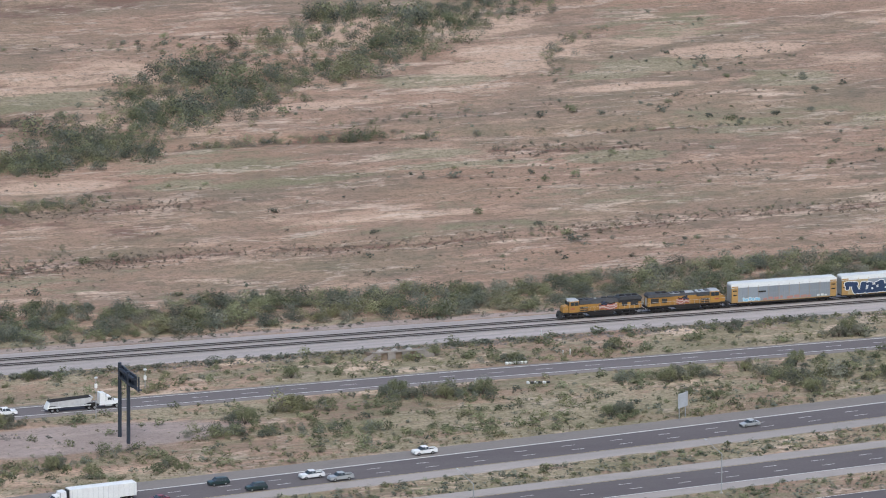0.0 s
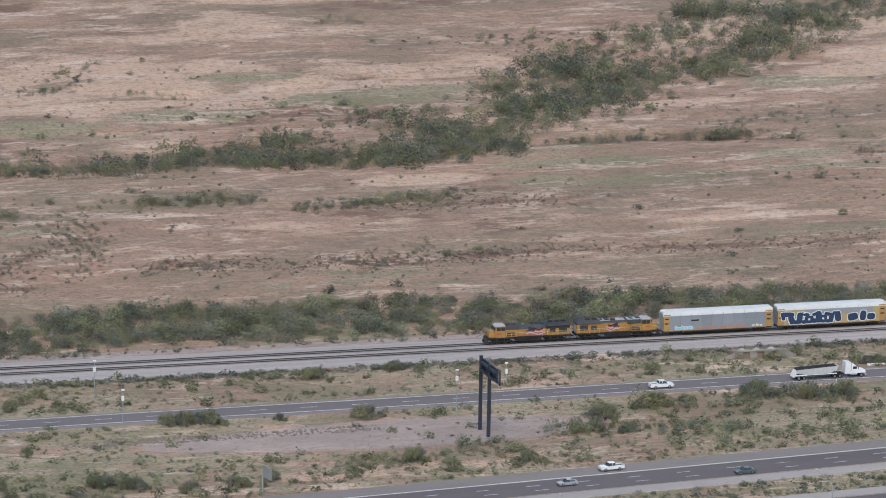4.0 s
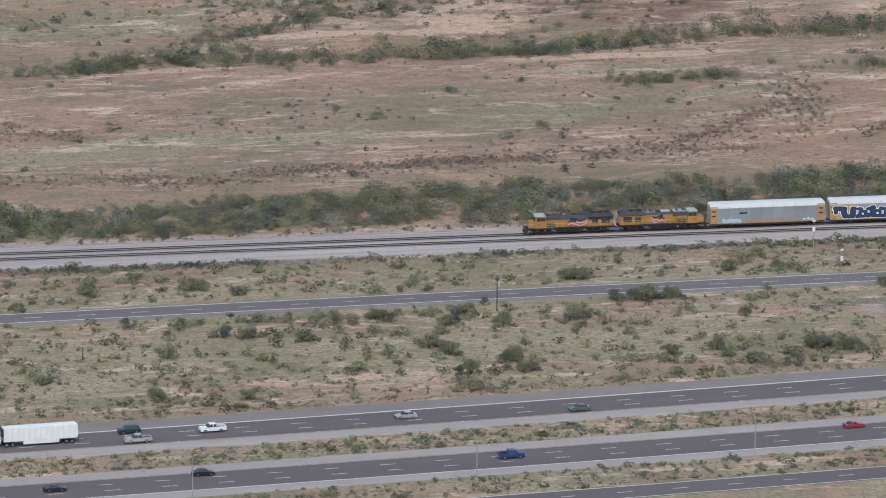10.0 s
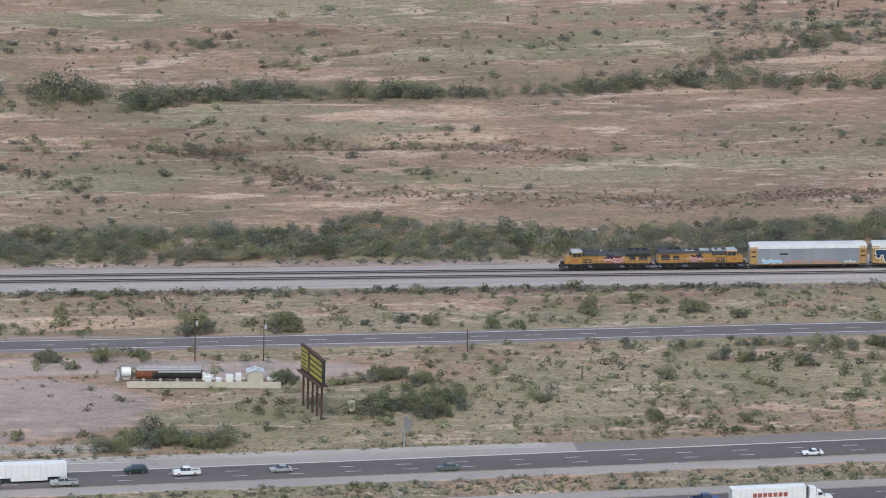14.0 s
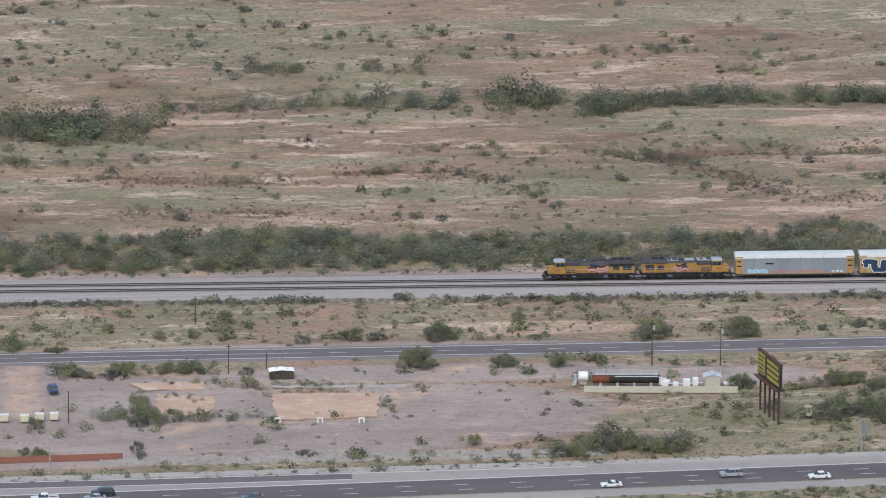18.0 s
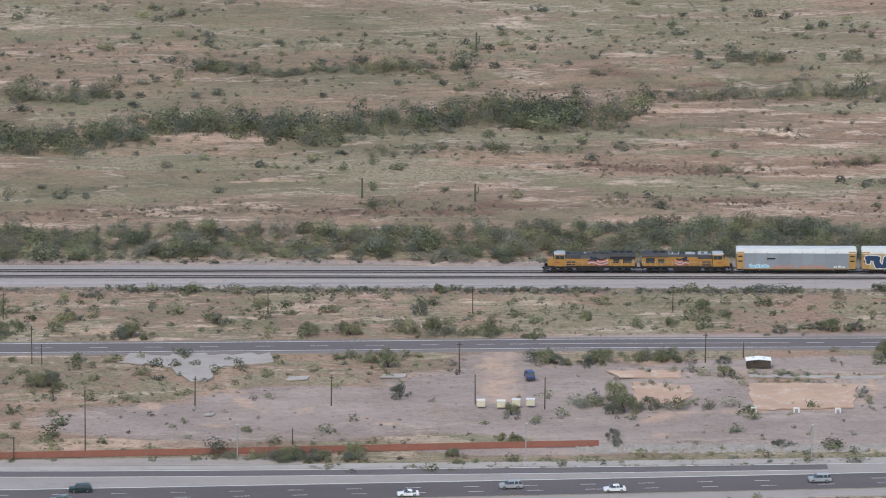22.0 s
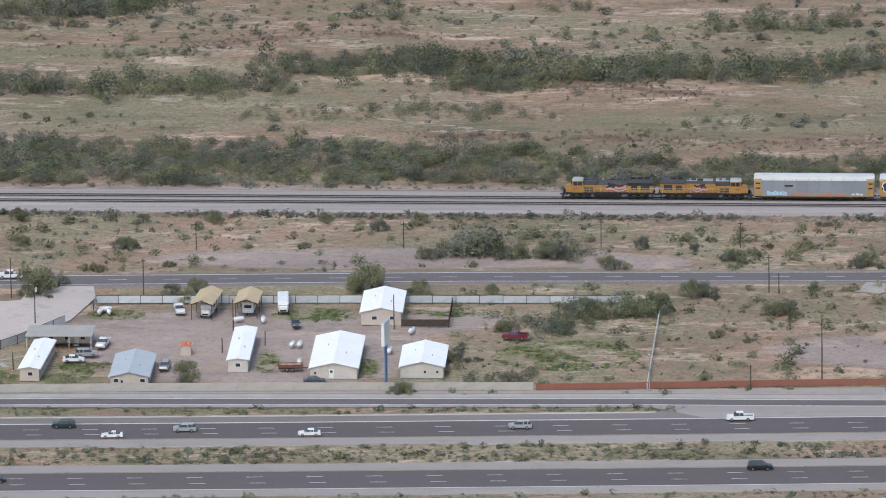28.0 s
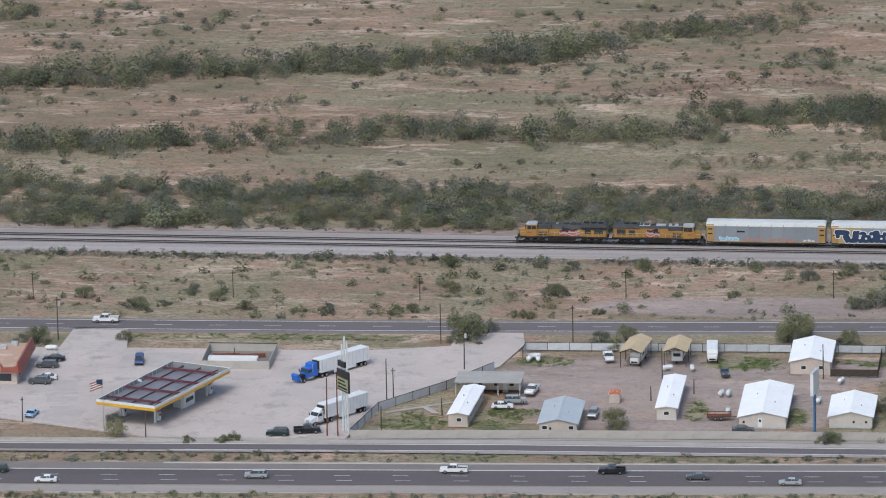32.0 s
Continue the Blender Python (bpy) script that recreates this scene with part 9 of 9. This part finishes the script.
def flag_pole(x, y):
    """A thin pole with a striped flag blown to one side."""
    e = base("flag_pole", "thin pale pole with a striped red and white flag", "flag", m=place(x, y))
    part("pole", cyl(B(), (0, 0, 0), (0, 0, 11.6), 0.07, 0.05, 8), STEEL, e)
    n = 6
    for k in range(7):
        bm = B()
        cols = []
        for i in range(n + 1):
            w = 0.12 * math.sin(i * 1.1)
            droop = -0.17 * i
            cols.append([bm.verts.new((-0.06 - 0.46 * i, w + dy, 9.5 + 0.26 * k + droop + dz)) for dy, dz in ((0, 0), (0, 0.26), (0.03, 0.26), (0.03, 0))])
        for a, b in zip(cols, cols[1:]):
            for q in range(4):
                bm.faces.new((a[q], b[q], b[(q + 1) % 4], a[(q + 1) % 4]))
        part("stripe", bm, RED if k % 2 == 0 else TRIM, e)
    part("canton", box(B(), -1.3, -0.06, -0.12, 0.2, 10.2, 11.2, 0.02), NAVY, e)


flag_pole(-247.9, 1689.4)
propane_tank(-268.4, 1753.2, 3, "white horizontal gas tank beside the store")
slab("garden_path", [(-189.4, 1705.4), (-181.9, 1710.1), (-175.5, 1714.4), (-175.2, 1715.4), (-181.9, 1711.2), (-189.7, 1706.4)], 0.07, CONCRETE, "narrow pale concrete path across the grass")
slab("garden_path", [(-182.4, 1710.4), (-179.6, 1705.6), (-178.2, 1705.9), (-181.0, 1710.8)], 0.066, CONCRETE, "narrow pale concrete path across the grass")
PATCH = surf("repaved_concrete", (0.47, 0.42, 0.39), (0.4, 0.355, 0.33), 0.2, 2.0, 0.9, dirt=(0.3, 0.265, 0.24))
for pts in ([(-263.8, 1715.2), (-256.9, 1715.4), (-257.1, 1711.6), (-263.5, 1711.3)], [(-262, 1708), (-254, 1708), (-254.6, 1693), (-262.5, 1697)], [(-275, 1729), (-259, 1729), (-258.5, 1720), (-274, 1720)], [(-252, 1752), (-236, 1752), (-236, 1740), (-252, 1740)]):
    slab("paving_patch", pts, 0.066, PATCH, "patched rectangle of darker concrete in the station yard")


def saguaro(x, y, h, arm):
    """A ribbed column cactus, with one raised arm where it has one."""
    e = base("saguaro_cactus", "tall dark green column cactus on the plain", "cactus", "cacti on the plain", m=place(x, y, 0, land(x, y)))
    bm = cyl(B(), (0, 0, -0.1), (0, 0, h - 0.2), 0.24, 0.2, 9)
    cyl(bm, (0, 0, h - 0.2), (0, 0, h), 0.2, 0.08, 9)
    part("stem", bm, CACTUS, e)
    if arm:
        bm = cyl(B(), (0, 0, h * 0.45), (0.7, 0, h * 0.5), 0.16, 0.15, 7)
        cyl(bm, (0.7, 0, h * 0.5), (0.75, 0, h * 0.8), 0.15, 0.1, 7)
        part("arm", bm, CACTUS, e)


CACTUS = surf("grey_green_cactus", (0.085, 0.1, 0.065), (0.11, 0.12, 0.08), 1.0, 8.0, 0.9)
for x, y, h, arm in ((59.4, 1912.0, 5.0, False), (86.0, 1909.5, 4.4, True), (93.0, 2064.1, 5.2, True), (436.5, 2107.0, 4.6, True)):
    saguaro(x, y, h, arm)


def motions():
    """The train and the traffic, each along its own line at its own speed."""
    for ob, dx, turn in TRAIN:
        rows = []
        for t in (0, 32):
            x = 743.6 + dx - 27.321 * t
            rows.append((t, pose(x, rail_y(x), RAIL_TOP, 0, 0, turn - 1.5855)))
        walk(ob, rows)
    for ob, keys, line, off, way in TRAFFIC:
        rows = []
        fine = []
        for (t0, x0), (t1, x1) in zip(keys, keys[1:]):
            n = max(1, int((t1 - t0) / 4))
            fine += [(t0 + (t1 - t0) * i / n, x0 + (x1 - x0) * i / n) for i in range(n)]
        fine.append(keys[-1])
        for t, x in fine:
            slope = math.degrees(math.atan((line(x + 1) - line(x - 1)) / 2))
            rows.append((t, pose(x, line(x) + off, 0.07, 0, 0, slope + (180 if way < 0 else 0))))
        walk(ob, rows)


motions()
